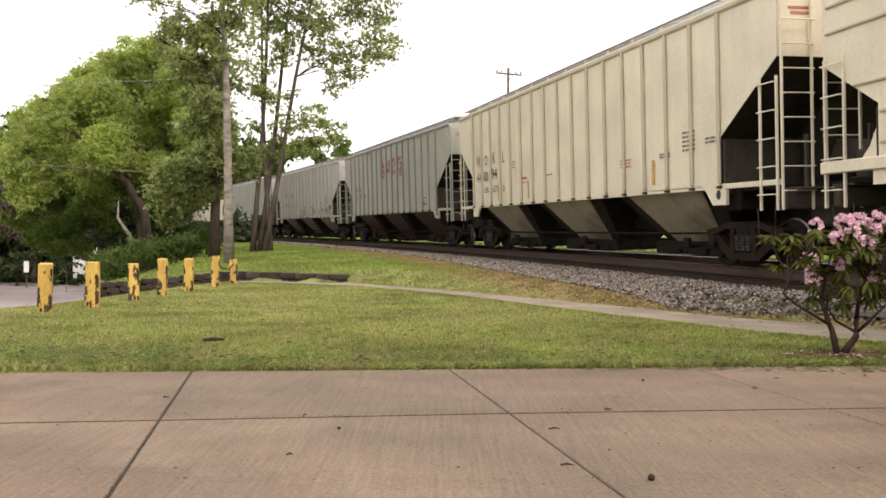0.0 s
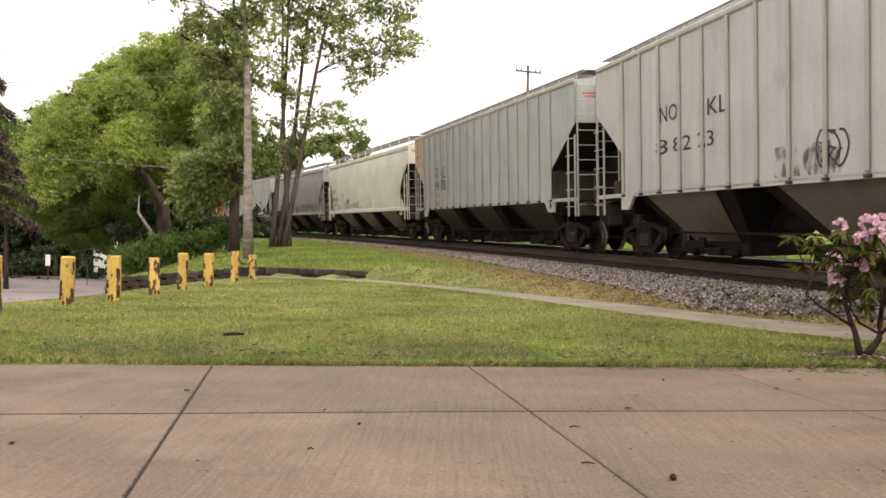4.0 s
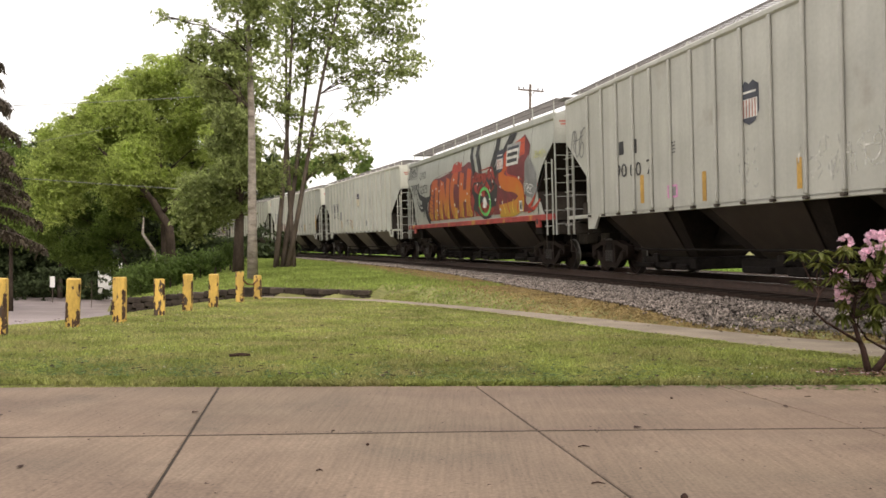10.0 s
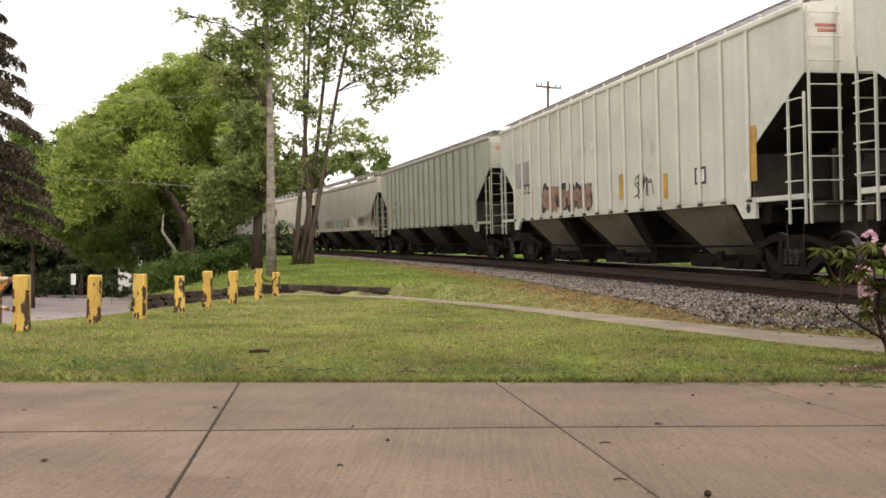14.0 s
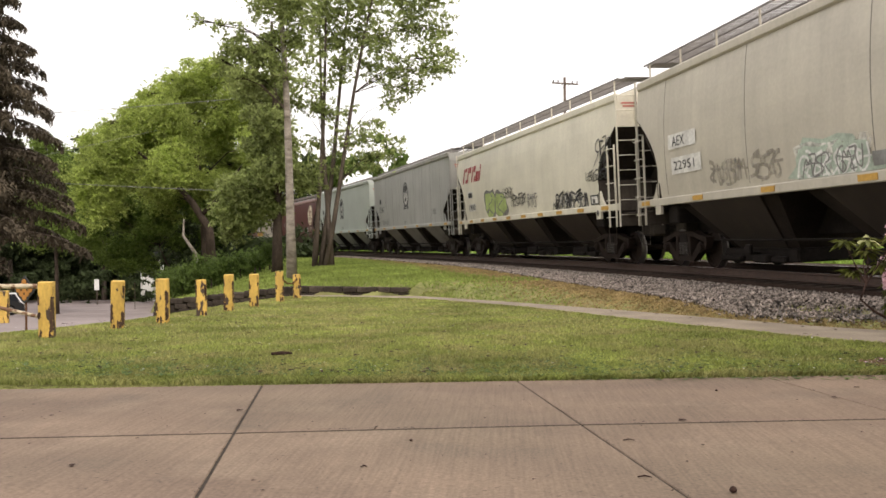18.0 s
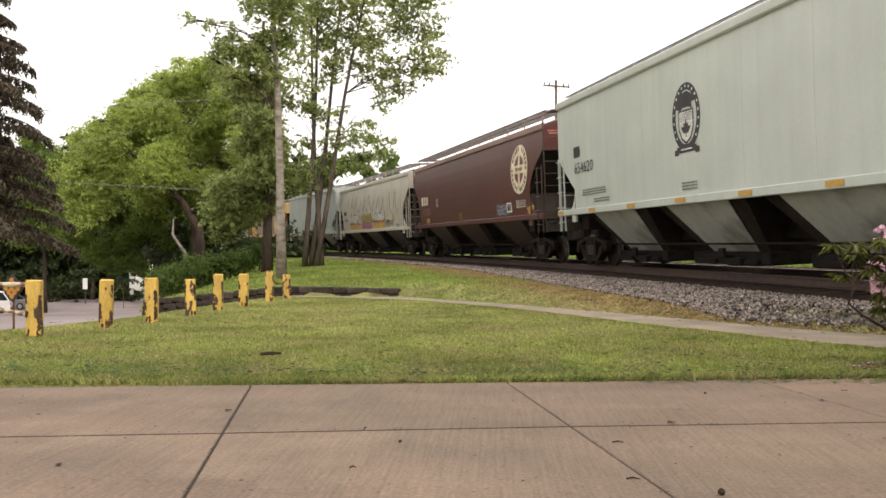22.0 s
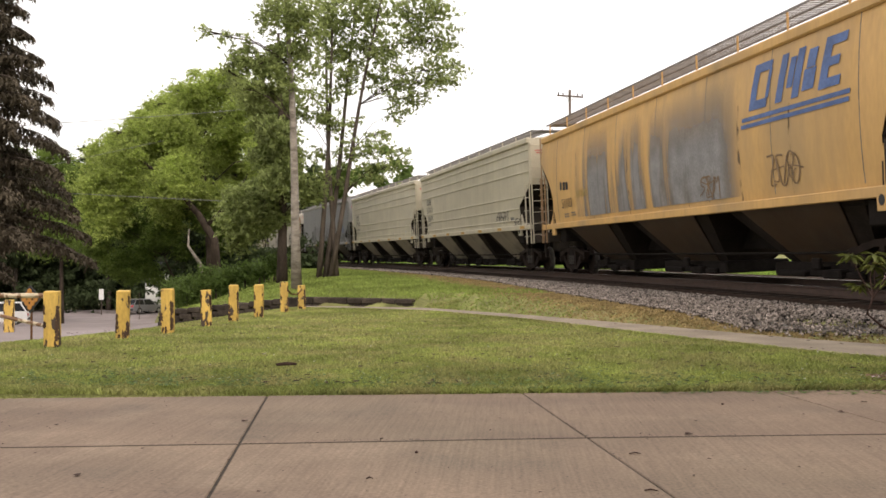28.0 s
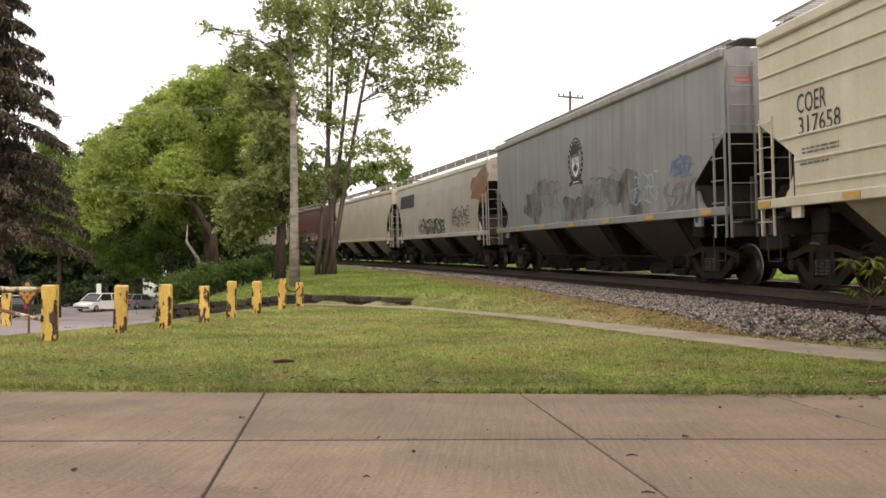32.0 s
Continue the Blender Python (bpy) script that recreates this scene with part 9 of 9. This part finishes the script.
ROUTES = {
    "dark": [(0, -52, 40, 30), (16, -38, 46, 35), (18, -32.4, 52, 75), (18.5, -32.1, 54.5, 85), (19, -33.55, 59, 80), (19.5, -35.33, 66, 70), (20, -36.91, 72, 60), (20.5, -38.41, 78, 52),
             (21, -39.51, 84, 45), (21.5, -40.16, 92, 40), (22, -41.67, 100, 45), (23, -43.96, 112, 70), (24.5, -46.3, 128, 95), (32, -47.9, 140, 95)],
    "silver": [(0, -84, 72, 0), (19.5, -60, 76, 0), (21.5, -47.5, 77, 5), (22, -44.3, 77.5, 5), (22.5, -41.8, 77.8, 5), (23, -39.9, 78, 5), (23.5, -38.7, 78.2, 10), (24, -37.95, 78.7, 20),
               (24.5, -37.75, 79.6, 60), (25, -37.9, 81, 80), (25.5, -38.5, 83.4, 90), (26.5, -38.3, 86.5, 60), (27.5, -37.7, 88, 40), (32, -37.7, 88, 40)],
    "van": [(0, -30.7, 106, 210), (29, -33.5, 101, 210), (30.4, -36.6, 95, 212), (30.7, -37.3, 91.5, 212), (31, -37.9, 88.5, 210), (31.4, -38.75, 86, 206), (31.8, -39.45, 84, 202), (32, -39.7, 83, 200)],
    "coupe": [(0, -58, 36, 20), (29.5, -36, 42, 30), (30.7, -30.6, 48.5, 70), (31.2, -30.67, 52, 88), (31.6, -30.93, 53.7, 90), (32, -31.21, 54.8, 90)],
}


def rear_at(k):
    """How far along the track the rear of wagon k stands at the start."""
    return sum(LENGTHS[2:k + 1]) if k >= 1 else -LENGTHS[1]


def run(t):
    """How far the train has gone after t seconds."""
    return 11.6177 * t + 0.0111 * t * t / 2


def wagon_pose(k, t):
    s = rear_at(k) - HALF[k] - run(t)
    a, b = on_track(s - 6.9), on_track(s + 6.9)
    c, d = (a + b) / 2, a - b
    return pose(c.x, c.y, RAIL, 0, 0, math.degrees(math.atan2(d.y, d.x))) @ pose(0, 0, 0, LEAN)


def motions():
    for k, car in enumerate(WAGONS):
        walk(car, [(t, wagon_pose(k, t)) for t in range(33)])
    # wheels roll while their wagon is in sight
    for w, k, a in WHEELS:
        start = rear_at(k) - HALF[k]
        t0, t1 = max(0.0, (start - 75) / 11.7), min(32.0, (start + 45) / 11.7)
        rows, last = [(0.0, 0.0)] if t0 > 0 else [], None
        n0, n1 = math.ceil(t0 * FPS), math.floor(t1 * FPS)
        rows += [(i / FPS, -(run(i / FPS) - run(n0 / FPS)) / 0.422) for i in range(n0, n1 + 1)]
        if n1 < 32 * FPS:
            rows.append((32.0, rows[-1][1]))
        walk(w, [(t, Matrix.Translation((a, 0, 0.422)) @ Matrix.Rotation(-q, 4, "Y")) for t, q in rows])
    for name, rows in ROUTES.items():
        keys, turn = [], rows[0][3]
        for i, (t, x, y, _) in enumerate(rows):
            (_, ax, ay, _), (_, bx, by, _) = rows[max(0, i - 1)], rows[min(len(rows) - 1, i + 1)]
            if math.hypot(bx - ax, by - ay) > 0.3:  # the nose follows the way
                turn = math.degrees(math.atan2(by - ay, bx - ax)) % 360
            keys.append((t, on_road(x, y, turn)))
        walk(CARS[name], keys)


build_train()
woods()
posts()
low_wall()
utility_pole()
wires()
flowering_bush()
barrier()
street_bits()
vehicles()
litter()
grass()
railway()
paving()
motions()
